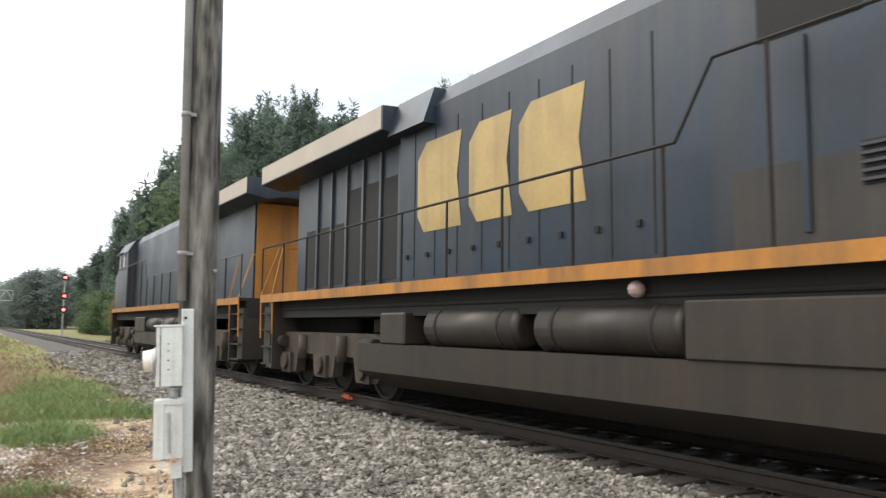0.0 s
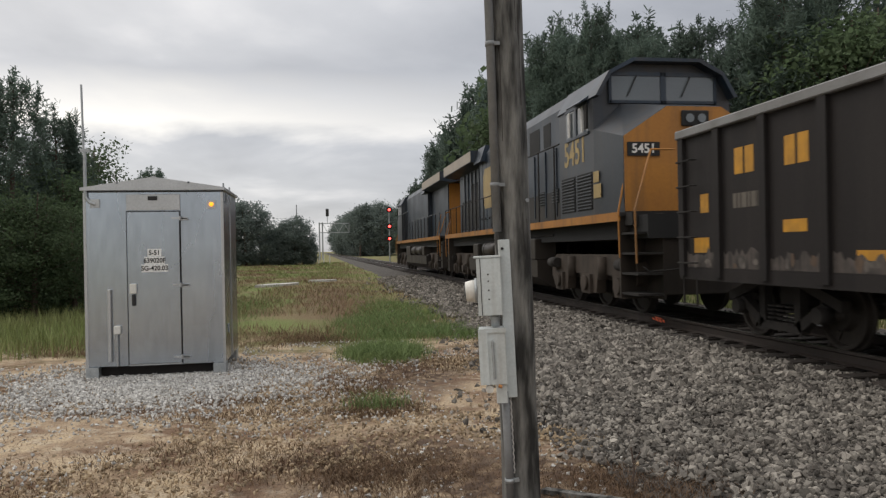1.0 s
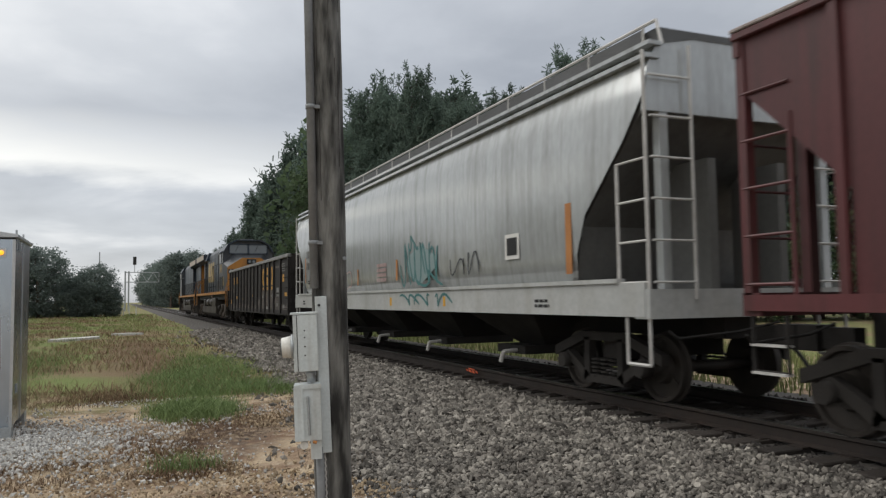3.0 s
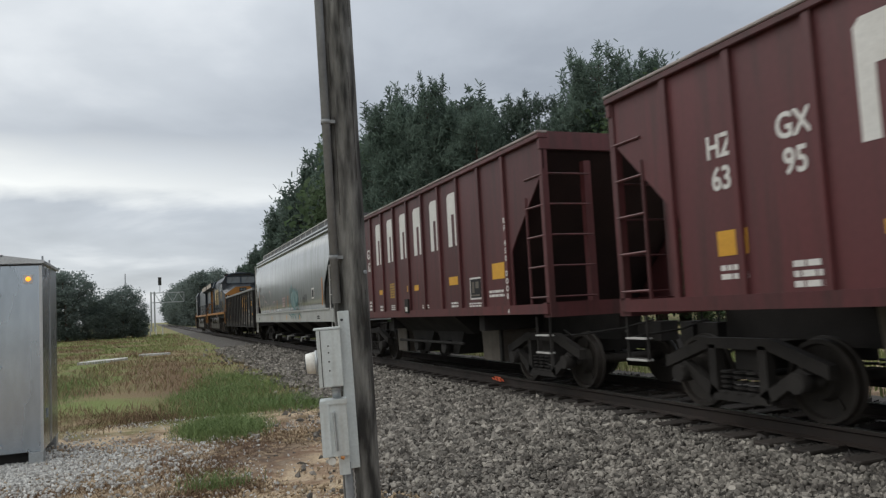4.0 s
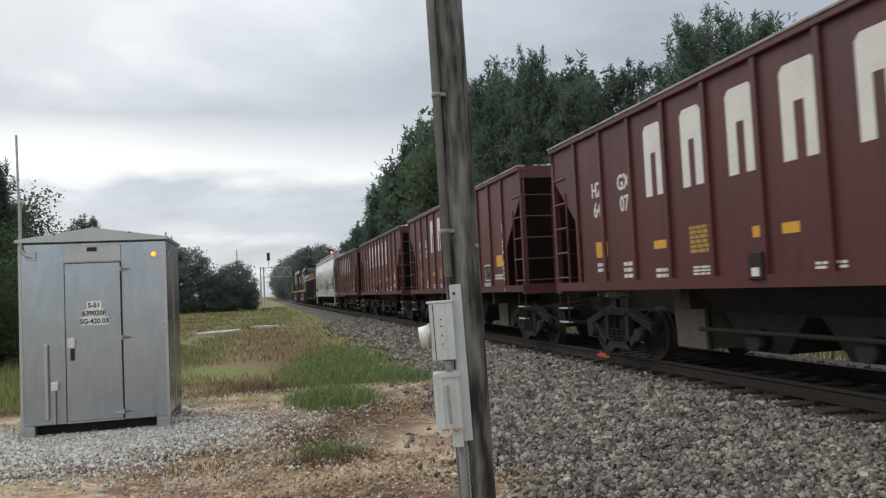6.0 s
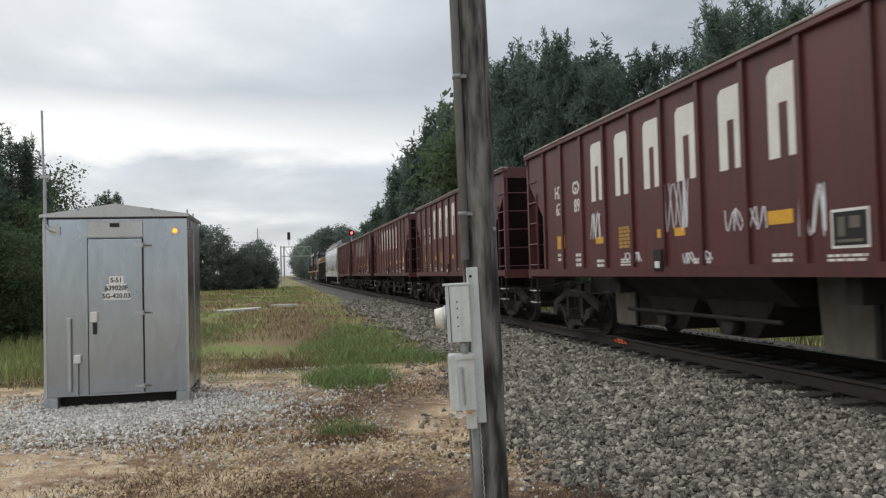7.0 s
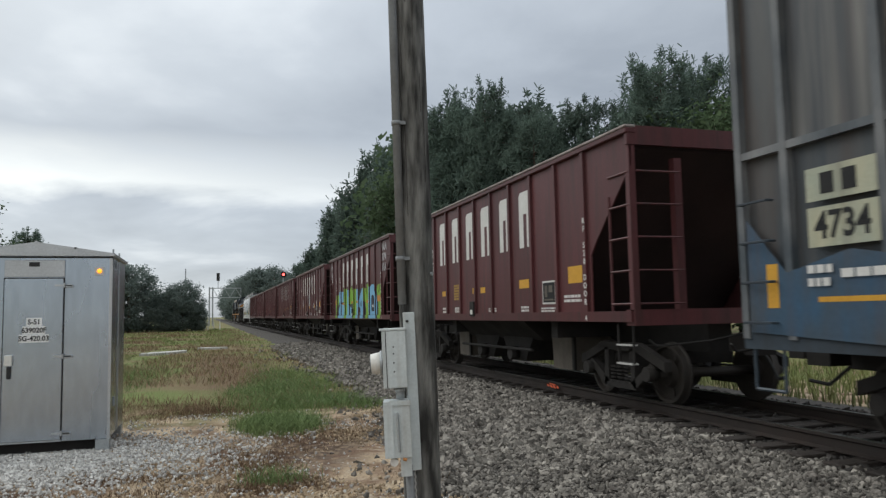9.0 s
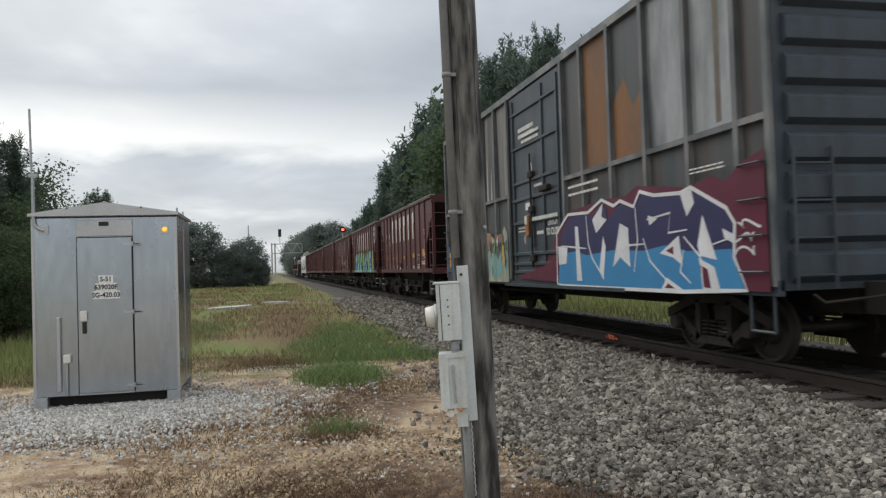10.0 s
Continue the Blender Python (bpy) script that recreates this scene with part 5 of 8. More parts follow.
def wheelset_meshes(r):
    """One mesh with the axle and its two flanged wheels, turned about x; spokes of dirt make the turning visible."""
    if r in WHEEL_MESH:
        return WHEEL_MESH[r]
    body, tread = Shape(), Shape()
    seg = 28
    for s in (-1, 1):
        prof = [(0.66, 0.06), (0.66, r * 0.45), (0.70, r * 0.5), (0.69, r * 0.86), (0.685, r + 0.025), (0.715, r + 0.022), (0.725, r), (0.81, r - 0.006), (0.812, r * 0.88), (0.76, r * 0.84), (0.75, r * 0.48), (0.83, r * 0.4), (0.83, 0.06)]
        rings = [[(s * px, pr * math.cos(2 * math.pi * k / seg), pr * math.sin(2 * math.pi * k / seg)) for k in range(seg)] for px, pr in prof]
        body.loft(rings)
        for k in range(3):
            a = 2 * math.pi * k / 3
            m = pose(0, 0, 0, math.degrees(a), 0, 0)
            q = [m @ Vector((s * 0.765, yy, zz)) for yy, zz in ((-0.03, r * 0.52), (0.03, r * 0.52), (0.02, r * 0.78), (-0.02, r * 0.78))]
            q2 = [p + Vector((s * 0.02, 0, 0)) for p in q]
            body.loft([[p.to_tuple() for p in q], [p.to_tuple() for p in q2]])
        rim = [[(s * px, pr * math.cos(2 * math.pi * k / seg), pr * math.sin(2 * math.pi * k / seg)) for k in range(seg)] for px, pr in ((0.735, r + 0.0015), (0.80, r - 0.003))]
        tread.loft(rim, cap=False)
    body.tube((-1.02, 0, 0), (1.02, 0, 0), 0.075, 10)
    WHEEL_MESH[r] = (body.mesh("wheelset", M_WHEEL), tread.mesh("tread", M_TREAD))
    return WHEEL_MESH[r]


def add_wheelset(truck, y, r):
    body, tread = wheelset_meshes(r)
    w = part("wheelset", body, M_WHEEL, truck, "steel wheels on an axle", pose(0, y, r))
    return w


def freight_truck(car, d):
    """A two-axle truck at d, with cast side frames, springs and brake beam."""
    r = 0.43
    s = Shape()
    for side in (-1, 1):
        xa, xb = side * 0.94, side * 1.06
        for p in ([(-1.22, 0.48), (-1.22, 0.62), (-0.5, 0.86), (0.5, 0.86), (1.22, 0.62), (1.22, 0.48), (0.45, 0.74), (-0.45, 0.74)],
                  [(-0.44, 0.24), (-0.44, 0.78), (-0.32, 0.78), (-0.32, 0.24)], [(0.32, 0.24), (0.32, 0.78), (0.44, 0.78), (0.44, 0.24)],
                  [(-0.46, 0.16), (-0.46, 0.27), (0.46, 0.27), (0.46, 0.16)], [(-0.98, 0.52), (-0.86, 0.58), (-0.34, 0.28), (-0.42, 0.17)], [(0.98, 0.52), (0.86, 0.58), (0.34, 0.28), (0.42, 0.17)]):
            s.prism([(d + q, z) for q, z in p], "x", xa, xb)
        for w in (-0.89, 0.89):
            s.tube((side * 0.98, d + w, r), (side * 1.16, d + w, r), 0.105, 12)
        for k in (-0.2, 0.0, 0.2):
            for z in range(5):
                s.tube((side * 1.0, d + k, 0.25 + z * 0.055), (side * 1.0, d + k, 0.275 + z * 0.055), 0.082, 8)
    s.box(-0.92, 0.92, d - 0.17, d + 0.17, 0.5, 0.8)
    for k in (-0.45, 0.45):
        s.tube((-0.85, d + k, 0.38), (0.85, d + k, 0.38), 0.045)
    t = part("truck", s, M_TRUCK, car, "dusty cast steel truck")
    for w in (-0.89, 0.89):
        add_wheelset(t, d + w, r)
    return t


def coupler(car, d, sign):
    """Knuckle coupler, hose and uncoupling lever at one end; sign: +1 leading end, -1 trailing end."""
    s = Shape().box(-0.09, 0.09, d, d + sign * 0.45, 0.75, 0.98).box(-0.16, 0.14, d + sign * 0.40, d + sign * 0.66, 0.72, 1.0)
    c = part("coupler", s, M_UNDER, car)
    part("uncoupling_lever", Shape().path([(-1.45, d + sign * 0.10, 0.95), (-1.35, d + sign * 0.14, 0.86), (-0.5, d + sign * 0.2, 0.92), (0.0, d + sign * 0.3, 1.02)], 0.016), M_UNDER, c, "thin uncoupling rod")
    part("air_hose", Shape().path([(0.35, d, 0.85), (0.38, d + sign * 0.25, 0.6), (0.3, d + sign * 0.5, 0.38), (0.2, d + sign * 0.72, 0.42)], 0.025), M_BLACK, c)


# ------------------------------------------------ ballast hopper cars
RIBS = [-1.14 - 1.012 * k for k in range(11)]
LEN_H = 12.62


def ballast_hopper():
    car = thing("ballast_hopper_car", start_at(0), "maroon open hopper wagon loaded with grey ballast stone", "freight wagon", "maroon hopper wagons")
    L = LEN_H
    side_poly = [(-0.02, 3.84), (-L + 0.02, 3.84), (-L + 0.02, 3.36), (-L + 1.02, 2.42), (-L + 1.22, 2.2), (-L + 1.22, 1.25), (-1.22, 1.25), (-1.22, 2.2), (-1.02, 2.42), (-0.02, 3.36)]
    for s in (-1, 1):
        sheet = part("side_sheet", Shape().prism(side_poly, "x", s * 1.535, s * 1.56), M_MAROON, car, "maroon riveted steel side")
        part("side_sill", Shape().box(s * 1.50, s * 1.61, -L + 0.05, -0.05, 1.19, 1.34), M_MAROON, car)
        part("top_chord", Shape().box(s * 1.46, s * 1.625, -L, 0, 3.82, 3.9).bevel(0.012, 1), M_MAROON, car)
        part("worn_rim", Shape().box(s * 1.46, s * 1.635, -L, 0, 3.9, 3.94).bevel(0.01, 1), M_MAROON_TOP, car, "pale top edge")
        rib = Shape().prism([(0.045, 1.3), (0.045, 3.84), (-0.045, 3.84), (-0.045, 1.3)], "x", s * 1.557, s * 1.605).mesh("rib", M_MAROON)
        for y in RIBS:
            part("rib", rib, M_MAROON, car, at=pose(0, y, 0))
    # sloping ends, end frames and ladders
    for e, sg in ((0.0, 1), (-L, -1)):
        def f(a):
            return e - sg * a
        slope = [(f(0.12), 3.9), (f(0.12), 3.62), (f(2.3), 1.2), (f(2.5), 1.2), (f(0.3), 3.66), (f(0.2), 3.9)]
        part("slope_sheet", Shape().prism(slope, "x", -1.50, 1.50), M_SHADED_END, car, "sloping end plate, darkened for grime and shade")
        part("end_plate", Shape().box(-1.6, 1.6, f(0.01), f(0.08), 3.66, 3.93), M_MAROON, car)
        part("end_sill", Shape().box(-1.58, 1.58, f(0.0), f(0.22), 1.14, 1.36), M_MAROON, car)
        for s in (-1, 1):
            post = part("corner_post", Shape().box(s * 1.48, s * 1.58, f(0.02), f(0.12), 1.34, 3.86), M_MAROON, car)
            part("end_brace", Shape().box(s * 0.72, s * 0.84, f(0.04), f(0.16), 1.34, 3.5), M_MAROON, car)
            lad = part("ladder", Shape().tube((s * 1.56, f(0.62), 1.34), (s * 1.56, f(0.62), 3.0), 0.025, 6), M_MAROON, car, "side ladder")
            for k in range(5):
                z = 1.44 + k * 0.46
                part("rung", Shape().tube((s * 1.57, f(0.06), z), (s * 1.57, f(0.62), z), 0.017, 6), M_MAROON, lad)
                part("end_rung", Shape().tube((s * 1.5, f(-0.03), z), (s * 0.8, f(-0.03), z), 0.015, 6), M_MAROON, lad)
            part("step", Shape().path([(s * 1.56, f(0.10), 1.15), (s * 1.56, f(0.10), 0.62), (s * 1.56, f(0.5), 0.62), (s * 1.56, f(0.5), 1.15)], 0.02).path([(s * 1.56, f(0.10), 0.86), (s * 1.56, f(0.5), 0.86)], 0.018), M_UNDER, car)
            part("step_tread", Shape().box(s * 1.5, s * 1.6, f(0.10), f(0.5), 0.60, 0.625).box(s * 1.5, s * 1.6, f(0.10), f(0.5), 0.86, 0.88), M_HANDRAIL_W, car)
        coupler(car, e, sg)
    # the load, heaped along the middle
    rng = np.random.default_rng(4)
    gx, gy = np.meshgrid(np.linspace(-1.46, 1.46, 14), np.linspace(-0.35, -L + 0.35, 60), indexing="ij")
    gz = 3.74 + 0.26 * (1 - (gx / 1.46) ** 4) + 0.07 * np.sin(gy * 1.1) + 0.045 * rng.standard_normal(gx.shape)
    i, j = np.meshgrid(np.arange(13), np.arange(59), indexing="ij")
    a = (i * 60 + j).ravel()
    part("stone_load", numpy_mesh("stone_load", np.stack([gx, gy, gz], -1).reshape(-1, 3), np.stack([a, a + 1, a + 61, a + 60], -1), M_STONELOAD), None, car, "heaped grey stone")
    # underframe, chutes and doors
    part("centre_sill", Shape().box(-0.2, 0.2, -L + 0.3, -0.3, 0.72, 1.2), M_UNDER, car)
    part("hopper_bottom", Shape().prism([(-1.45, 1.25), (1.45, 1.25), (0.95, 0.80), (-0.95, 0.80)], "y", -8.3, -4.15), M_UNDER, car)
    for c in (-3.55, -9.07):
        ch = part("chute", Shape().prism([(c + 0.5, 1.22), (c - 0.5, 1.22), (c - 0.42, 0.3), (c + 0.42, 0.3)], "x", -0.92, 0.92), M_CHUTE, car, "dusty pale discharge chute")
        part("gate_arm", Shape().box(-0.97, -0.921, c - 0.5, c - 0.42, 0.3, 1.15), M_UNDER, ch)
        part("bolster", Shape().box(-1.4, 1.4, c - 0.75, c - 0.52, 0.9, 1.24), M_UNDER, car)
    for c in (-5.3, -7.1):
        part("gate", Shape().prism([(c + 0.8, 0.85), (c - 0.8, 0.85), (c - 0.4, 0.36), (c + 0.4, 0.36)], "x", -1.0, 1.0), M_UNDER, car)
        part("gate_gear", Shape().tube((-1.18, c, 0.52), (-1.0, c, 0.52), 0.14, 12), M_UNDER, car)
    part("shaft", Shape().tube((-1.2, -8.3, 0.62), (-1.2, -4.2, 0.62), 0.03), M_UNDER, car)
    part("air_cylinder", Shape().tube((0.9, -7.6, 0.75), (0.9, -6.4, 0.75), 0.17, 12), M_UNDER, car)
    freight_truck(car, -1.37), freight_truck(car, -LEN_H + 1.37)
    # markings shared by the whole series
    rr = random.Random(2)
    X = -1.5605
    blocks = [(-3.62, -4.12), (-4.62, -5.1), (-5.64, -6.16), (-6.62, -7.18), (-7.7, -8.22), (-8.7, -9.24)]
    for a, b in blocks:
        decal("owner_mark", comb(a + 0.03, b + 0.03, 2.54, 3.58), M_LETTER, car, X, "tall white block of the owner's mark")
    for a, b, c, e in ((-1.80, -2.22, 1.74, 2.0), (-3.72, -4.16, 1.77, 1.89), (-5.97, -6.22, 1.77, 1.90), (-6.48, -6.76, 1.77, 1.89), (-8.60, -9.04, 1.79, 1.95), (-10.62, -11.1, 1.8, 2.07)):
        decal("reflector", [rect(a, b, c, e)], M_YELLOW, car, X, "yellow reflective patch")
    decal("notice", bars(-4.66, -5.16, 1.66, 2.03, 6, rr, 0.75), M_DULLY, car, X, "block of dull yellow small print")
    for a, b, c, e, k in ((-1.82, -2.2, 1.5, 1.68, 2), (-2.76, -3.2, 1.38, 1.66, 3), (-3.74, -4.15, 1.36, 1.52, 2), (-4.7, -5.2, 1.37, 1.50, 3), (-6.95, -7.4, 1.37, 1.46, 2), (-8.66, -9.0, 1.36, 1.48, 2), (-9.55, -10.1, 1.35, 1.44, 2), (-10.45, -11.05, 1.50, 1.64, 2)):
        decal("small_print", bars(a, b, c, e, k, rr), M_LETTER, car, X, "white small print")
    fr = decal("test_panel", [rect(-9.62, -10.14, 1.48, 1.88)], M_LETTER, car, X, "white framed test panel")
    decal("panel_field", [rect(-9.65, -10.11, 1.51, 1.85)], M_GRILLE, fr, X - 0.0035)
    decal("panel_marks", [rect(-9.72, -9.82, 1.60, 1.80), rect(-9.88, -10.02, 1.68, 1.8), rect(-9.7, -10.05, 1.54, 1.57)], M_CHUTE, fr, X - 0.007)
    ct = part("control_box", Shape().box(-1.64, -1.561, -6.2, -5.95, 1.28, 1.6).bevel(0.01, 1), M_UNDER, car)
    part("tag", Shape().box(-1.65, -1.641, -6.15, -6.02, 1.32, 1.42), M_WHITE, ct)
    return car


def mark_hopper(car, second, door):
    """Lettering that differs from wagon to wagon."""
    X = -1.5625
    for text, d in (("HZ\n" + second[0], -1.93), ("GX\n" + second[1], -2.89)):
        words(text, 0.34, M_LETTER, car, on_side(d, 2.70, X), 0.85)
    words("\n".join("RF " + door + " DOOR") + "\n\n4", 0.125, M_LETTER, car, on_side(-11.27, 1.99, X - 0.046), 1.0)


def blob(d, h, w, t, seed):
    r = random.Random(seed)
    n = 11
    return [(d + 0.5 * w * math.cos(2 * math.pi * k / n) * r.uniform(0.75, 1.1), h + 0.5 * t * math.sin(2 * math.pi * k / n) * r.uniform(0.75, 1.1)) for k in range(n)]


def stroke(pts, w):
    """A painted line as one ribbon of even width in (d, h)."""
    left, right = [], []
    for k, (a, b) in enumerate(pts):
        (a0, b0), (a1, b1) = pts[max(0, k - 1)], pts[min(len(pts) - 1, k + 1)]
        n = math.hypot(a1 - a0, b1 - b0) or 1
        u, v = -(b1 - b0) / n * w / 2, (a1 - a0) / n * w / 2
        taper = 0.55 if k in (0, len(pts) - 1) else 1.0
        left.append((a + u * taper, b + v * taper)), right.append((a - u * taper, b - v * taper))
    return [(left, right)]


def curve(d, h, w, t, turns, seed, n=14):
    r = random.Random(seed)
    ph, k = r.uniform(0, 6), r.uniform(0.8, 1.6)
    return [(d + w * (q / n - 0.5) + 0.18 * w * math.sin(k * 6 * q / n + ph), h + 0.5 * t * math.sin(turns * 2 * math.pi * q / n + ph)) for q in range(n + 1)]


HOPPERS = [(("63", "62"), "450"), (("63", "95"), "460"), (("63", "29"), "6E0"), (("64", "07"), "570"), (("63", "89"), "870"), (("63", "36"), "240"), (("63", "99"), "520")]


def build_hoppers():
    first = ballast_hopper()
    cars = [first] + [copy_thing(first, start_at(0)) for _ in HOPPERS[1:]]
    for k, (car, (number, door)) in enumerate(zip(cars, HOPPERS)):
        mark_hopper(car, number, door)
        MOVERS.append((car, -45.31 - 14.37 * k, 0))
    # two wagons are heaped higher than the rest
    for car in cars[1:3]:
        for ob in car.children:
            if ob.name.startswith("stone_load"):
                ob.location.z += 0.09
    # the wagon with the broad coloured graffiti
    car = cars[5]
    tagged(car, "maroon open hopper wagon with green and blue graffiti")
    X = -1.5625
    layers = []      # (material, polygon), the later on top of the earlier

    def spray(name, material, poly, depth, label=""):
        poly = [(d, max(h, 1.345)) for d, h in poly]
        layers.append((material, poly))
        return decal(name, [poly], material, piece or car, X - depth, label)
    piece = None
    piece = spray("graffiti", M_LIME, [(-1.65, 2.01), (-2.1, 2.25), (-2.57, 2.23), (-2.57, 2.01), (-2.76, 1.88), (-2.17, 1.64), (-2.21, 1.2), (-1.86, 1.2), (-1.71, 1.65)], 0, "lime green, sky blue and black graffiti")
    for p in ([(-3.85, 2.48), (-4.1, 2.44), (-4.57, 2.46), (-4.56, 1.2), (-4.03, 1.2), (-4.04, 1.78), (-3.75, 1.91)],
              [(-5.24, 2.38), (-5.5, 2.44), (-5.65, 2.52), (-5.85, 2.36), (-6.15, 2.42), (-6.18, 1.5), (-5.64, 1.6), (-5.1, 1.6)],
              [(-6.12, 2.40), (-6.6, 2.37), (-6.66, 1.2), (-6.08, 1.2)],
              [(-8.05, 2.36), (-8.48, 2.34), (-8.55, 2.14), (-8.66, 2.45), (-8.85, 2.5), (-9.1, 2.34), (-8.98, 1.2), (-8.5, 1.2), (-8.42, 1.72), (-8.1, 1.77)],
              [(-10.42, 2.2), (-10.55, 2.36), (-10.76, 2.4), (-11.08, 2.36), (-11.09, 1.65), (-11.05, 1.2), (-10.62, 1.2), (-10.71, 1.59), (-10.57, 1.8)]):
        spray("graffiti_ground", M_LIME, p, 0.0005, "lime green patch")
    for p in ([(-2.13, 1.64), (-2.7, 1.98), (-2.95, 1.75), (-2.5, 1.51), (-2.62, 1.2), (-2.25, 1.2)],
              [(-5.0, 1.78), (-6.06, 1.81), (-6.06, 1.64), (-5.86, 1.56), (-5.96, 1.36), (-5.0, 1.5)],
              [(-7.05, 2.36), (-7.66, 2.36), (-7.47, 1.93), (-7.1, 1.74)],
              [(-8.05, 1.8), (-8.33, 1.86), (-8.56, 1.55), (-8.54, 1.2), (-8.05, 1.2)],
              [(-10.0, 2.40), (-10.43, 2.22), (-10.66, 1.76), (-10.66, 1.2), (-10.38, 1.2), (-10.45, 1.7), (-10.28, 2.03)],
              [(-8.96, 1.95), (-9.1, 2.28), (-9.3, 2.34), (-9.1, 1.9), (-9.08, 1.54), (-9.19, 1.2), (-9.05, 1.2), (-8.92, 1.54)]):
        spray("graffiti_shadow", M_DARKLINE, p, 0.003)
    for p in ([(-2.67, 2.37), (-3.72, 2.35), (-3.74, 1.91), (-2.98, 1.89), (-3.45, 1.8), (-4.04, 1.79), (-4.03, 1.2), (-2.6, 1.2), (-2.41, 1.51), (-2.78, 1.76), (-2.6, 1.98)],
              [(-4.62, 2.40), (-5.08, 2.38), (-5.1, 1.74), (-5.84, 1.58), (-5.89, 1.2), (-4.6, 1.2)],
              [(-6.66, 2.36), (-7.12, 2.35), (-7.14, 1.2), (-6.68, 1.2)],
              [(-7.15, 1.8), (-7.47, 2.12), (-7.83, 2.36), (-8.07, 2.34), (-8.07, 1.2), (-7.5, 1.2), (-7.49, 1.63), (-7.22, 1.64)],
              [(-9.17, 2.3), (-9.54, 2.41), (-9.89, 2.43), (-10.09, 2.34), (-10.34, 2.03), (-10.47, 1.7), (-10.44, 1.38), (-10.36, 1.2), (-9.16, 1.2), (-9.05, 1.54), (-9.08, 1.95)]):
        spray("graffiti_block", M_SKYBLUE, p, 0.006, "sky blue fat letter-like block")
    for p in ([(-9.53, 1.92), (-9.6, 2.03), (-9.84, 2.06), (-10.01, 1.97), (-10.06, 1.82), (-10.03, 1.6), (-10.11, 1.46), (-9.57, 1.48), (-9.52, 1.69)],
              [(-7.52, 1.79), (-7.7, 1.90), (-7.67, 1.67), (-7.53, 1.67)]):
        spray("graffiti_core", M_DARKLINE, p, 0.009)
    for a, b, c, e in ((-5.6, -6.01, 1.82, 1.9), (-6.7, -7.01, 1.81, 1.91), (-8.64, -9.06, 1.78, 1.88), (-10.55, -11.04, 1.8, 2.01), (-1.66, -2.0, 1.82, 2.03), (-3.5, -4.04, 1.79, 1.87)):
        spray("graffiti_accent", M_ORANGE, rect(a, b, c, e), 0.011, "orange accent")
    decal("graffiti_drip", stroke([(-5.72, 2.5), (-5.78, 2.42), (-5.84, 2.28), (-5.95, 2.45)], 0.05) + stroke([(-8.72, 2.12), (-8.66, 2.25), (-8.7, 2.4), (-8.8, 2.32)], 0.05) + stroke([(-10.7, 2.1), (-10.88, 2.2), (-10.98, 2.38)], 0.05), M_MAROON, piece, X - 0.012)
    decal("white_mark", [rect(-9.68, -9.95, 1.68, 1.70), rect(-9.68, -9.95, 1.62, 1.64), rect(-9.7, -9.92, 1.645, 1.675)], M_LETTER, piece, X - 0.012)

    def inside(poly, d, h):
        hit = False
        for (a, b), (c, e) in zip(poly, poly[1:] + poly[:1]):
            if (b > h) != (e > h) and d < (c - a) * (h - b) / (e - b) + a:
                hit = not hit
        return hit
    # the paint goes over the ribs and down over the sill
    for y in RIBS:
        start, last = None, None
        for q in range(25):
            h = 1.36 + 0.05 * q
            found = [m for m, p in layers if inside(p, y, h)] if q < 24 else []
            top_one = found[-1] if found else None
            if top_one is not last:
                if last is not None:
                    part("painted_rib", Shape().box(-1.608, -1.6055, y - 0.046, y + 0.046, start, h), last, piece)
                start, last = h, top_one
    for q in range(64):
        d = -1.7 - 0.148 * q
        found = [m for m, p in layers if inside(p, d, 1.37)]
        if found:
            part("painted_sill", Shape().box(-1.6135, -1.611, d - 0.0735, d + 0.0735, 1.22, 1.338), found[-1], piece)
    decal("white_tag", [q for k in range(9) for q in stroke(curve(-0.6 - 0.17 * (k % 3), 2.95 + 0.28 * (k // 3), 0.15, 0.24, 0.8 + 0.3 * (k % 2), k, 8), 0.028)], M_SPRAYW, car, -1.5645)
    decal("white_tag", [q for k in range(12) for q in stroke(curve(-11.38 - 0.17 * (k % 4) + 0.05 * (k // 4), 3.62 - 0.34 * (k // 4), 0.14, 0.27, 0.8 + 0.35 * (k % 2), k + 9, 8), 0.03)], M_SPRAYW, car, -1.5645)
    # thin white tags on the wagon ahead of it
    for k, (d, h, w, t) in enumerate(((-3.7, 2.1, 0.5, 0.6), (-6.6, 2.2, 0.8, 0.9), (-5.1, 1.5, 0.7, 0.2), (-8.1, 1.9, 0.9, 0.35), (-9.3, 1.9, 0.6, 0.7), (-7.0, 1.45, 1.0, 0.2))):
        decal("white_tag", [q for m in range(2) for q in stroke(curve(d - 0.1 * m, h, w * 0.75, t * 0.8, 3.0 + m, k * 3 + m, 20), 0.022)], M_SPRAYW, cars[4], -1.5645, "thin white spray tag")
    tagged(cars[4], "maroon open hopper wagon with thin white spray tags")


build_hoppers()


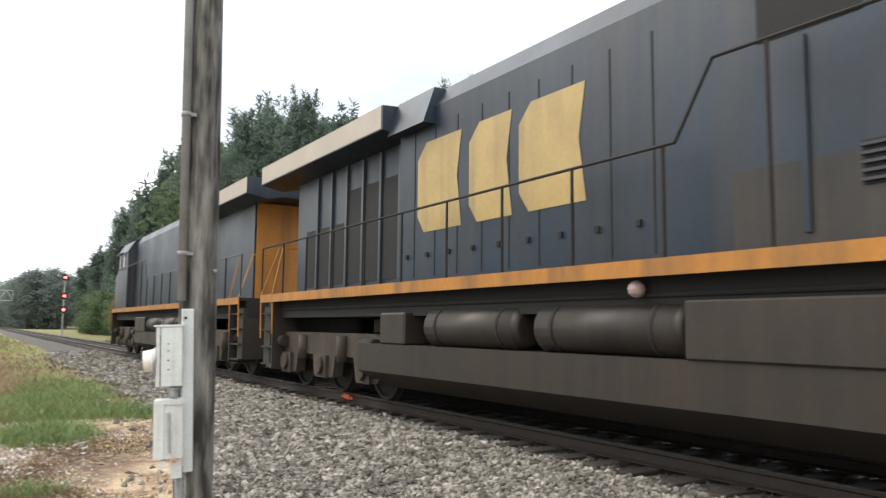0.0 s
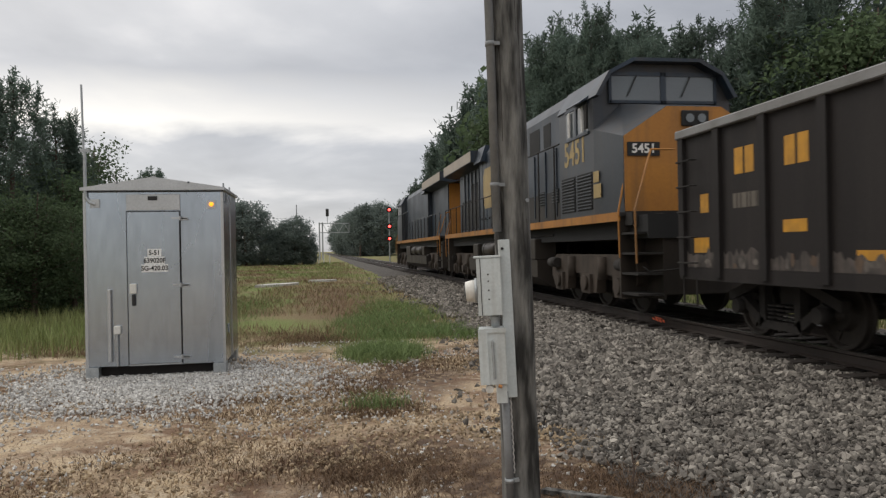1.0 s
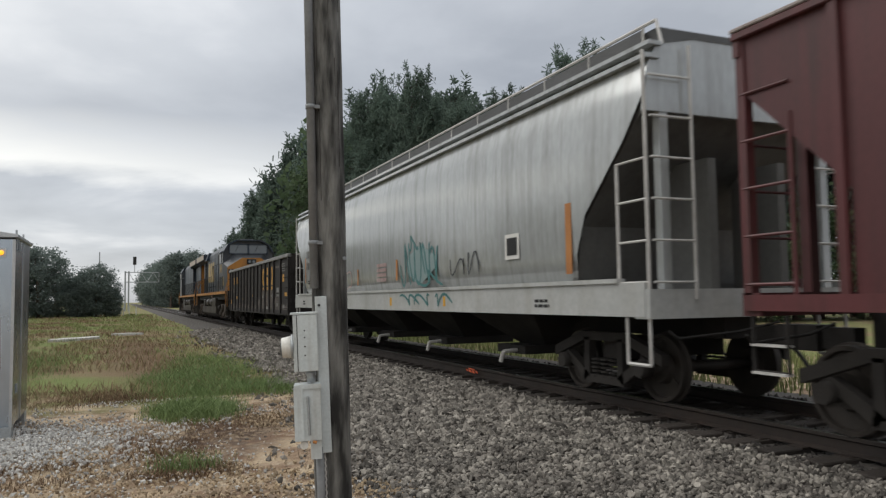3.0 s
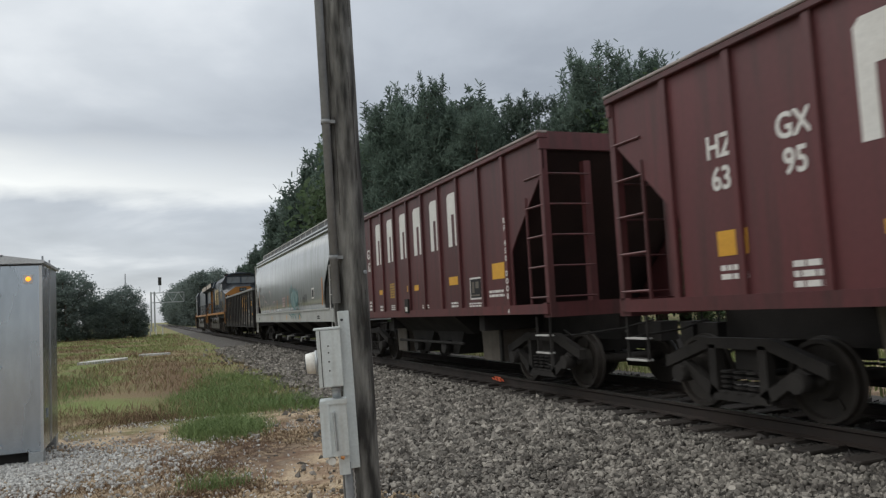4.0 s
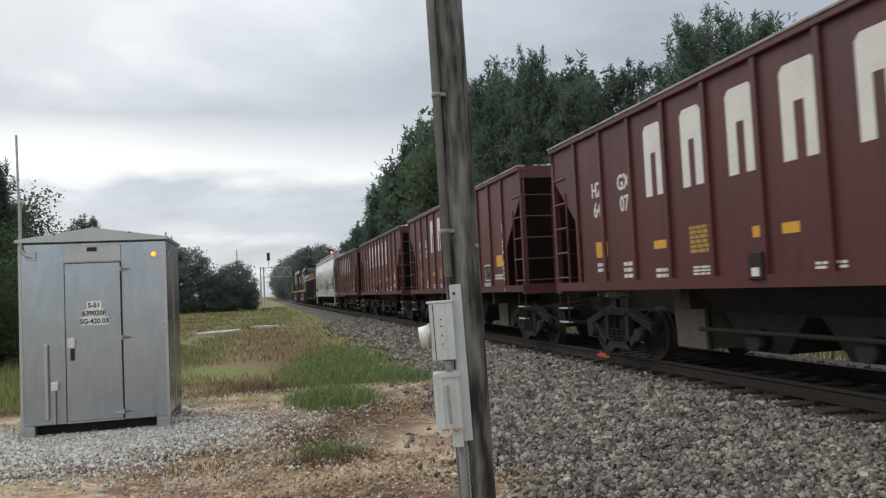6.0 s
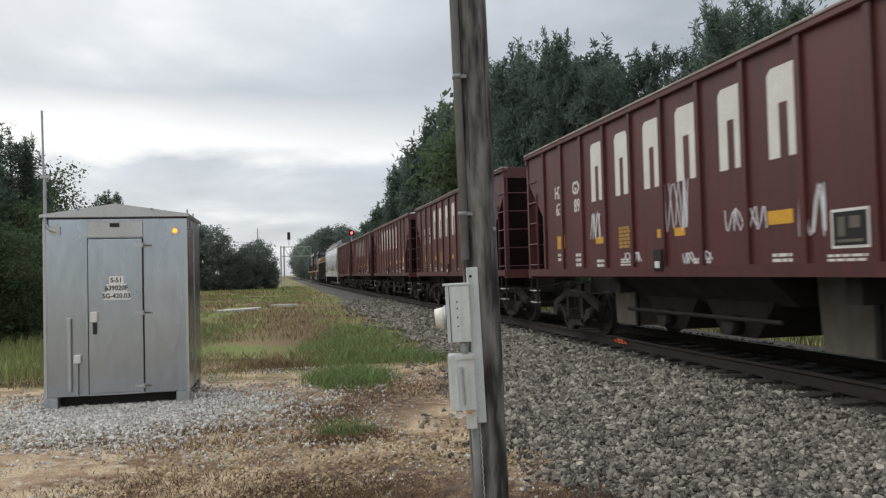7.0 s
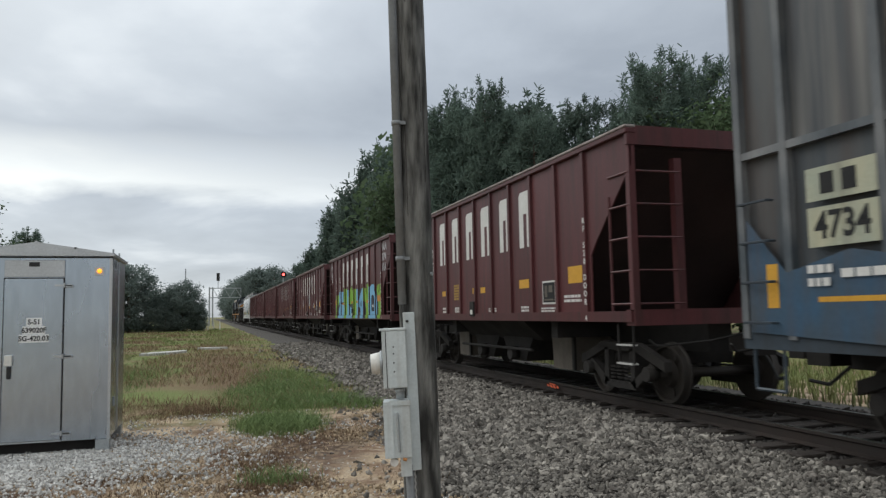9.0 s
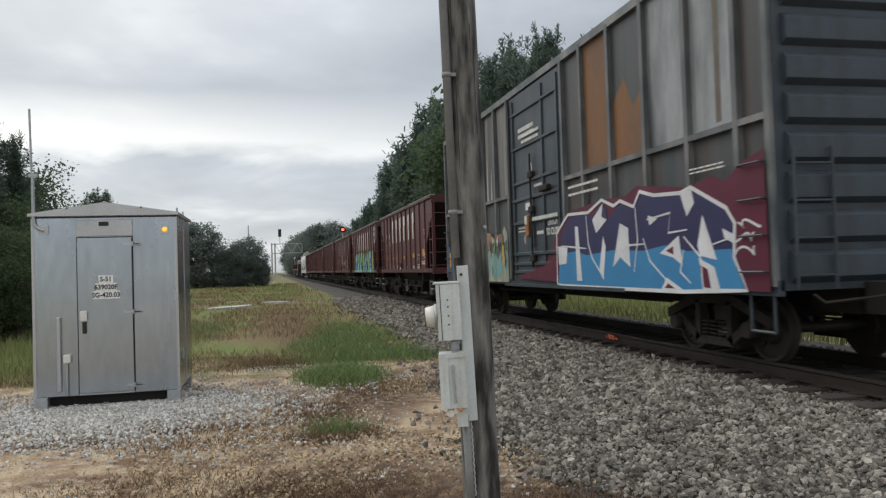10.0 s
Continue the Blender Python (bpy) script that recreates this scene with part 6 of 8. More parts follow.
# ------------------------------------------------ covered hopper
def covered_hopper():
    car = thing("covered_hopper_car", start_at(0), "pale grey covered hopper wagon with teal graffiti", "freight wagon")
    L = 19.2
    # cross section of the tank: bulged sides rounding in to the roof
    sec = [(1.50, 1.5), (1.58, 1.9), (1.60, 2.4), (1.60, 3.2), (1.57, 3.7), (1.50, 4.05), (1.36, 4.3), (0.8, 4.42)]
    ring = sec + [(-x, z) for x, z in reversed(sec)]

    def inset(z):
        """How far the sloping end has come in at that height."""
        return float(np.interp(z, [1.5, 2.27, 3.05, 3.55, 4.6], [1.62, 1.42, 0.6, 0.08, 0.05]))
    rings = []
    ts = np.linspace(0, 1, 30)
    for t in ts:
        rings.append([(x, -inset(z) - (L - 2 * inset(z)) * t, z) for x, z in ring])
    body = Shape().loft(rings, cap=False)
    for fc in body.bm.faces:
        fc.smooth = len(fc.verts) == 4
    tank = part("tank", body, M_HOPPER, car, "streaked pale grey tank with rounded sides")
    for s in (-1, 1):
        part("roof_edge", Shape().box(s * 1.34, s * 1.56, -L + 0.03, -0.03, 4.12, 4.17).box(s * 1.30, s * 1.50, -L + 0.03, -0.03, 4.28, 4.33), M_HOPPER, car)
        part("side_sill", Shape().box(s * 1.52, s * 1.61, -L + 0.1, -0.1, 1.10, 1.50), M_HOPPER_SILL, car, "whitish side sill")
        part("sill_lip", Shape().box(s * 1.50, s * 1.64, -L + 0.6, -0.6, 1.50, 1.555), M_HOPPER_SILL, car)
        rail = part("roof_rail", Shape().path([(s * 1.18, -0.1, 4.1), (s * 1.12, -0.35, 4.72), (s * 1.12, -L + 0.35, 4.72), (s * 1.18, -L + 0.1, 4.1)], 0.022, 6), M_HANDRAIL_W, car, "rail along the roof")
        for k in range(16):
            part("rail_post", Shape().tube((s * 1.12, -0.6 - k * 1.2, 4.3), (s * 1.12, -0.6 - k * 1.2, 4.72), 0.018, 5), M_HANDRAIL_W, rail)
    for s in (-1, 1):
        part("roof_grating", Shape().box(s * 1.10, s * 1.125, -L + 0.6, -0.5, 4.38, 4.68), M_ROOFWALK, car, "dark walkway grating")
    part("roof_walk", Shape().box(-1.05, 1.05, -L + 0.4, -0.4, 4.40, 4.66), M_ROOFWALK, car, "dark roof walkway")
    for k in range(5):
        part("hatch", Shape().box(-0.3, 0.3, -3.6 * k - 3.4, -3.6 * k - 1.4, 4.6, 4.72).bevel(0.03, 1), M_ROOFWALK, car)
    for e, sg in ((0.0, 1), (-L, -1)):
        def f(a):
            return e - sg * a
        part("end_sill", Shape().box(-1.6, 1.6, f(0.02), f(0.3), 1.08, 1.42), M_HOPPER_SILL, car)
        # floor and slope plate coloured dark for grime and the bay's shade
        part("end_floor", Shape().box(-1.5, 1.5, f(0.1), f(1.7), 1.3, 1.36), M_UNDER, car)
        part("slope_sheet", Shape().prism([(f(0.12), 3.55), (f(0.64), 3.05), (f(1.46), 2.27), (f(1.66), 1.40), (f(1.74), 1.40), (f(1.6), 2.3), (f(0.8), 3.1), (f(0.25), 3.6)], "x", -1.52, 1.52), M_SLOPE, car, "sloping end plate, grimy and darkened for its shade")
        part("end_wall", Shape().prism([(-1.56, 3.5), (1.56, 3.5), (1.5, 4.05), (1.36, 4.3), (0.8, 4.42), (-0.8, 4.42), (-1.36, 4.3), (-1.5, 4.05)], "y", f(0.07), f(0.13)), M_HOPPER, car, "pale grey end wall")
        for s in (-1, 1):
            part("end_post", Shape().box(s * 1.22, s * 1.34, f(0.08), f(0.2), 1.36, 4.2), M_HOPPER, car)
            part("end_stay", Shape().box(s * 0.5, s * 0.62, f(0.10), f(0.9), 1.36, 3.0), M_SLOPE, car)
            lad = part("ladder", Shape().tube((s * 1.57, f(0.06), 1.36), (s * 1.57, f(0.06), 4.2), 0.024, 6).tube((s * 1.57, f(0.62), 1.36), (s * 1.57, f(0.62), 2.95), 0.024, 6), M_HANDRAIL_W, car, "pale end ladder")
            for k in range(6):
                z = 1.5 + k * 0.48
                if z < 3.0:
                    part("rung", Shape().tube((s * 1.57, f(0.06), z), (s * 1.57, f(0.62), z), 0.016, 6), M_HANDRAIL_W, lad)
                part("end_rung", Shape().tube((s * 1.55, f(-0.01), z), (s * 0.95, f(-0.01), z), 0.016, 6), M_HANDRAIL_W, lad)
            part("end_stile", Shape().tube((s * 0.95, f(-0.01), 1.3), (s * 0.95, f(-0.01), 4.3), 0.022, 6), M_HANDRAIL_W, lad)
            part("step", Shape().path([(s * 1.56, f(0.08), 1.1), (s * 1.56, f(0.08), 0.55), (s * 1.56, f(0.5), 0.55), (s * 1.56, f(0.5), 1.1)], 0.022), M_HANDRAIL_W, car)
        coupler(car, e, sg)
    part("centre_sill", Shape().box(-0.25, 0.25, -L + 0.3, -0.3, 0.8, 1.3), M_UNDER, car)
    for c in (-4.6, -8.0, -11.3, -14.6):
        hp = part("discharge_hopper", Shape().loft([[(-1.45, c + 1.5, 1.3), (1.45, c + 1.5, 1.3), (1.45, c - 1.5, 1.3), (-1.45, c - 1.5, 1.3)], [(-0.5, c + 0.42, 0.52), (0.5, c + 0.42, 0.52), (0.5, c - 0.42, 0.52), (-0.5, c - 0.42, 0.52)]]), M_UNDER, car, "dark discharge funnel")
        part("outlet_gate", Shape().box(-0.95, 0.6, c - 0.5, c + 0.5, 0.40, 0.54), M_UNDER, hp)
        part("gate_handle", Shape().path([(-1.0, c - 0.3, 0.47), (-1.25, c - 0.3, 0.45), (-1.28, c - 0.25, 0.28)], 0.035), M_HANDRAIL_W, hp, "pale gate handle")
    freight_truck(car, -1.75), freight_truck(car, -L + 1.75)
    X = -1.603
    r = random.Random(12)
    for k, (d, h, w, t) in enumerate(((-11.15, 2.05, 0.5, 0.9), (-11.6, 2.1, 0.45, 0.8), (-12.0, 2.05, 0.5, 0.85), (-12.4, 2.05, 0.45, 0.8), (-12.8, 2.0, 0.5, 0.7), (-11.6, 2.5, 0.5, 0.3), (-12.5, 1.75, 1.0, 0.3))):
        decal("teal_graffiti", stroke(curve(d, h, w, t, 1.2, k), 0.055), M_TEAL, car, X - 0.0002 * k, "teal sprayed scrawl")
    decal("teal_fill", [blob(-12.0, 2.05, 1.7, 0.75, 3)], M_TEALHAZE, car, -1.6005, "thin sea-green spray haze")
    decal("teal_graffiti", [q for k, d in enumerate((-11.4, -12.2, -13.1)) for q in stroke(curve(d, 1.32, 0.9, 0.22, 1.5, k + 20), 0.05)], M_TEAL, car, -1.614)
    for k, (d, h, a, b, s, e) in enumerate(((-3.2, 2.1, 0.34, 0.36, 0, 6.0), (-3.95, 2.35, 0.42, 0.5, -0.6, 3.6), (-3.9, 1.85, 0.5, 0.3, 0.8, 4.4), (-4.7, 2.25, 0.36, 0.34, 0, 5.4), (-5.4, 2.1, 0.4, 0.46, 1.2, 6.6), (-6.1, 2.0, 0.34, 0.3, -1.0, 4.0), (-6.7, 1.85, 0.36, 0.24, 0, 5.0))):
        pts = [(d + a * math.cos(s + (e - s) * q / 16), h + b * math.sin(s + (e - s) * q / 16) + 0.05 * math.sin(q)) for q in range(17)]
        decal("faded_tag", stroke(pts, 0.035), M_SLOPE if k % 2 else M_REDTAG, car, X - 0.0002 * k, "thin faded spray loop")
    decal("stencilled_mark", bars(-9.2, -9.9, 1.75, 2.2, 4, r, 0.7), M_REDTAG, car, X)
    decal("dark_tag", [q for k, (d, h, w, t) in enumerate(((-13.9, 1.9, 0.7, 0.3), (-14.5, 1.95, 0.5, 0.4))) for q in stroke(curve(d, h, w, t, 2.0, k + 60), 0.03)], M_DARKLINE, car, X)
    decal("rust_streak", [rect(-1.62, -1.70, 1.9, 2.7), rect(-7.6, -7.68, 1.7, 2.1), rect(-10.55, -10.66, 1.75, 2.2), rect(-17.45, -17.6, 1.65, 2.6)], M_RUSTO, car, X, "orange rust streak")
    decal("stencilled_mark", [rect(-1.78 - 0.19 * q, -1.89 - 0.19 * q, 2.68, 2.92) for q in range(4)] + [rect(-1.78 - 0.17 * q, -1.89 - 0.17 * q, 2.32, 2.55) for q in range(6)], M_SLOPE, car, X, "black stencilled writing")
    decal("stencilled_mark", bars(-2.0, -2.5, 1.85, 2.0, 2, r, 0.6), M_GRILLE, car, X)
    fr = decal("test_panel", [rect(-15.7, -16.15, 1.93, 2.32)], M_LETTER, car, X, "white framed test panel")
    decal("panel_field", [rect(-15.76, -16.09, 1.99, 2.26)], M_GRILLE, fr, X - 0.0035)
    decal("reflector", [rect(-10.15, -10.28, 1.2, 1.38), rect(-5.9, -6.02, 1.2, 1.38), rect(-13.2, -13.3, 1.2, 1.38)], M_YELLOW, car, -1.612, "yellow reflective patch")
    decal("sill_print", bars(-1.3, -1.6, 1.2, 1.36, 2, r) + bars(-16.6, -17.0, 1.2, 1.34, 2, r), M_GRILLE, car, -1.612)
    MOVERS.append((car, -24.76, 0))


covered_hopper()


# ------------------------------------------------ gondola
def gondola():
    car = thing("gondola_car", start_at(0), "sooty black open gondola wagon with yellow markings", "freight wagon")
    L = 16.65
    ribs = [-0.12, -1.15, -2.25] + [-3.4 - 1.02 * k for k in range(11)] + [-15.02, -L + 0.12]
    for s in (-1, 1):
        part("side_sheet", Shape().box(s * 1.50, s * 1.54, -L + 0.02, -0.02, 0.85, 3.0), M_GON, car, "black grimy steel side")
        part("top_chord", Shape().box(s * 1.44, s * 1.62, -L, 0, 2.93, 3.06).bevel(0.015, 1), M_GONTOP, car, "pale worn top rail")
        part("side_sill", Shape().box(s * 1.46, s * 1.56, -L, 0, 0.80, 0.98), M_GON, car)
        rib = Shape().prism([(0.075, 0.85), (0.075, 2.95), (-0.075, 2.95), (-0.075, 0.85)], "x", s * 1.537, s * 1.60).mesh("rib", M_GON)
        for y in ribs:
            part("rib", rib, M_GON, car, at=pose(0, y, 0))
    for e, sg in ((0.0, 1), (-L, -1)):
        part("end_wall", Shape().box(-1.5, 1.5, e, e - sg * 0.06, 0.85, 3.06), M_GON, car)
        for k in range(3):
            part("end_rib", Shape().box(-1.5, 1.5, e, e + sg * 0.07, 1.25 + k * 0.55, 1.4 + k * 0.55), M_GON, car)
        for k in range(5):
            part("grab_iron", Shape().path([(-1.57, e - sg * 0.1, 1.05 + 0.38 * k), (-1.66, e - sg * 0.12, 1.05 + 0.38 * k), (-1.66, e - sg * 0.55, 1.05 + 0.38 * k), (-1.57, e - sg * 0.57, 1.05 + 0.38 * k)], 0.014, 5), M_UNDER, car)
        part("step", Shape().path([(-1.55, e - sg * 0.1, 0.85), (-1.55, e - sg * 0.1, 0.42), (-1.55, e - sg * 0.5, 0.42), (-1.55, e - sg * 0.5, 0.85)], 0.02), M_UNDER, car)
        coupler(car, e, sg)
    part("floor", Shape().box(-1.47, 1.47, -L + 0.05, -0.05, 0.95, 1.05), M_GON, car)
    part("centre_sill", Shape().box(-0.25, 0.25, -L + 0.2, -0.2, 0.62, 0.96), M_UNDER, car)
    part("brake_cylinder", Shape().tube((-0.8, -8.9, 0.66), (-0.8, -7.9, 0.66), 0.16, 12).tube((-0.8, -7.6, 0.68), (-0.8, -7.2, 0.68), 0.12, 12), M_UNDER, car)
    freight_truck(car, -1.75), freight_truck(car, -L + 1.75)
    X = -1.5405
    r = random.Random(7)
    # the owner's mark as plain worn blocks over a bar, one bay each
    decal("owner_mark", slab(-10.82, -11.42, 1.98, 2.72, 0.13, 0.3), M_GONYEL, car, X, "yellow block of the owner's mark")
    decal("owner_mark", [rect(-11.85, -12.42, 2.42, 2.72, 0.04), rect(-11.85, -12.42, 1.98, 2.33, -0.04)], M_GONYEL, car, X, "yellow block of the owner's mark")
    decal("owner_mark", [[(-12.9, 2.72), (-13.48, 2.72), (-13.34, 2.36), (-13.48, 1.98), (-12.9, 1.98), (-13.04, 2.36)]], M_GONYEL, car, X, "yellow block of the owner's mark")
    for d in (-10.86, -11.88, -12.9):
        decal("yellow_mark", [[(d, 1.77), (d - 0.2, 1.80), (d - 0.55, 1.76), (d - 0.57, 1.91), (d, 1.92)]], M_GONYEL, car, X, "worn yellow bar")
    for d0, d1, h0, h1 in ((-11.9, -12.4, 1.15, 1.31), (-1.55, -1.75, 2.25, 2.6), (-1.8, -2.0, 2.25, 2.6), (-2.65, -2.85, 2.25, 2.6), (-2.9, -3.1, 2.25, 2.6), (-0.42, -0.85, 1.2, 1.42), (-0.62, -0.85, 1.78, 2.05), (-2.6, -3.05, 1.45, 1.6),
                           (-3.85, -4.3, 1.12, 1.23), (-4.9, -5.35, 1.38, 1.5), (-6.0, -6.38, 1.15, 1.28), (-8.0, -8.42, 1.52, 1.65), (-8.02, -8.44, 1.18, 1.3), (-9.92, -10.45, 1.19, 1.32), (-15.75, -16.35, 1.51, 1.64), (-15.3, -15.62, 2.06, 2.33)):
        decal("yellow_mark", [rect(d0, d1, h0, h1)], M_GONYEL, car, X, "yellow patch")
    decal("white_mark", bars(-1.5, -2.1, 1.80, 2.02, 1, r, 0.9), M_CHUTE, car, X, "faded white stencilling")
    decal("white_mark", bars(-8.02, -8.4, 1.84, 2.1, 1, r, 0.9), M_CHUTE, car, X, "faded white stencilling")
    decal("white_mark", [rect(-14.1, -14.6, 1.66, 1.85)] + bars(-14.1, -14.65, 1.5, 1.6, 1, r, 0.9), M_GONTOP, car, X - 0.006, "faded white stencil panel")
    decal("white_mark", bars(-15.25, -15.75, 2.45, 2.8, 4, r, 0.4), M_GONTOP, car, X - 0.006, "faded white stencilling")
    # weathered skin low in each bay, ragged along its upper edge, deepest under the owner's mark
    rg = random.Random(19)
    for k, (a, b) in enumerate(zip(ribs[:-1], ribs[1:])):
        top = (1.74 if k in (10, 11, 12) else 1.45 if k in (13, 9) else 1.2) + rg.uniform(-0.06, 0.06)
        a, b = a - 0.08, b + 0.08
        edge = [(b + (a - b) * q / 14, top + rg.uniform(-0.09, 0.07)) for q in range(15)]
        decal("weathered_skin", [[(a, 0.985), (b, 0.985)] + edge], M_GONWORN, car, X + 0.0002 - 0.0015, "mottled grey-brown weathered paint")
        for q in range(3 if k < 9 else 7):
            d, h = rg.uniform(a - 0.12, b + 0.12), rg.uniform(1.02, top - 0.08)
            decal("pale_patch", [blob(d, h, rg.uniform(0.05, 0.2), rg.uniform(0.05, 0.22), 20 * k + q)], rg.choice((M_SCUFF, M_SCUFF, M_RUSTSCUFF, M_GONTOP if k > 9 else M_SCUFF)), car, X - 0.003 - 0.0002 * q, "chalky scuff")
    decal("pale_patch", [[(-11.72, 0.99), (-12.4, 0.99), (-12.44, 1.1), (-12.2, 1.06), (-11.95, 1.13), (-11.75, 1.08)]], M_GONTOP, car, X - 0.005, "whitish scraped patch")
    decal("pale_patch", [[(-5.95, 1.3), (-6.3, 1.3), (-6.2, 1.55), (-6.08, 1.8), (-6.02, 2.1), (-5.95, 2.1)]], M_RUSTSCUFF, car, X - 0.002, "tan smear")
    for d in (-13.95, -14.3, -15.2):
        decal("pale_patch", [blob(d - 0.1, 2.66, 0.4, 0.1, int(-d * 10))], M_SCUFF, car, X - 0.002, "chalky scuff")
    for y in (-8.5, -12.58, -6.46, -10.54):
        part("pale_patch", Shape().box(-1.603, -1.6, y - 0.03, y + 0.03, 2.45, 2.8), M_SCUFF, car, "rubbed paint on a rib")
    MOVERS.append((car, -6.85, 0))


gondola()


# ------------------------------------------------ boxcar
def boxcar():
    car = thing("boxcar", start_at(0), "tall slate-grey boxcar with blue and maroon graffiti", "freight wagon")
    L, top, bot = 16.16, 5.42, 0.98
    X = -1.52
    part("body", Shape().box(-1.52, 1.52, -L + 0.04, -0.04, bot, top - 0.06), M_BOXSTEEL, car)
    part("roof", Shape().prism([(-1.58, top - 0.06), (1.58, top - 0.06), (1.5, top), (0, top + 0.16), (-1.5, top)], "y", -L, 0), M_GALV, car)
    for s in (-1, 1):
        part("top_rail", Shape().box(s * 1.52, s * 1.60, -L, 0, top - 0.16, top - 0.02), M_BOXPOST, car)
        part("side_sill", Shape().box(s * 1.50, s * 1.58, -L, 0, bot - 0.06, bot + 0.12), M_BOXCAR, car)
        for y0, y1 in ((-6.5, -0.05), (-L + 0.05, -10.0)):
            part("waist_rail", Shape().box(s * 1.52, s * 1.60, y0, y1, 2.95, 3.03), M_BOXPOST, car)
        post = Shape().box(s * 1.518, s * 1.605, -0.05, 0.05, bot + 0.05, top - 0.1).mesh("side_post", M_BOXPOST)
        for y in (-0.06, -0.73, -1.89, -3.13, -4.37, -5.48, -6.55, -9.98, -10.9, -12.05, -13.22, -14.4, -15.5, -16.1):
            part("side_post", post, M_BOXPOST, car, at=pose(0, y, 0))
    # panels of different weathering between the posts
    for a, b, m in ((-0.8, -1.84, M_BOXSTREAK), (-1.94, -3.08, M_BOXSTREAK), (-3.18, -4.32, M_BOXSTREAK), (-4.42, -5.43, M_BOXSTREAK), (-5.53, -6.5, M_BOXSTREAK), (-10.95, -12.0, M_BOXRUST), (-12.1, -13.17, M_BOXSTEEL), (-13.27, -14.35, M_BOXPALE), (-14.45, -15.45, M_BOXPALE)):
        part("panel", Shape().box(X - 0.004, X, b, a, 3.03, top - 0.16), m, car)
    part("panel", Shape().prism([(-12.1, 3.03), (-13.17, 3.03), (-13.17, 4.1), (-12.8, 3.8), (-12.5, 4.3), (-12.1, 4.0)], "x", X - 0.008, X - 0.004), M_BOXRUST, car, "rusted lower half")
    for s in (-1, 1):
        door = part("door", Shape().box(s * 1.525, s * 1.575, -9.85, -6.65, bot + 0.1, top - 0.2), M_BOXCAR, car, "sliding steel door with horizontal bars")
        for z in (1.2, 1.38, 1.6, 2.3, 2.82, 3.2, 4.0, 4.8):
            part("door_bar", Shape().prism([(s * 1.57, z - 0.05), (s * 1.62, z - 0.025), (s * 1.62, z + 0.025), (s * 1.57, z + 0.05)], "y", -9.8, -6.7), M_BOXCAR, door)
        for y in (-6.72, -7.0, -8.9, -9.75):
            part("door_post", Shape().box(s * 1.57, s * 1.61, y - 0.04, y + 0.04, bot + 0.2, top - 0.3), M_BOXCAR, door)
        part("lock_rod", Shape().tube((s * 1.635, -6.86, 1.0), (s * 1.635, -6.86, 5.2), 0.026), M_UNDER, door, "dark lock rod")
        part("lock_rod", Shape().tube((s * 1.635, -8.22, 1.3), (s * 1.635, -8.22, 3.75), 0.022), M_UNDER, door, "dark lock rod")
        for z in (1.5, 2.55, 3.3):
            part("rod_guide", Shape().box(s * 1.575, s * 1.665, -8.34, -8.1, z - 0.07, z + 0.07).bevel(0.015, 1), M_UNDER, door)
        lv = part("latch_plate", Shape().box(s * 1.575, s * 1.60, -8.25, -7.72, 1.75, 2.78), M_BOXCAR, door)
        part("latch_handle", Shape().box(s * 1.60, s * 1.66, -8.02, -7.86, 1.98, 2.45).bevel(0.02, 1), M_RUSTO, lv, "orange latch handle")
        part("latch_tip", Shape().box(s * 1.66, s * 1.675, -8.0, -7.88, 2.24, 2.42), M_LETTER, lv, "white latch tip")
        part("roller_bracket", Shape().box(s * 1.60, s * 1.70, -9.35, -8.85, 2.86, 2.98).bevel(0.02, 1), M_UNDER, door)
        part("door_track", Shape().box(s * 1.56, s * 1.64, -12.5, -6.2, 0.88, 0.94), M_BOXCAR, car)
    # corrugated ends
    for e, sg in ((0.0, 1), (-L, -1)):
        rings = []
        part("end_frame", Shape().box(-1.55, 1.55, e - sg * 0.05, e, bot, top), M_BOXCAR, car)
        rib = Shape().prism([(0, 0.19), (sg * 0.08, 0.12), (sg * 0.08, -0.12), (0, -0.19)], "x", -1.42, 1.42).mesh("end_corrugation", M_BOXCAR)
        for k in range(10):
            part("end_corrugation", rib, M_BOXCAR, car, at=pose(0, e, 1.25 + k * 0.45))
        lad = part("end_ladder", Shape().tube((-1.42, e + sg * 0.12, 1.0), (-1.42, e + sg * 0.12, 2.6), 0.02).tube((-0.92, e + sg * 0.12, 1.0), (-0.92, e + sg * 0.12, 2.6), 0.02), M_BOXCAR, car)
        for k in range(4):
            part("rung", Shape().tube((-1.42, e + sg * 0.12, 1.15 + k * 0.42), (-0.92, e + sg * 0.12, 1.15 + k * 0.42), 0.015, 5), M_BOXCAR, lad)
            part("grab_iron", Shape().path([(-1.6, e - sg * 0.12, 1.2 + k * 0.42), (-1.68, e - sg * 0.12, 1.2 + k * 0.42), (-1.68, e - sg * 0.55, 1.2 + k * 0.42), (-1.6, e - sg * 0.55, 1.2 + k * 0.42)], 0.015, 5), M_BOXCAR, car)
        part("step", Shape().path([(-1.55, e - sg * 0.12, 0.95), (-1.55, e - sg * 0.12, 0.5), (-1.55, e - sg * 0.55, 0.5), (-1.55, e - sg * 0.55, 0.95)], 0.02), M_BOXCAR, car)
        part("draft_gear", Shape().box(-0.45, 0.45, e, e + sg * 0.35, 0.68, 1.05), M_UNDER, car)
        coupler(car, e + sg * 0.3, sg)
        freight_truck(car, e - sg * 2.15)
    part("centre_sill", Shape().box(-0.35, 0.35, -L + 0.2, -0.2, 0.66, 1.0), M_UNDER, car)
    part("brake_pipe", Shape().tube((-0.9, -L + 3.5, 0.72), (-0.9, -3.5, 0.72), 0.03), M_UNDER, car)
    r = random.Random(31)
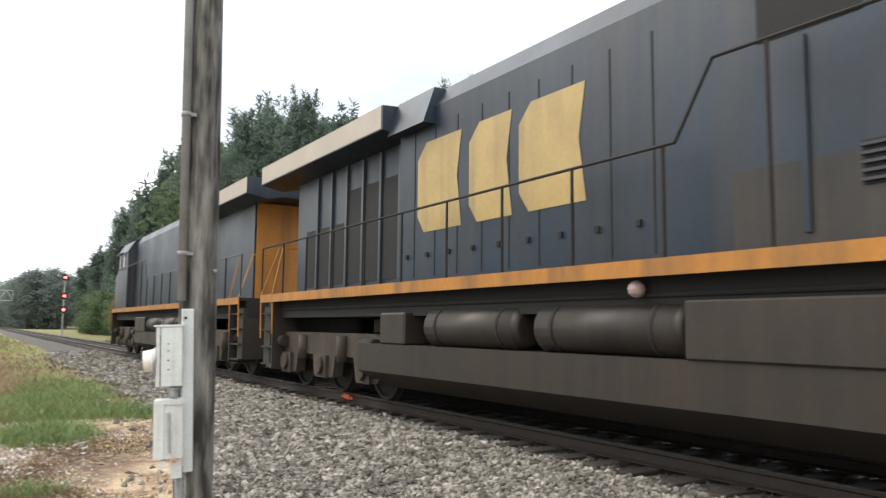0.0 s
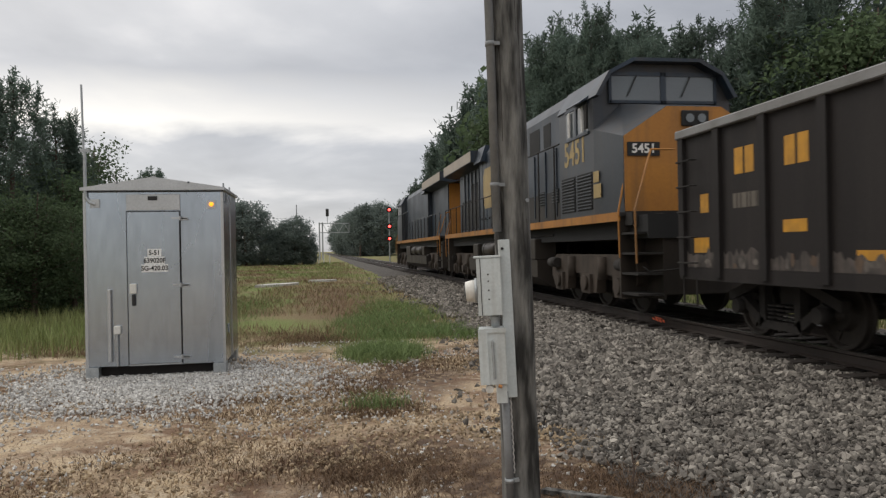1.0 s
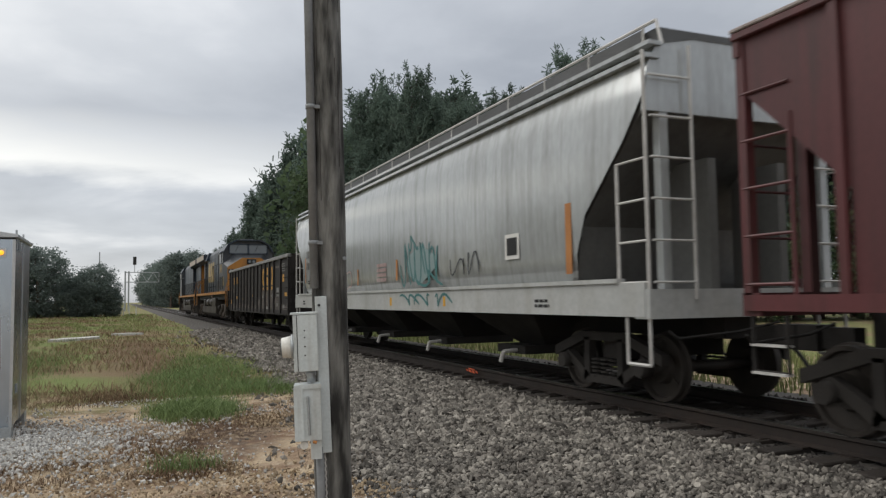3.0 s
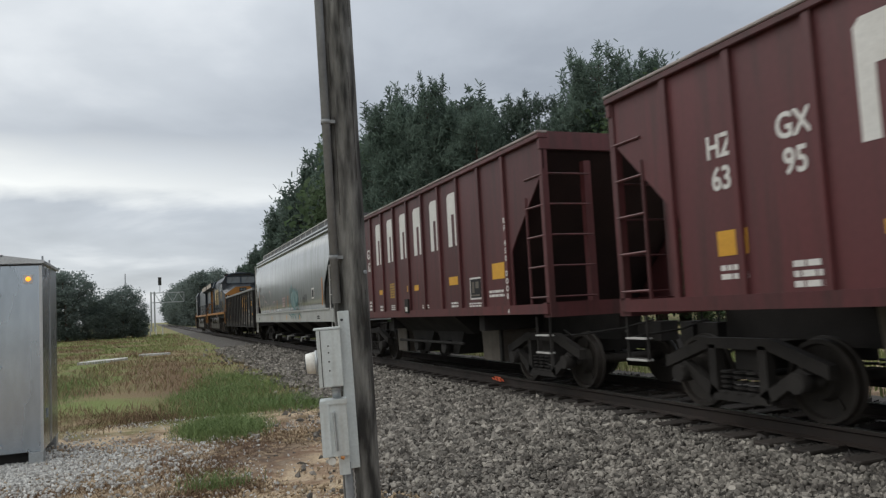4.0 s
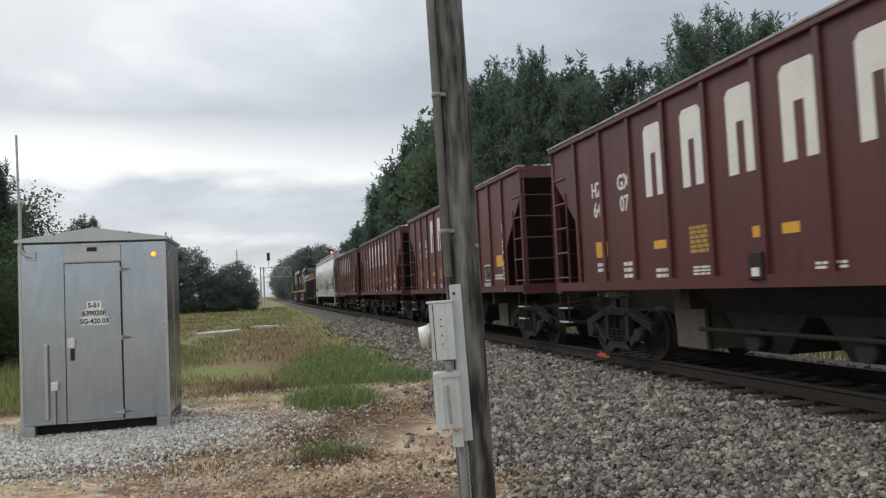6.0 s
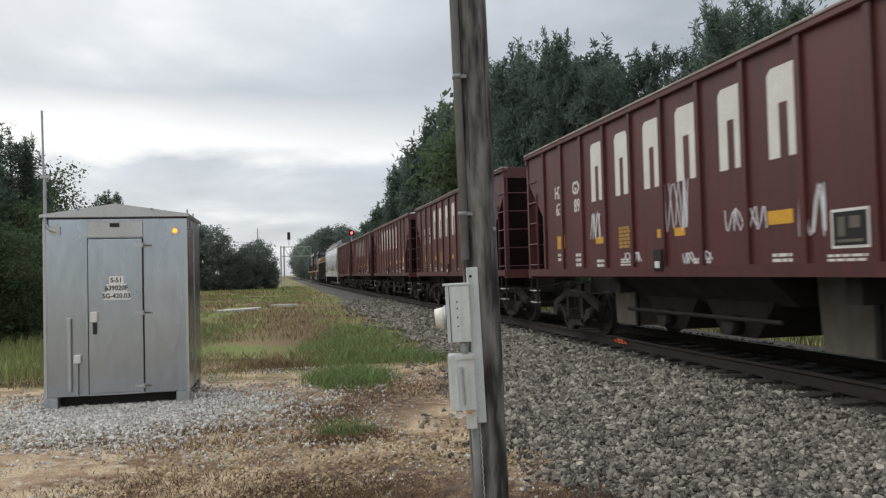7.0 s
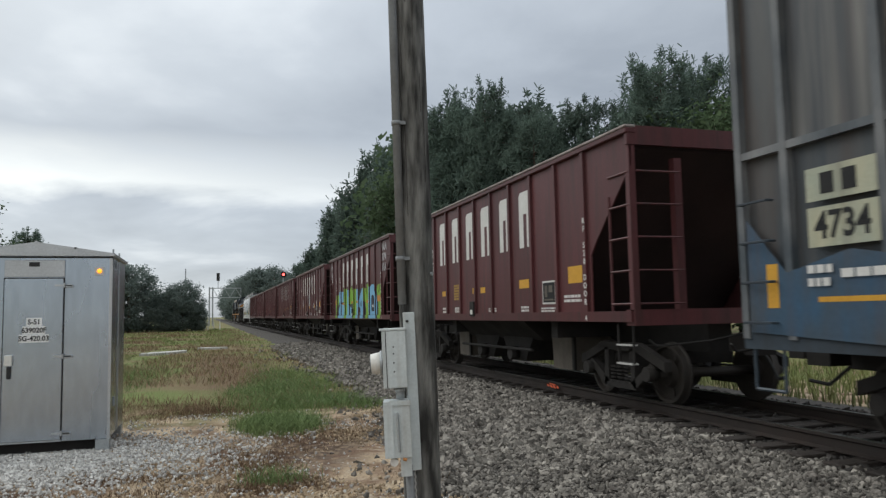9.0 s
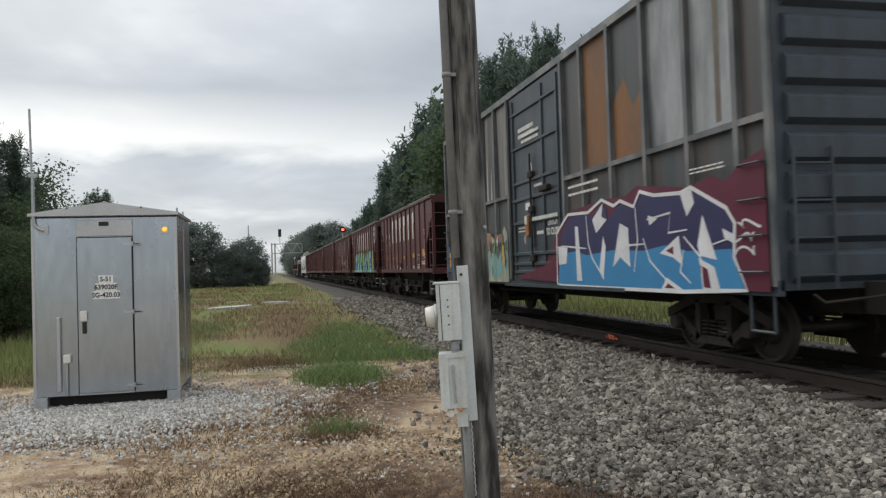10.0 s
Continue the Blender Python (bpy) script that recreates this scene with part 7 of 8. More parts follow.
    # maroon ground, then blue and navy letters-like blocks with white edges
    G = X - 0.012
    ground = decal("graffiti", [[(-9.7, 0.97), (-9.8, 2.1), (-10.5, 2.35), (-11.9, 2.42), (-12.6, 2.40), (-13.0, 2.52), (-14.4, 2.34), (-15.0, 2.42), (-15.3, 2.32), (-15.6, 2.5), (-16.05, 2.6), (-16.08, 0.97)], [(-7.2, 1.06), (-9.7, 1.0), (-9.7, 1.5), (-8.6, 1.28), (-7.3, 1.12)]], M_MAGENTA, car, -1.626, "maroon graffiti ground")
    body_line = [(-9.62, 0.97), (-9.66, 1.96), (-10.26, 2.28), (-11.18, 2.25), (-11.75, 2.42), (-12.2, 2.28), (-12.44, 2.34), (-12.89, 2.21), (-13.1, 2.42), (-13.53, 2.32), (-14.26, 2.28), (-14.52, 2.33), (-15.3, 1.99), (-15.47, 1.79), (-15.43, 1.38), (-15.67, 0.98), (-15.05, 0.96), (-14.24, 0.93), (-13.2, 0.93), (-10.04, 0.94)]
    decal("graffiti_block", [[(-9.8, 1.54), (-9.87, 1.92), (-10.34, 2.23), (-11.18, 2.21), (-11.36, 2.17), (-11.76, 2.37), (-11.91, 2.27), (-11.95, 2.07), (-12.43, 2.29), (-12.86, 2.17), (-13.12, 2.37), (-13.52, 2.28), (-14.24, 2.25), (-14.41, 1.99), (-14.6, 2.27), (-15.26, 1.97), (-15.43, 1.78), (-15.39, 1.42)]], M_NAVY, ground, -1.632, "navy block")
    decal("graffiti_block", [[(-9.67, 0.97), (-9.8, 1.56), (-10.6, 1.58), (-11.05, 1.5), (-12.13, 1.56), (-13.16, 1.52), (-13.8, 1.58), (-14.38, 1.48), (-15.39, 1.48), (-15.4, 1.37), (-15.62, 1.0), (-15.05, 0.98), (-14.25, 0.95), (-13.21, 0.95), (-10.04, 0.96)]], M_BLUE, ground, -1.6345, "bright blue block")
    decal("graffiti_edge", stroke(body_line + body_line[:2], 0.055), M_SPRAYW, ground, -1.6365, "white edge")
    for k, p in enumerate(([(-14.78, 1.94), (-15.07, 1.35), (-14.7, 1.41), (-14.64, 1.55)], [(-15.21, 1.74), (-15.46, 1.65), (-15.43, 1.55), (-15.25, 1.62)], [(-14.66, 1.38), (-15.01, 1.26), (-15.12, 0.98), (-14.73, 0.97)],
                           [(-13.66, 1.47), (-14.18, 1.7), (-14.26, 1.29), (-14.02, 1.4)], [(-12.11, 1.28), (-12.41, 1.98), (-12.69, 1.89), (-12.72, 1.28), (-12.39, 1.44)], [(-11.36, 2.11), (-11.8, 2.36), (-11.73, 2.14), (-11.93, 2.07), (-11.5, 1.87)],
                           [(-10.58, 2.04), (-10.61, 1.04), (-10.83, 1.04), (-10.72, 2.03)], [(-9.72, 1.70), (-10.2, 1.66), (-10.12, 1.36), (-9.74, 1.34)], [(-11.58, 1.23), (-11.73, 1.06), (-11.86, 1.62), (-11.77, 1.8)],
                           [(-13.34, 2.04), (-13.62, 1.97), (-13.37, 1.89)], [(-13.82, 1.12), (-14.26, 0.95), (-13.66, 0.95)], [(-14.26, 2.26), (-14.54, 2.3), (-14.6, 2.11), (-14.41, 1.95)])):
        decal("graffiti_counter", [p], M_SPRAYW, ground, -1.638 - 0.0001 * k, "white slash")
    for p in ([(-14.67, 1.3), (-14.86, 1.23), (-14.92, 0.99), (-14.75, 1.0)], [(-13.83, 1.5), (-14.03, 1.56), (-14.03, 1.44)], [(-13.86, 1.04), (-14.04, 0.97), (-13.75, 0.97)]):
        decal("graffiti_counter", [p], M_MAGENTA, ground, -1.6395)
    for k, p in enumerate(([(-13.3, 1.98), (-13.98, 2.03), (-13.91, 1.75), (-14.4, 1.77)], [(-14.31, 1.68), (-14.7, 1.4), (-14.75, 1.0)], [(-13.17, 1.71), (-13.35, 1.37), (-13.82, 1.08)], [(-11.1, 2.2), (-11.16, 1.7), (-11.3, 1.45), (-11.65, 1.17)],
                           [(-12.2, 1.48), (-12.7, 1.62), (-13.2, 1.62)], [(-9.9, 1.7), (-10.5, 1.66), (-11.06, 1.62)], [(-12.95, 2.2), (-13.0, 1.7), (-12.85, 1.2)], [(-14.3, 1.5), (-14.2, 1.2), (-14.45, 1.05)], [(-15.0, 1.55), (-15.4, 1.62)])):
        decal("graffiti_stroke", stroke(p, 0.035), M_SPRAYW, ground, -1.6405 - 0.0002 * k)
    decal("graffiti_edge", [q for k in range(3) for q in stroke(curve(-15.7, 1.45 + 0.16 * k, 0.42, 0.1, 1.5, k + 3), 0.03)], M_SPRAYW, ground, -1.631)
    # lettering and old paint on the door
    D = -1.577
    decal("small_print", bars(-7.35, -8.35, 4.2, 4.48, 2, r, 0.62), M_LETTER, car, D, "white door notice")
    decal("small_print", bars(-8.3, -8.85, 3.02, 3.09, 1, r, 0.8) + bars(-6.9, -7.0, 2.85, 3.05, 2, r, 0.7) + bars(-8.4, -8.8, 2.0, 2.1, 1, r, 0.7) + bars(-7.2, -7.7, 2.1, 2.25, 2, r, 0.4), M_LETTER, car, D)
    words("LATCH\nTO CLOSE", 0.2, M_LETTER, car, on_side(-9.32, 2.12, D - 0.003), 0.8)
    decal("pale_label", [rect(-7.78, -8.18, 2.56, 2.72)], M_LETTER, car, -1.602, "white latch label")
    ring_ = [(-8.1 + 0.07 * math.cos(a / 8 * math.pi), 3.45 + 0.11 * math.sin(a / 8 * math.pi)) for a in range(17)]
    decal("door_emblem", stroke(ring_, 0.045), M_SPRAYW, car, D, "small white ring")
    decal("red_fleck", [blob(-7.75, 1.93, 0.5, 0.3, 4)], M_REDTAG, car, D, "faded red smear")
    decal("maroon_spray", [[(-8.1, 1.06), (-9.82, 1.06), (-9.82, 2.05), (-9.5, 1.95), (-9.3, 1.75), (-8.95, 1.5), (-8.5, 1.4), (-8.2, 1.3)]], M_MAGENTA, car, D, "maroon spray over the door")
    decal("dark_smear", [blob(-6.62, 1.5, 0.35, 1.1, 41)], M_DARKLINE, car, -1.579, "dark patch at the door's edge")
    # older piece towards the leading end: sea green below, moss and salmon above, on a cream ground
    old = decal("faded_graffiti", [[(-2.12, 0.96), (-6.45, 0.96), (-6.45, 2.1), (-6.2, 2.3), (-5.9, 2.05), (-5.4, 2.0), (-4.9, 2.2), (-4.3, 2.25), (-3.8, 2.05), (-3.4, 2.15), (-2.9, 2.1), (-2.4, 2.05), (-2.12, 1.9)]], M_CREAM, car, -1.609, "faded cream and green graffiti")
    ro = random.Random(5)
    for k in range(9):
        d, w = -2.2 - 0.475 * k, ro.uniform(0.38, 0.62)
        b, t = ro.uniform(1.1, 1.28), ro.uniform(1.7, 1.85)
        decal("faded_block", [[(d, b), (d - w * 0.4, b - 0.1), (d - w, b + ro.uniform(0, 0.2)), (d - w * 0.9, t), (d - w * 0.5, t + ro.uniform(-0.2, 0.1)), (d + 0.03, t - 0.05)]], M_SEA, old, -1.612 - 0.0002 * k, "pale sea-green patch")
        decal("moss_block", [[(d + 0.05, ro.uniform(1.62, 1.72)), (d - w * 0.3, ro.uniform(1.5, 1.7)), (d - w * 0.7, ro.uniform(1.6, 1.75)), (d - w, 1.68), (d - w * ro.uniform(0.9, 1.1), ro.uniform(1.88, 2.0)), (d - w * 0.5, ro.uniform(1.9, 2.05)), (d - 0.02, ro.uniform(1.85, 2.0))]], M_MOSS, old, -1.6145 - 0.0002 * k, "dark moss-green patch")
        if k % 2:
            decal("salmon_block", [rect(min(d + 0.1, -2.15), max(d - w * 1.2, -6.4), ro.uniform(1.8, 1.95), ro.uniform(2.05, 2.22), ro.uniform(-0.12, 0.12))], M_SALMON, old, -1.617 - 0.0002 * k, "faded salmon patch")
    for k in range(34):
        d, h = ro.uniform(-2.2, -6.3), ro.uniform(1.1, 1.85)
        l, s = ro.uniform(0.18, 0.5), ro.uniform(-0.18, 0.18)
        decal("faded_line", stroke([(d, h), (d - s * 0.5 - 0.03, h + l * 0.5), (d - s, h + l)], ro.uniform(0.016, 0.05)), M_DARKLINE, old, -1.619 - 0.0002 * k)
        if k % 2:
            decal("faded_fleck", [[(d + 0.05, h), (d - s - 0.02, h + l * 0.8), (d + 0.11 - s * 0.4, h + l * 0.45)]], ro.choice((M_CREAM, M_SPRAYW, M_CREAM)), old, -1.6275 - 0.0001 * k)
    decal("reflector", [rect(-3.55, -3.67, 1.4, 1.85), rect(-6.05, -6.18, 1.4, 1.85)], M_YELLOW, old, -1.632, "yellow reflective strip")
    decal("notice", bars(-3.9, -4.2, 2.45, 2.75, 2, r, 0.6), M_LETTER, car, -1.607)
    for k in range(7):
        d = ro.uniform(-0.9, -6.3)
        decal("rust_streak", [[(d, 3.05), (d - 0.09, 3.05), (d - 0.06, 3.05 + ro.uniform(0.5, 1.1)), (d - 0.04, 3.05 + ro.uniform(0.6, 1.3))]], ro.choice((M_BOXPALE, M_HANDRAIL_W, M_BOXRUST)), car, X - 0.006, "bare streak in the paint")
    # number plates of the car: the maker's mark as bars, the number lettered
    pl = decal("number_panel", [rect(-1.02, -1.84, 2.36, 2.68), rect(-1.02, -1.84, 1.92, 2.3)], M_CREAM, car, -1.607, "pale number panel")
    decal("number_mark", [rect(-1.2, -1.36, 2.42, 2.62), rect(-1.46, -1.62, 2.42, 2.62)], M_GRILLE, pl, -1.611)
    words("4734", 0.36, M_GRILLE, pl, on_side(-1.43, 2.11, -1.612), 0.9)
    decal("blue_patch", [[(-0.15, 1.1), (-2.1, 1.0), (-2.2, 1.75), (-1.5, 1.88), (-0.7, 1.7), (-0.15, 2.3)]], M_OLDBLUE, car, -1.6055, "worn blue overpaint")
    decal("reflector", [rect(-0.42, -0.58, 1.35, 1.8), rect(-4.2, -4.3, 1.5, 1.85)], M_YELLOW, car, -1.607, "yellow reflective strip")
    decal("yellow_line", [rect(-1.1, -1.9, 1.4, 1.45)], M_YELLOW, car, -1.607)
    decal("small_print", bars(-1.0, -1.3, 1.55, 1.8, 2, r) + bars(-1.4, -1.9, 1.62, 1.75, 1, r) + bars(-10.3, -11.6, 2.62, 2.9, 2, r, 0.3) + bars(-14.5, -15.3, 2.5, 2.6, 2, r, 0.4) + bars(-7.7, -8.8, 4.05, 4.3, 2, r, 0.5) + bars(-8.2, -9.7, 2.3, 2.42, 1, r), M_LETTER, car, -1.625, "white stencilled writing")
    decal("end_streak", [rect(-15.0, -15.12, 3.1, 5.2)], M_CHUTE, car, X - 0.002)
    MOVERS.append((car, -146.33, 0))


boxcar()


# ------------------------------------------------ locomotives
def loco_truck(loco, d):
    r = 0.53
    t = part("truck", Shape().box(-1.0, 1.0, d - 2.3, d + 2.3, 0.6, 0.95), M_TANK, loco, "dusty three-axle truck")
    for side in (-1, 1):
        p = [(-2.6, 0.62), (-2.6, 1.0), (-2.2, 1.15), (2.2, 1.15), (2.6, 1.0), (2.6, 0.62), (2.3, 0.32), (1.45, 0.32), (1.35, 0.72), (0.55, 0.72), (0.45, 0.32), (-0.45, 0.32), (-0.55, 0.72), (-1.35, 0.72), (-1.45, 0.32), (-2.3, 0.32)]
        part("side_frame", Shape().prism([(d + a, b) for a, b in p], "x", side * 1.0, side * 1.2), M_LOCOTRUCK, t, "brown dusty side frame")
        for w in (-1.87, 0.0, 1.87):
            part("journal_box", Shape().box(side * 1.2, side * 1.27, d + w - 0.25, d + w + 0.25, 0.3, 0.72).tube((side * 1.26, d + w, r), (side * 1.34, d + w, r), 0.16, 14), M_LOCOTRUCK, t)
        for w in (-0.95, 0.95):
            part("damper", Shape().tube((side * 1.24, d + w, 0.62), (side * 1.24, d + w, 1.1), 0.11, 10), M_LOCOTRUCK, t)
        for a in (-2.4, 1.9):
            part("brake_cylinder", Shape().tube((side * 1.28, d + a, 0.95), (side * 1.28, d + a + 0.5, 0.95), 0.12, 12), M_TRUCK, t)
    for w in (-1.87, 0.0, 1.87):
        add_wheelset(t, d + w, r)


def locomotive():
    loco = thing("diesel_locomotive", start_at(0), "dark blue and gold diesel locomotive with a grey cab", "locomotive", "locomotives")
    L = 20.4
    # near-black frame: the shade between walkway and trucks put into its colour
    part("frame", Shape().box(-1.30, 1.30, -L, 0, 1.45, 1.88), M_GRILLE, loco)
    part("walkway", Shape().box(-1.52, 1.52, -L + 0.7, -0.1, 1.88, 1.95), M_UNDER, loco)
    for s in (-1, 1):
        part("side_stripe", Shape().box(s * 1.50, s * 1.53, -19.65, -0.05, 1.79, 1.96), M_LOCOYEL, loco, "golden side sill")
    # hood: engine room, roof chamfered
    w, top = 1.18, 5.0
    sec = [(-w, 1.95), (-w, 4.68), (-w + 0.2, top), (w - 0.2, top), (w, 4.68), (w, 1.95)]
    part("engine_hood", Shape().prism(sec, "y", -16.2, -5.9), M_LOCO, loco, "dark blue engine hood with doors")
    part("radiator_hood", Shape().prism([(-0.95, 1.95), (-0.95, 4.5), (0.95, 4.5), (0.95, 1.95)], "y", -5.9, -0.75), M_LOCO, loco)
    part("lower_hood", Shape().box(-w - 0.005, -w + 0.02, -16.1, -12.3, 1.96, 2.72), M_LOCODUST, loco, "dust-covered lower hood")
    for k in range(9):
        y = -6.4 - k * 0.62
        part("door_seam", Shape().box(-w - 0.006, -w + 0.01, y - 0.012, y + 0.012, 2.05, 4.4), M_GRILLE, loco)
        part("door_latch", Shape().box(-w - 0.03, -w, y + 0.18, y + 0.24, 2.35, 2.42), M_UNDER, loco)
    for y, z0, z1, wd in ((-12.6, 3.85, 4.5, 0.95), (-13.9, 3.9, 4.5, 0.6), (-15.6, 3.9, 4.5, 0.5)):
        part("intake_grille", Shape().box(-w - 0.008, -w + 0.02, y - wd, y, z0, z1), M_GRILLE, loco, "dark intake grille")
    for y in (-13.0, -14.0, -14.9):
        part("upright", Shape().box(-w - 0.03, -w, y - 0.06, y, 2.1, 3.8), M_LOCO, loco)
    for y in (-13.5, -14.6):
        lv = part("louvre", Shape().box(-w - 0.01, -w, y - 0.5, y, 2.42, 2.78), M_GRILLE, loco)
        for k in range(5):
            part("louvre_blade", Shape().box(-w - 0.04, -w - 0.01, y - 0.5, y, 2.45 + k * 0.07, 2.475 + k * 0.07), M_LOCOGREY, lv)
    # radiator wing
    wing = Shape()
    for s in (-1, 1):
        wing.prism([(s * 0.6, 4.5), (s * 0.95, 4.42), (s * 1.5, 4.52), (s * 1.5, 4.93), (s * 0.6, 4.98)], "y", -5.85, 0.25)
    wing.box(-0.6, 0.6, -5.85, 0.25, 4.5, 4.96)
    wg = part("radiator_wing", wing, M_LOCO, loco, "overhanging radiator wing")
    for s in (-1, 1):
        part("wing_edge", Shape().box(s * 1.5, s * 1.506, -5.8, 0.22, 4.54, 4.92), M_WING, wg, "pale wing edge")
    part("exhaust_box", Shape().prism([(-1.4, 4.4), (1.4, 4.4), (1.2, 4.98), (-1.2, 4.98)], "y", -7.0, -5.85), M_LOCO, loco)
    for k in range(6):
        y = -1.3 - k * 0.72
        part("radiator_panel", Shape().box(-0.96, -0.952, y - 0.6, y, 2.1, 3.9 if k > 2 else 3.3), M_GRILLE, loco, "dark radiator screen")
        part("panel_post", Shape().box(-1.0, -0.95, y - 0.68, y - 0.6, 2.0, 4.4), M_LOCOGREY, loco)
    part("end_panel", Shape().box(-0.9, 0.9, -0.76, -0.70, 1.95, 4.45), M_LOCOYEL, loco, "golden rear face")
    # owner's mark on the hood, plain slabs
    hx = -w - 0.004
    for a, b in ((-6.5, -7.75), (-7.95, -8.95), (-9.1, -10.35)):
        decal("owner_mark", [[(a - 0.2, 2.74), (a, 3.0), (a, 3.9), (a - 0.25, 4.15), (b, 4.15), (b + 0.12, 3.5), (b, 2.74)]], M_LOCOLET, loco, hx, "yellow block of the owner's mark")
    # cab, nose and windows
    cabp = [(-1.5, 1.95), (-1.5, 4.34), (-1.22, 4.82), (-0.72, 5.08), (0.72, 5.08), (1.22, 4.82), (1.5, 4.34), (1.5, 1.95)]
    cab = part("cab", Shape().prism(cabp, "y", -18.35, -16.15), M_LOCOGREY, loco, "grey crew cab")
    part("cab_roof", Shape().prism([(-1.54, 4.36), (-1.25, 4.86), (-0.74, 5.13), (0.74, 5.13), (1.25, 4.86), (1.54, 4.36), (1.46, 4.34), (1.2, 4.8), (0.7, 5.06), (-0.7, 5.06), (-1.2, 4.8), (-1.46, 4.34)], "y", -18.62, -16.1), M_LOCO, cab, "dark blue cab roof")
    part("roof_unit", Shape().box(-0.4, 0.4, -18.0, -17.2, 5.1, 5.22).bevel(0.03, 1), M_LOCOGREY, cab)
    for s in (-1, 1):
        part("side_window", Shape().box(s * 1.5, s * 1.508, -17.25, -16.7, 3.72, 4.3).box(s * 1.5, s * 1.508, -18.05, -17.4, 3.72, 4.3), M_GLASS, cab, "cab side windows")
        part("window_frame", Shape().box(s * 1.5, s * 1.53, -17.40, -17.25, 3.68, 4.34).box(s * 1.5, s * 1.53, -18.1, -16.65, 4.3, 4.36).box(s * 1.5, s * 1.53, -18.1, -16.65, 3.66, 3.72), M_LOCO, cab)
        for a, b in ((-16.9, -17.02), (-17.74, -17.84)):
            part("wind_deflector", Shape().box(s * 1.532, s * 1.55, b, a, 3.74, 4.28), M_HANDRAIL_W, cab, "pale wind deflector")
        part("mirror", Shape().box(s * 1.56, s * 1.60, -18.2, -18.05, 3.75, 4.25), M_UNDER, cab)
        part("awning", Shape().prism([(s * 1.5, 4.45), (s * 1.72, 4.3), (s * 1.7, 4.28), (s * 1.5, 4.4)], "y", -18.1, -17.3), M_LOCO, cab)
    nose = Shape().loft([[(-1.5, -18.35, 1.95), (1.5, -18.35, 1.95), (1.5, -18.35, 3.7), (0.9, -18.35, 4.24), (-0.9, -18.35, 4.24), (-1.5, -18.35, 3.7)],
                         [(-1.42, -19.66, 1.95), (1.42, -19.66, 1.95), (1.42, -19.66, 3.38), (0.55, -19.66, 3.95), (-0.55, -19.66, 3.95), (-1.42, -19.66, 3.38)]])
    ns = part("nose", nose, M_LOCOGREY, loco, "broad nose with a golden face")
    part("nose_face", Shape().prism([(-1.41, 1.97), (1.41, 1.97), (1.41, 3.38), (0.55, 3.94), (-0.55, 3.94), (-1.41, 3.38)], "y", -19.69, -19.662), M_LOCOYEL, ns, "golden nose face")
    part("anticlimber", Shape().box(-1.42, 1.42, -20.0, -19.66, 1.7, 1.95), M_UNDER, loco)
    for a, b in ((-1.12, -0.06), (0.06, 1.12)):
        ws = Shape().loft([[(a, -18.37, 4.30), (b, -18.37, 4.30), (b, -18.37, 4.80), (a, -18.37, 4.80)], [(a, -18.40, 4.30), (b, -18.40, 4.30), (b, -18.40, 4.80), (a, -18.40, 4.80)]])
        wd = part("windscreen", ws, M_GLASS, cab, "tinted windscreen")
        part("screen_frame", Shape().box(a - 0.05, b + 0.05, -18.42, -18.36, 4.80, 4.88).box(a - 0.05, b + 0.05, -18.42, -18.36, 4.24, 4.30).box(a - 0.06, a, -18.42, -18.36, 4.24, 4.88).box(b, b + 0.06, -18.42, -18.36, 4.24, 4.88), M_LOCO, cab)
        part("wiper", Shape().tube(((a + b) / 2, -18.44, 4.80), ((a + b) / 2 - 0.2, -18.44, 4.38), 0.012), M_BLACK, wd)
    nb = part("number_board", Shape().box(-1.36, -0.72, -19.72, -19.69, 3.0, 3.26), M_GRILLE, ns, "lit number board")
    words("5451", 0.24, M_LETTER, nb, pose(-1.04, -19.7225, 3.13, 90, 0, 0), 1.0)
    hl = part("headlight", Shape().box(-0.28, 0.28, -19.74, -19.69, 3.56, 3.86).bevel(0.02, 1), M_GRILLE, ns, "twin headlight, unlit")
    for x in (-0.12, 0.12):
        part("lens", Shape().tube((x, -19.76, 3.71), (x, -19.74, 3.71), 0.085, 12), M_GLASS, hl)
    words("5451", 0.76, M_LOCOLET, loco, on_side(-17.2, 3.36, -1.506), 0.92)
    # vents under the cab, and battery boxes
    for a in (-16.3, -17.35):
        v = part("cab_vent", Shape().box(-1.512, -1.5, a - 0.9, a, 2.08, 2.86), M_GRILLE, loco)
        for k in range(11):
            part("vent_blade", Shape().box(-1.53, -1.512, a - 0.88, a - 0.02, 2.11 + k * 0.068, 2.135 + k * 0.068), M_LOCOGREY, v)
    decal("side_notice", [rect(-18.32, -18.62, 2.62, 2.84)], M_LOCOLET, loco, -1.507)
    decal("side_notice", [rect(-18.32, -18.72, 2.3, 2.58)], M_LOCOLET, loco, -1.507)
    # handrails with the knee behind the hood
    for s in (-1, 1):
        rail = part("handrail", Shape().path([(s * 1.49, 0.0, 2.0), (s * 1.49, 0.0, 3.02), (s * 1.49, -11.9, 3.05), (s * 1.49, -12.35, 3.75), (s * 1.49, -16.1, 3.72)], 0.018, 6), M_UNDER if s < 0 else M_LOCO, loco, "long side handrail")
        for k in range(9):
            part("stanchion", Shape().tube((s * 1.49, -1.35 - k * 1.3, 1.95), (s * 1.49, -1.35 - k * 1.3, 3.03), 0.02, 6), M_UNDER, rail)
        for y in (-12.9, -14.4, -15.7):
            part("stanchion", Shape().tube((s * 1.49, y, 1.95), (s * 1.49, y, 3.73), 0.02, 6), M_UNDER, rail)
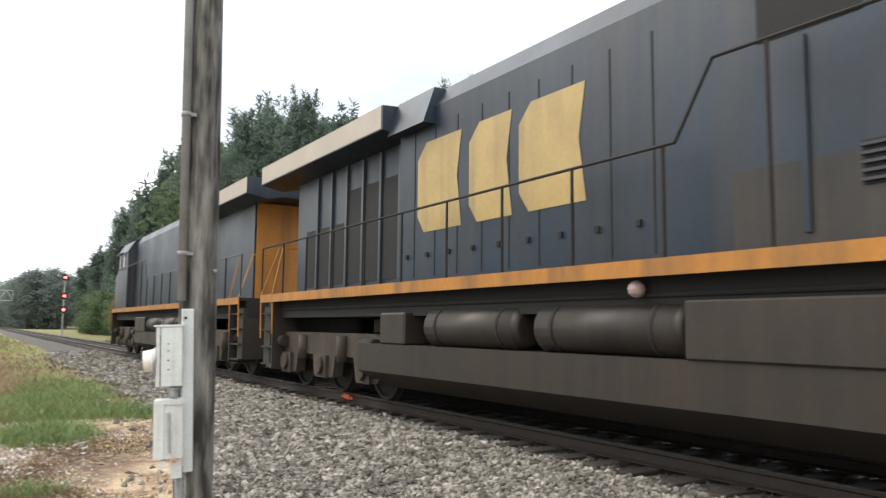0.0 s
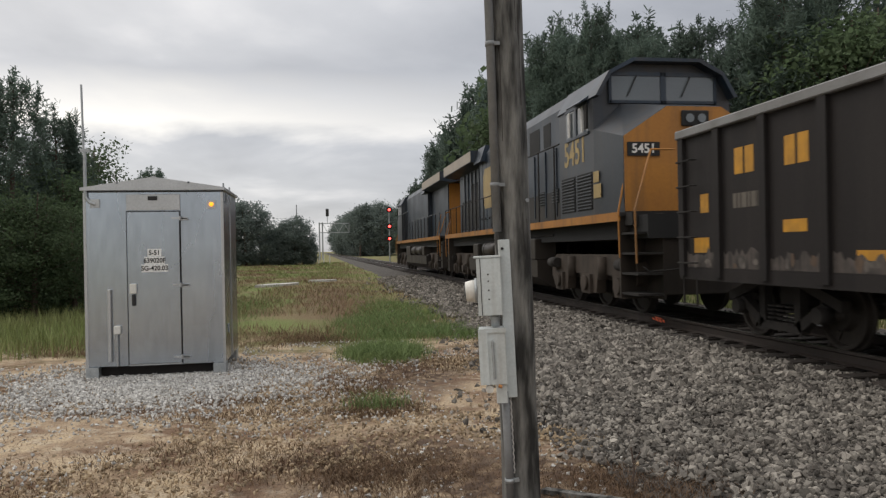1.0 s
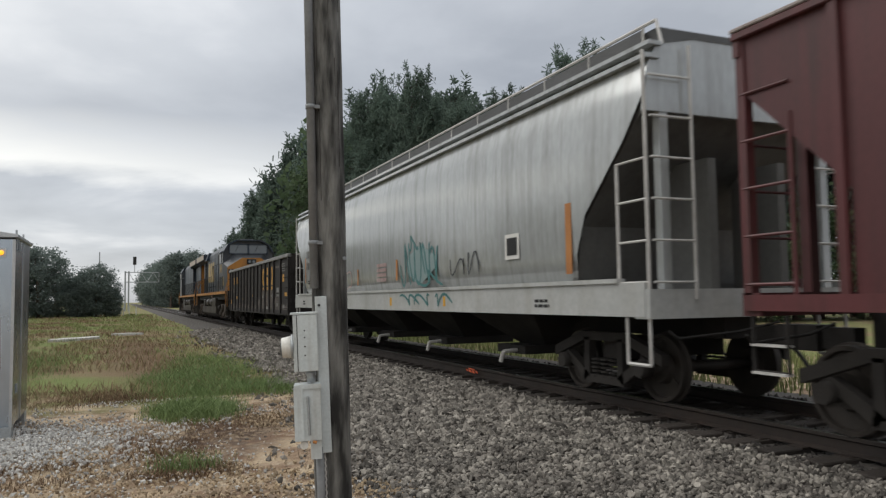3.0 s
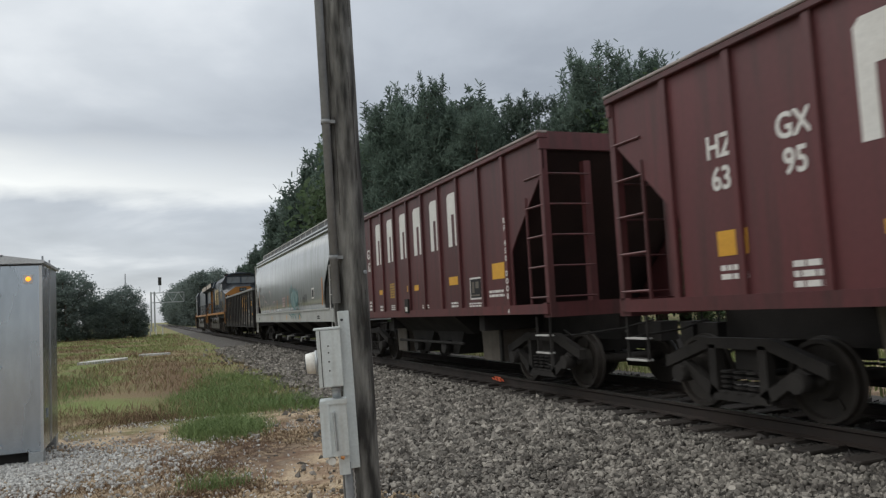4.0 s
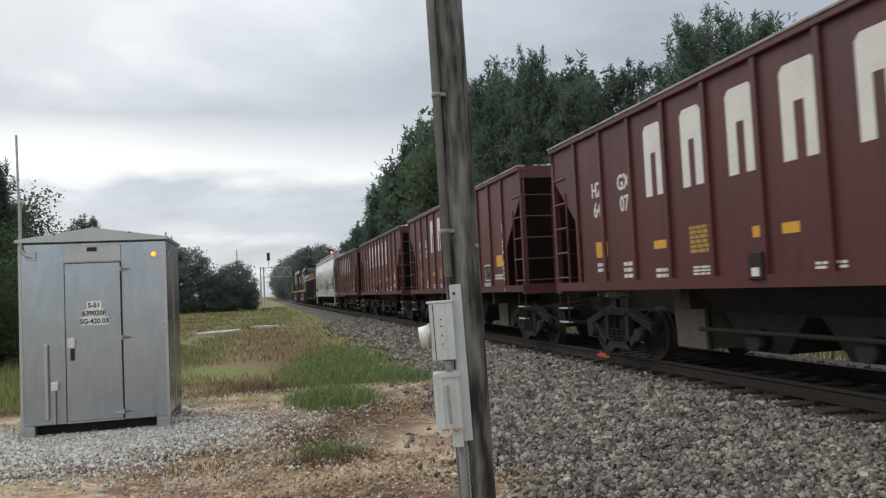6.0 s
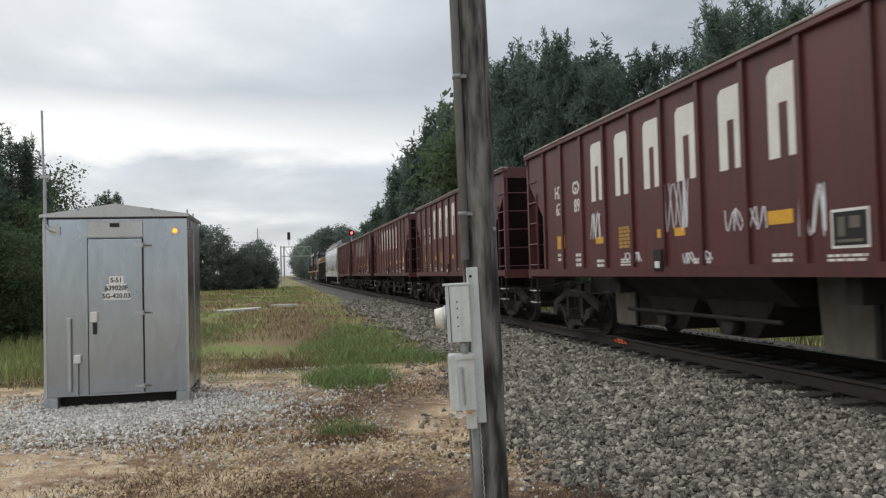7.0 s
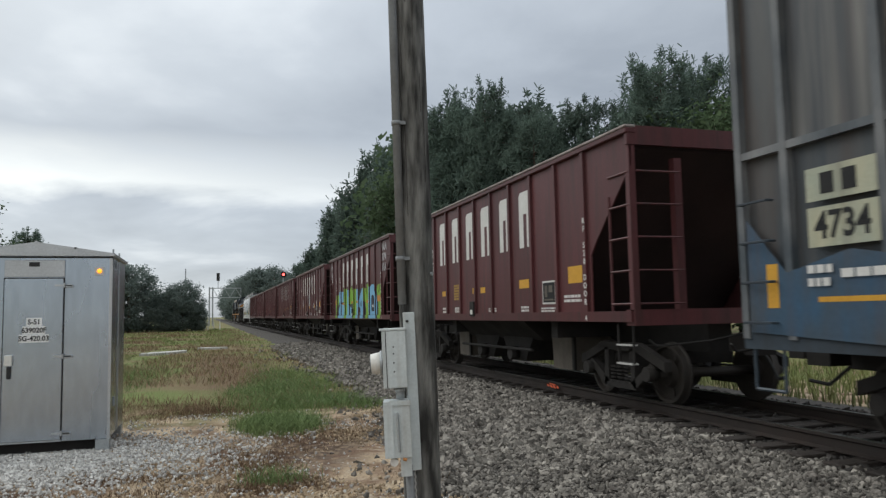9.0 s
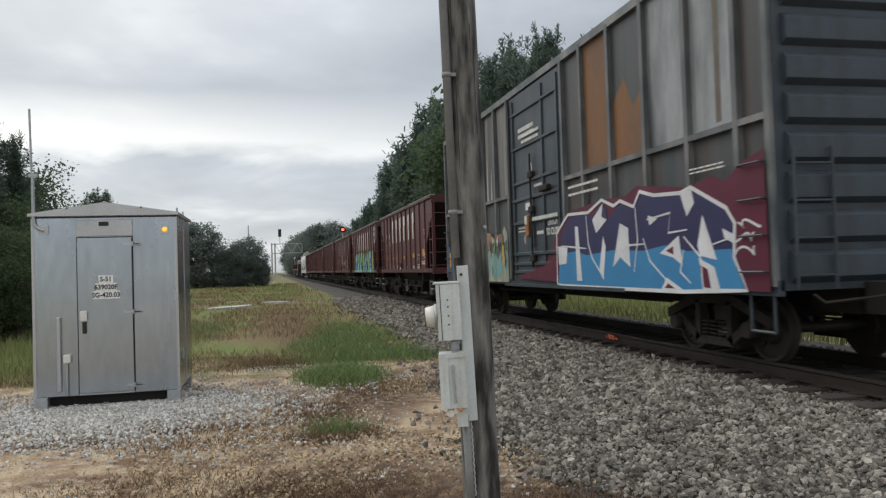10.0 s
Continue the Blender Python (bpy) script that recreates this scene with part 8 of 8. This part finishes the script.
        # steps and grab rails at both ends
        for e, sg in ((-0.05, 1), (-L + 0.05, -1)):
            well = part("step_well", Shape().box(s * 0.95, s * 1.0, e - sg * 0.75, e, 0.35, 1.9).box(s * 0.95, s * 1.5, e - sg * 0.78, e - sg * 0.72, 0.35, 1.9), M_TANK, loco)
            for k in range(4):
                part("step", Shape().box(s * 1.0, s * 1.48, e - sg * 0.72, e, 0.42 + k * 0.37, 0.46 + k * 0.37), M_UNDER, well)
            part("grab_rail", Shape().path([(s * 1.5, e - sg * 0.75, 1.1), (s * 1.52, e - sg * 0.75, 1.95), (s * 1.3, e - sg * 0.75, 3.0)], 0.02), M_LOCOYEL, loco, "golden grab rail")
            part("grab_rail", Shape().path([(s * 1.5, e, 1.0), (s * 1.52, e, 1.95), (s * 1.15, e - sg * 0.1, 3.05), (s * 0.7, e - sg * 0.1, 3.05)], 0.02), M_LOCOYEL, loco, "golden grab rail")
    # fuel tank, air reservoirs and boxes
    tk = part("fuel_tank", Shape().prism([(-1.45, 1.0), (1.45, 1.0), (1.45, 0.55), (1.0, 0.28), (-1.0, 0.28), (-1.45, 0.55)], "y", -14.0, -5.0), M_TANK, loco, "long grimy fuel tank")
    for s in (-1, 1):
        for a, b in ((-7.1, -9.3), (-9.65, -11.85)):
            t = part("air_reservoir", Shape().tube((s * 1.15, b + 0.06, 1.28), (s * 1.15, a - 0.06, 1.28), 0.29, 18).tube((s * 1.15, b, 1.28), (s * 1.15, b + 0.06, 1.28), 0.2, 18, 0.29).tube((s * 1.15, a - 0.06, 1.28), (s * 1.15, a, 1.28), 0.29, 18, 0.2), M_TANK, loco, "brown cylindrical air reservoir")
            for q in (a - 0.35, b + 0.35):
                part("tank_band", Shape().tube((s * 1.15, q - 0.03, 1.28), (s * 1.15, q + 0.03, 1.28), 0.297, 18).box(s * 1.1, s * 1.2, q - 0.04, q + 0.04, 0.98, 1.1), M_UNDER, t)
        part("battery_box", Shape().box(s * 0.9, s * 1.48, -13.9, -11.95, 1.0, 1.55).bevel(0.02, 1), M_TANK, loco)
        part("filter_box", Shape().box(s * 1.0, s * 1.46, -6.6, -5.8, 1.0, 1.5).bevel(0.03, 1), M_TANK, loco)
        part("pipe_run", Shape().tube((s * 1.3, -15.0, 1.62), (s * 1.3, -0.6, 1.62), 0.03), M_UNDER, loco)
    part("fuel_filler", Shape().ball((-1.4, -11.3, 1.68), 0.09), M_REDTAG, loco, "faded red filler cap")
    part("pilot", Shape().box(-0.97, 0.97, -L + 0.05, -19.66, 0.42, 1.72).bevel(0.02, 1), M_TANK, loco, "dusty pilot plate")
    part("front_box", Shape().box(-1.4, 1.4, -0.4, 0.0, 0.45, 1.7), M_TANK, loco)
    loco_truck(loco, -2.95), loco_truck(loco, -17.1)
    coupler(loco, 0.0, 1), coupler(loco, -L, -1)
    MOVERS.append((loco, 15.25, 0))
    lead = copy_thing(loco, start_at(0))
    MOVERS.append((lead, 16.85, 180))
    tagged(lead, "dark blue and gold diesel locomotive at the head of the train")
    tagged(loco, "dark blue and gold diesel locomotive coupled second")


locomotive()


def motions():
    times, way = zip(*RUN)
    for car, u, turned in MOVERS:
        walk(car, [(t, pose(TRACK_X, u + run, RAIL_Z, 0, 0, turned)) for t, run in RUN])
        for part_of in car.children_recursive:
            if part_of.name.startswith("wheelset"):
                y, r = part_of.location.y, part_of.location.z
                sense = 1 if turned else -1
                walk(part_of, [(k / FPS, pose(0, y, r, sense * math.degrees(np.interp(k / FPS, times, way) / r) % 360)) for k in range(10 * FPS + 1)])


motions()
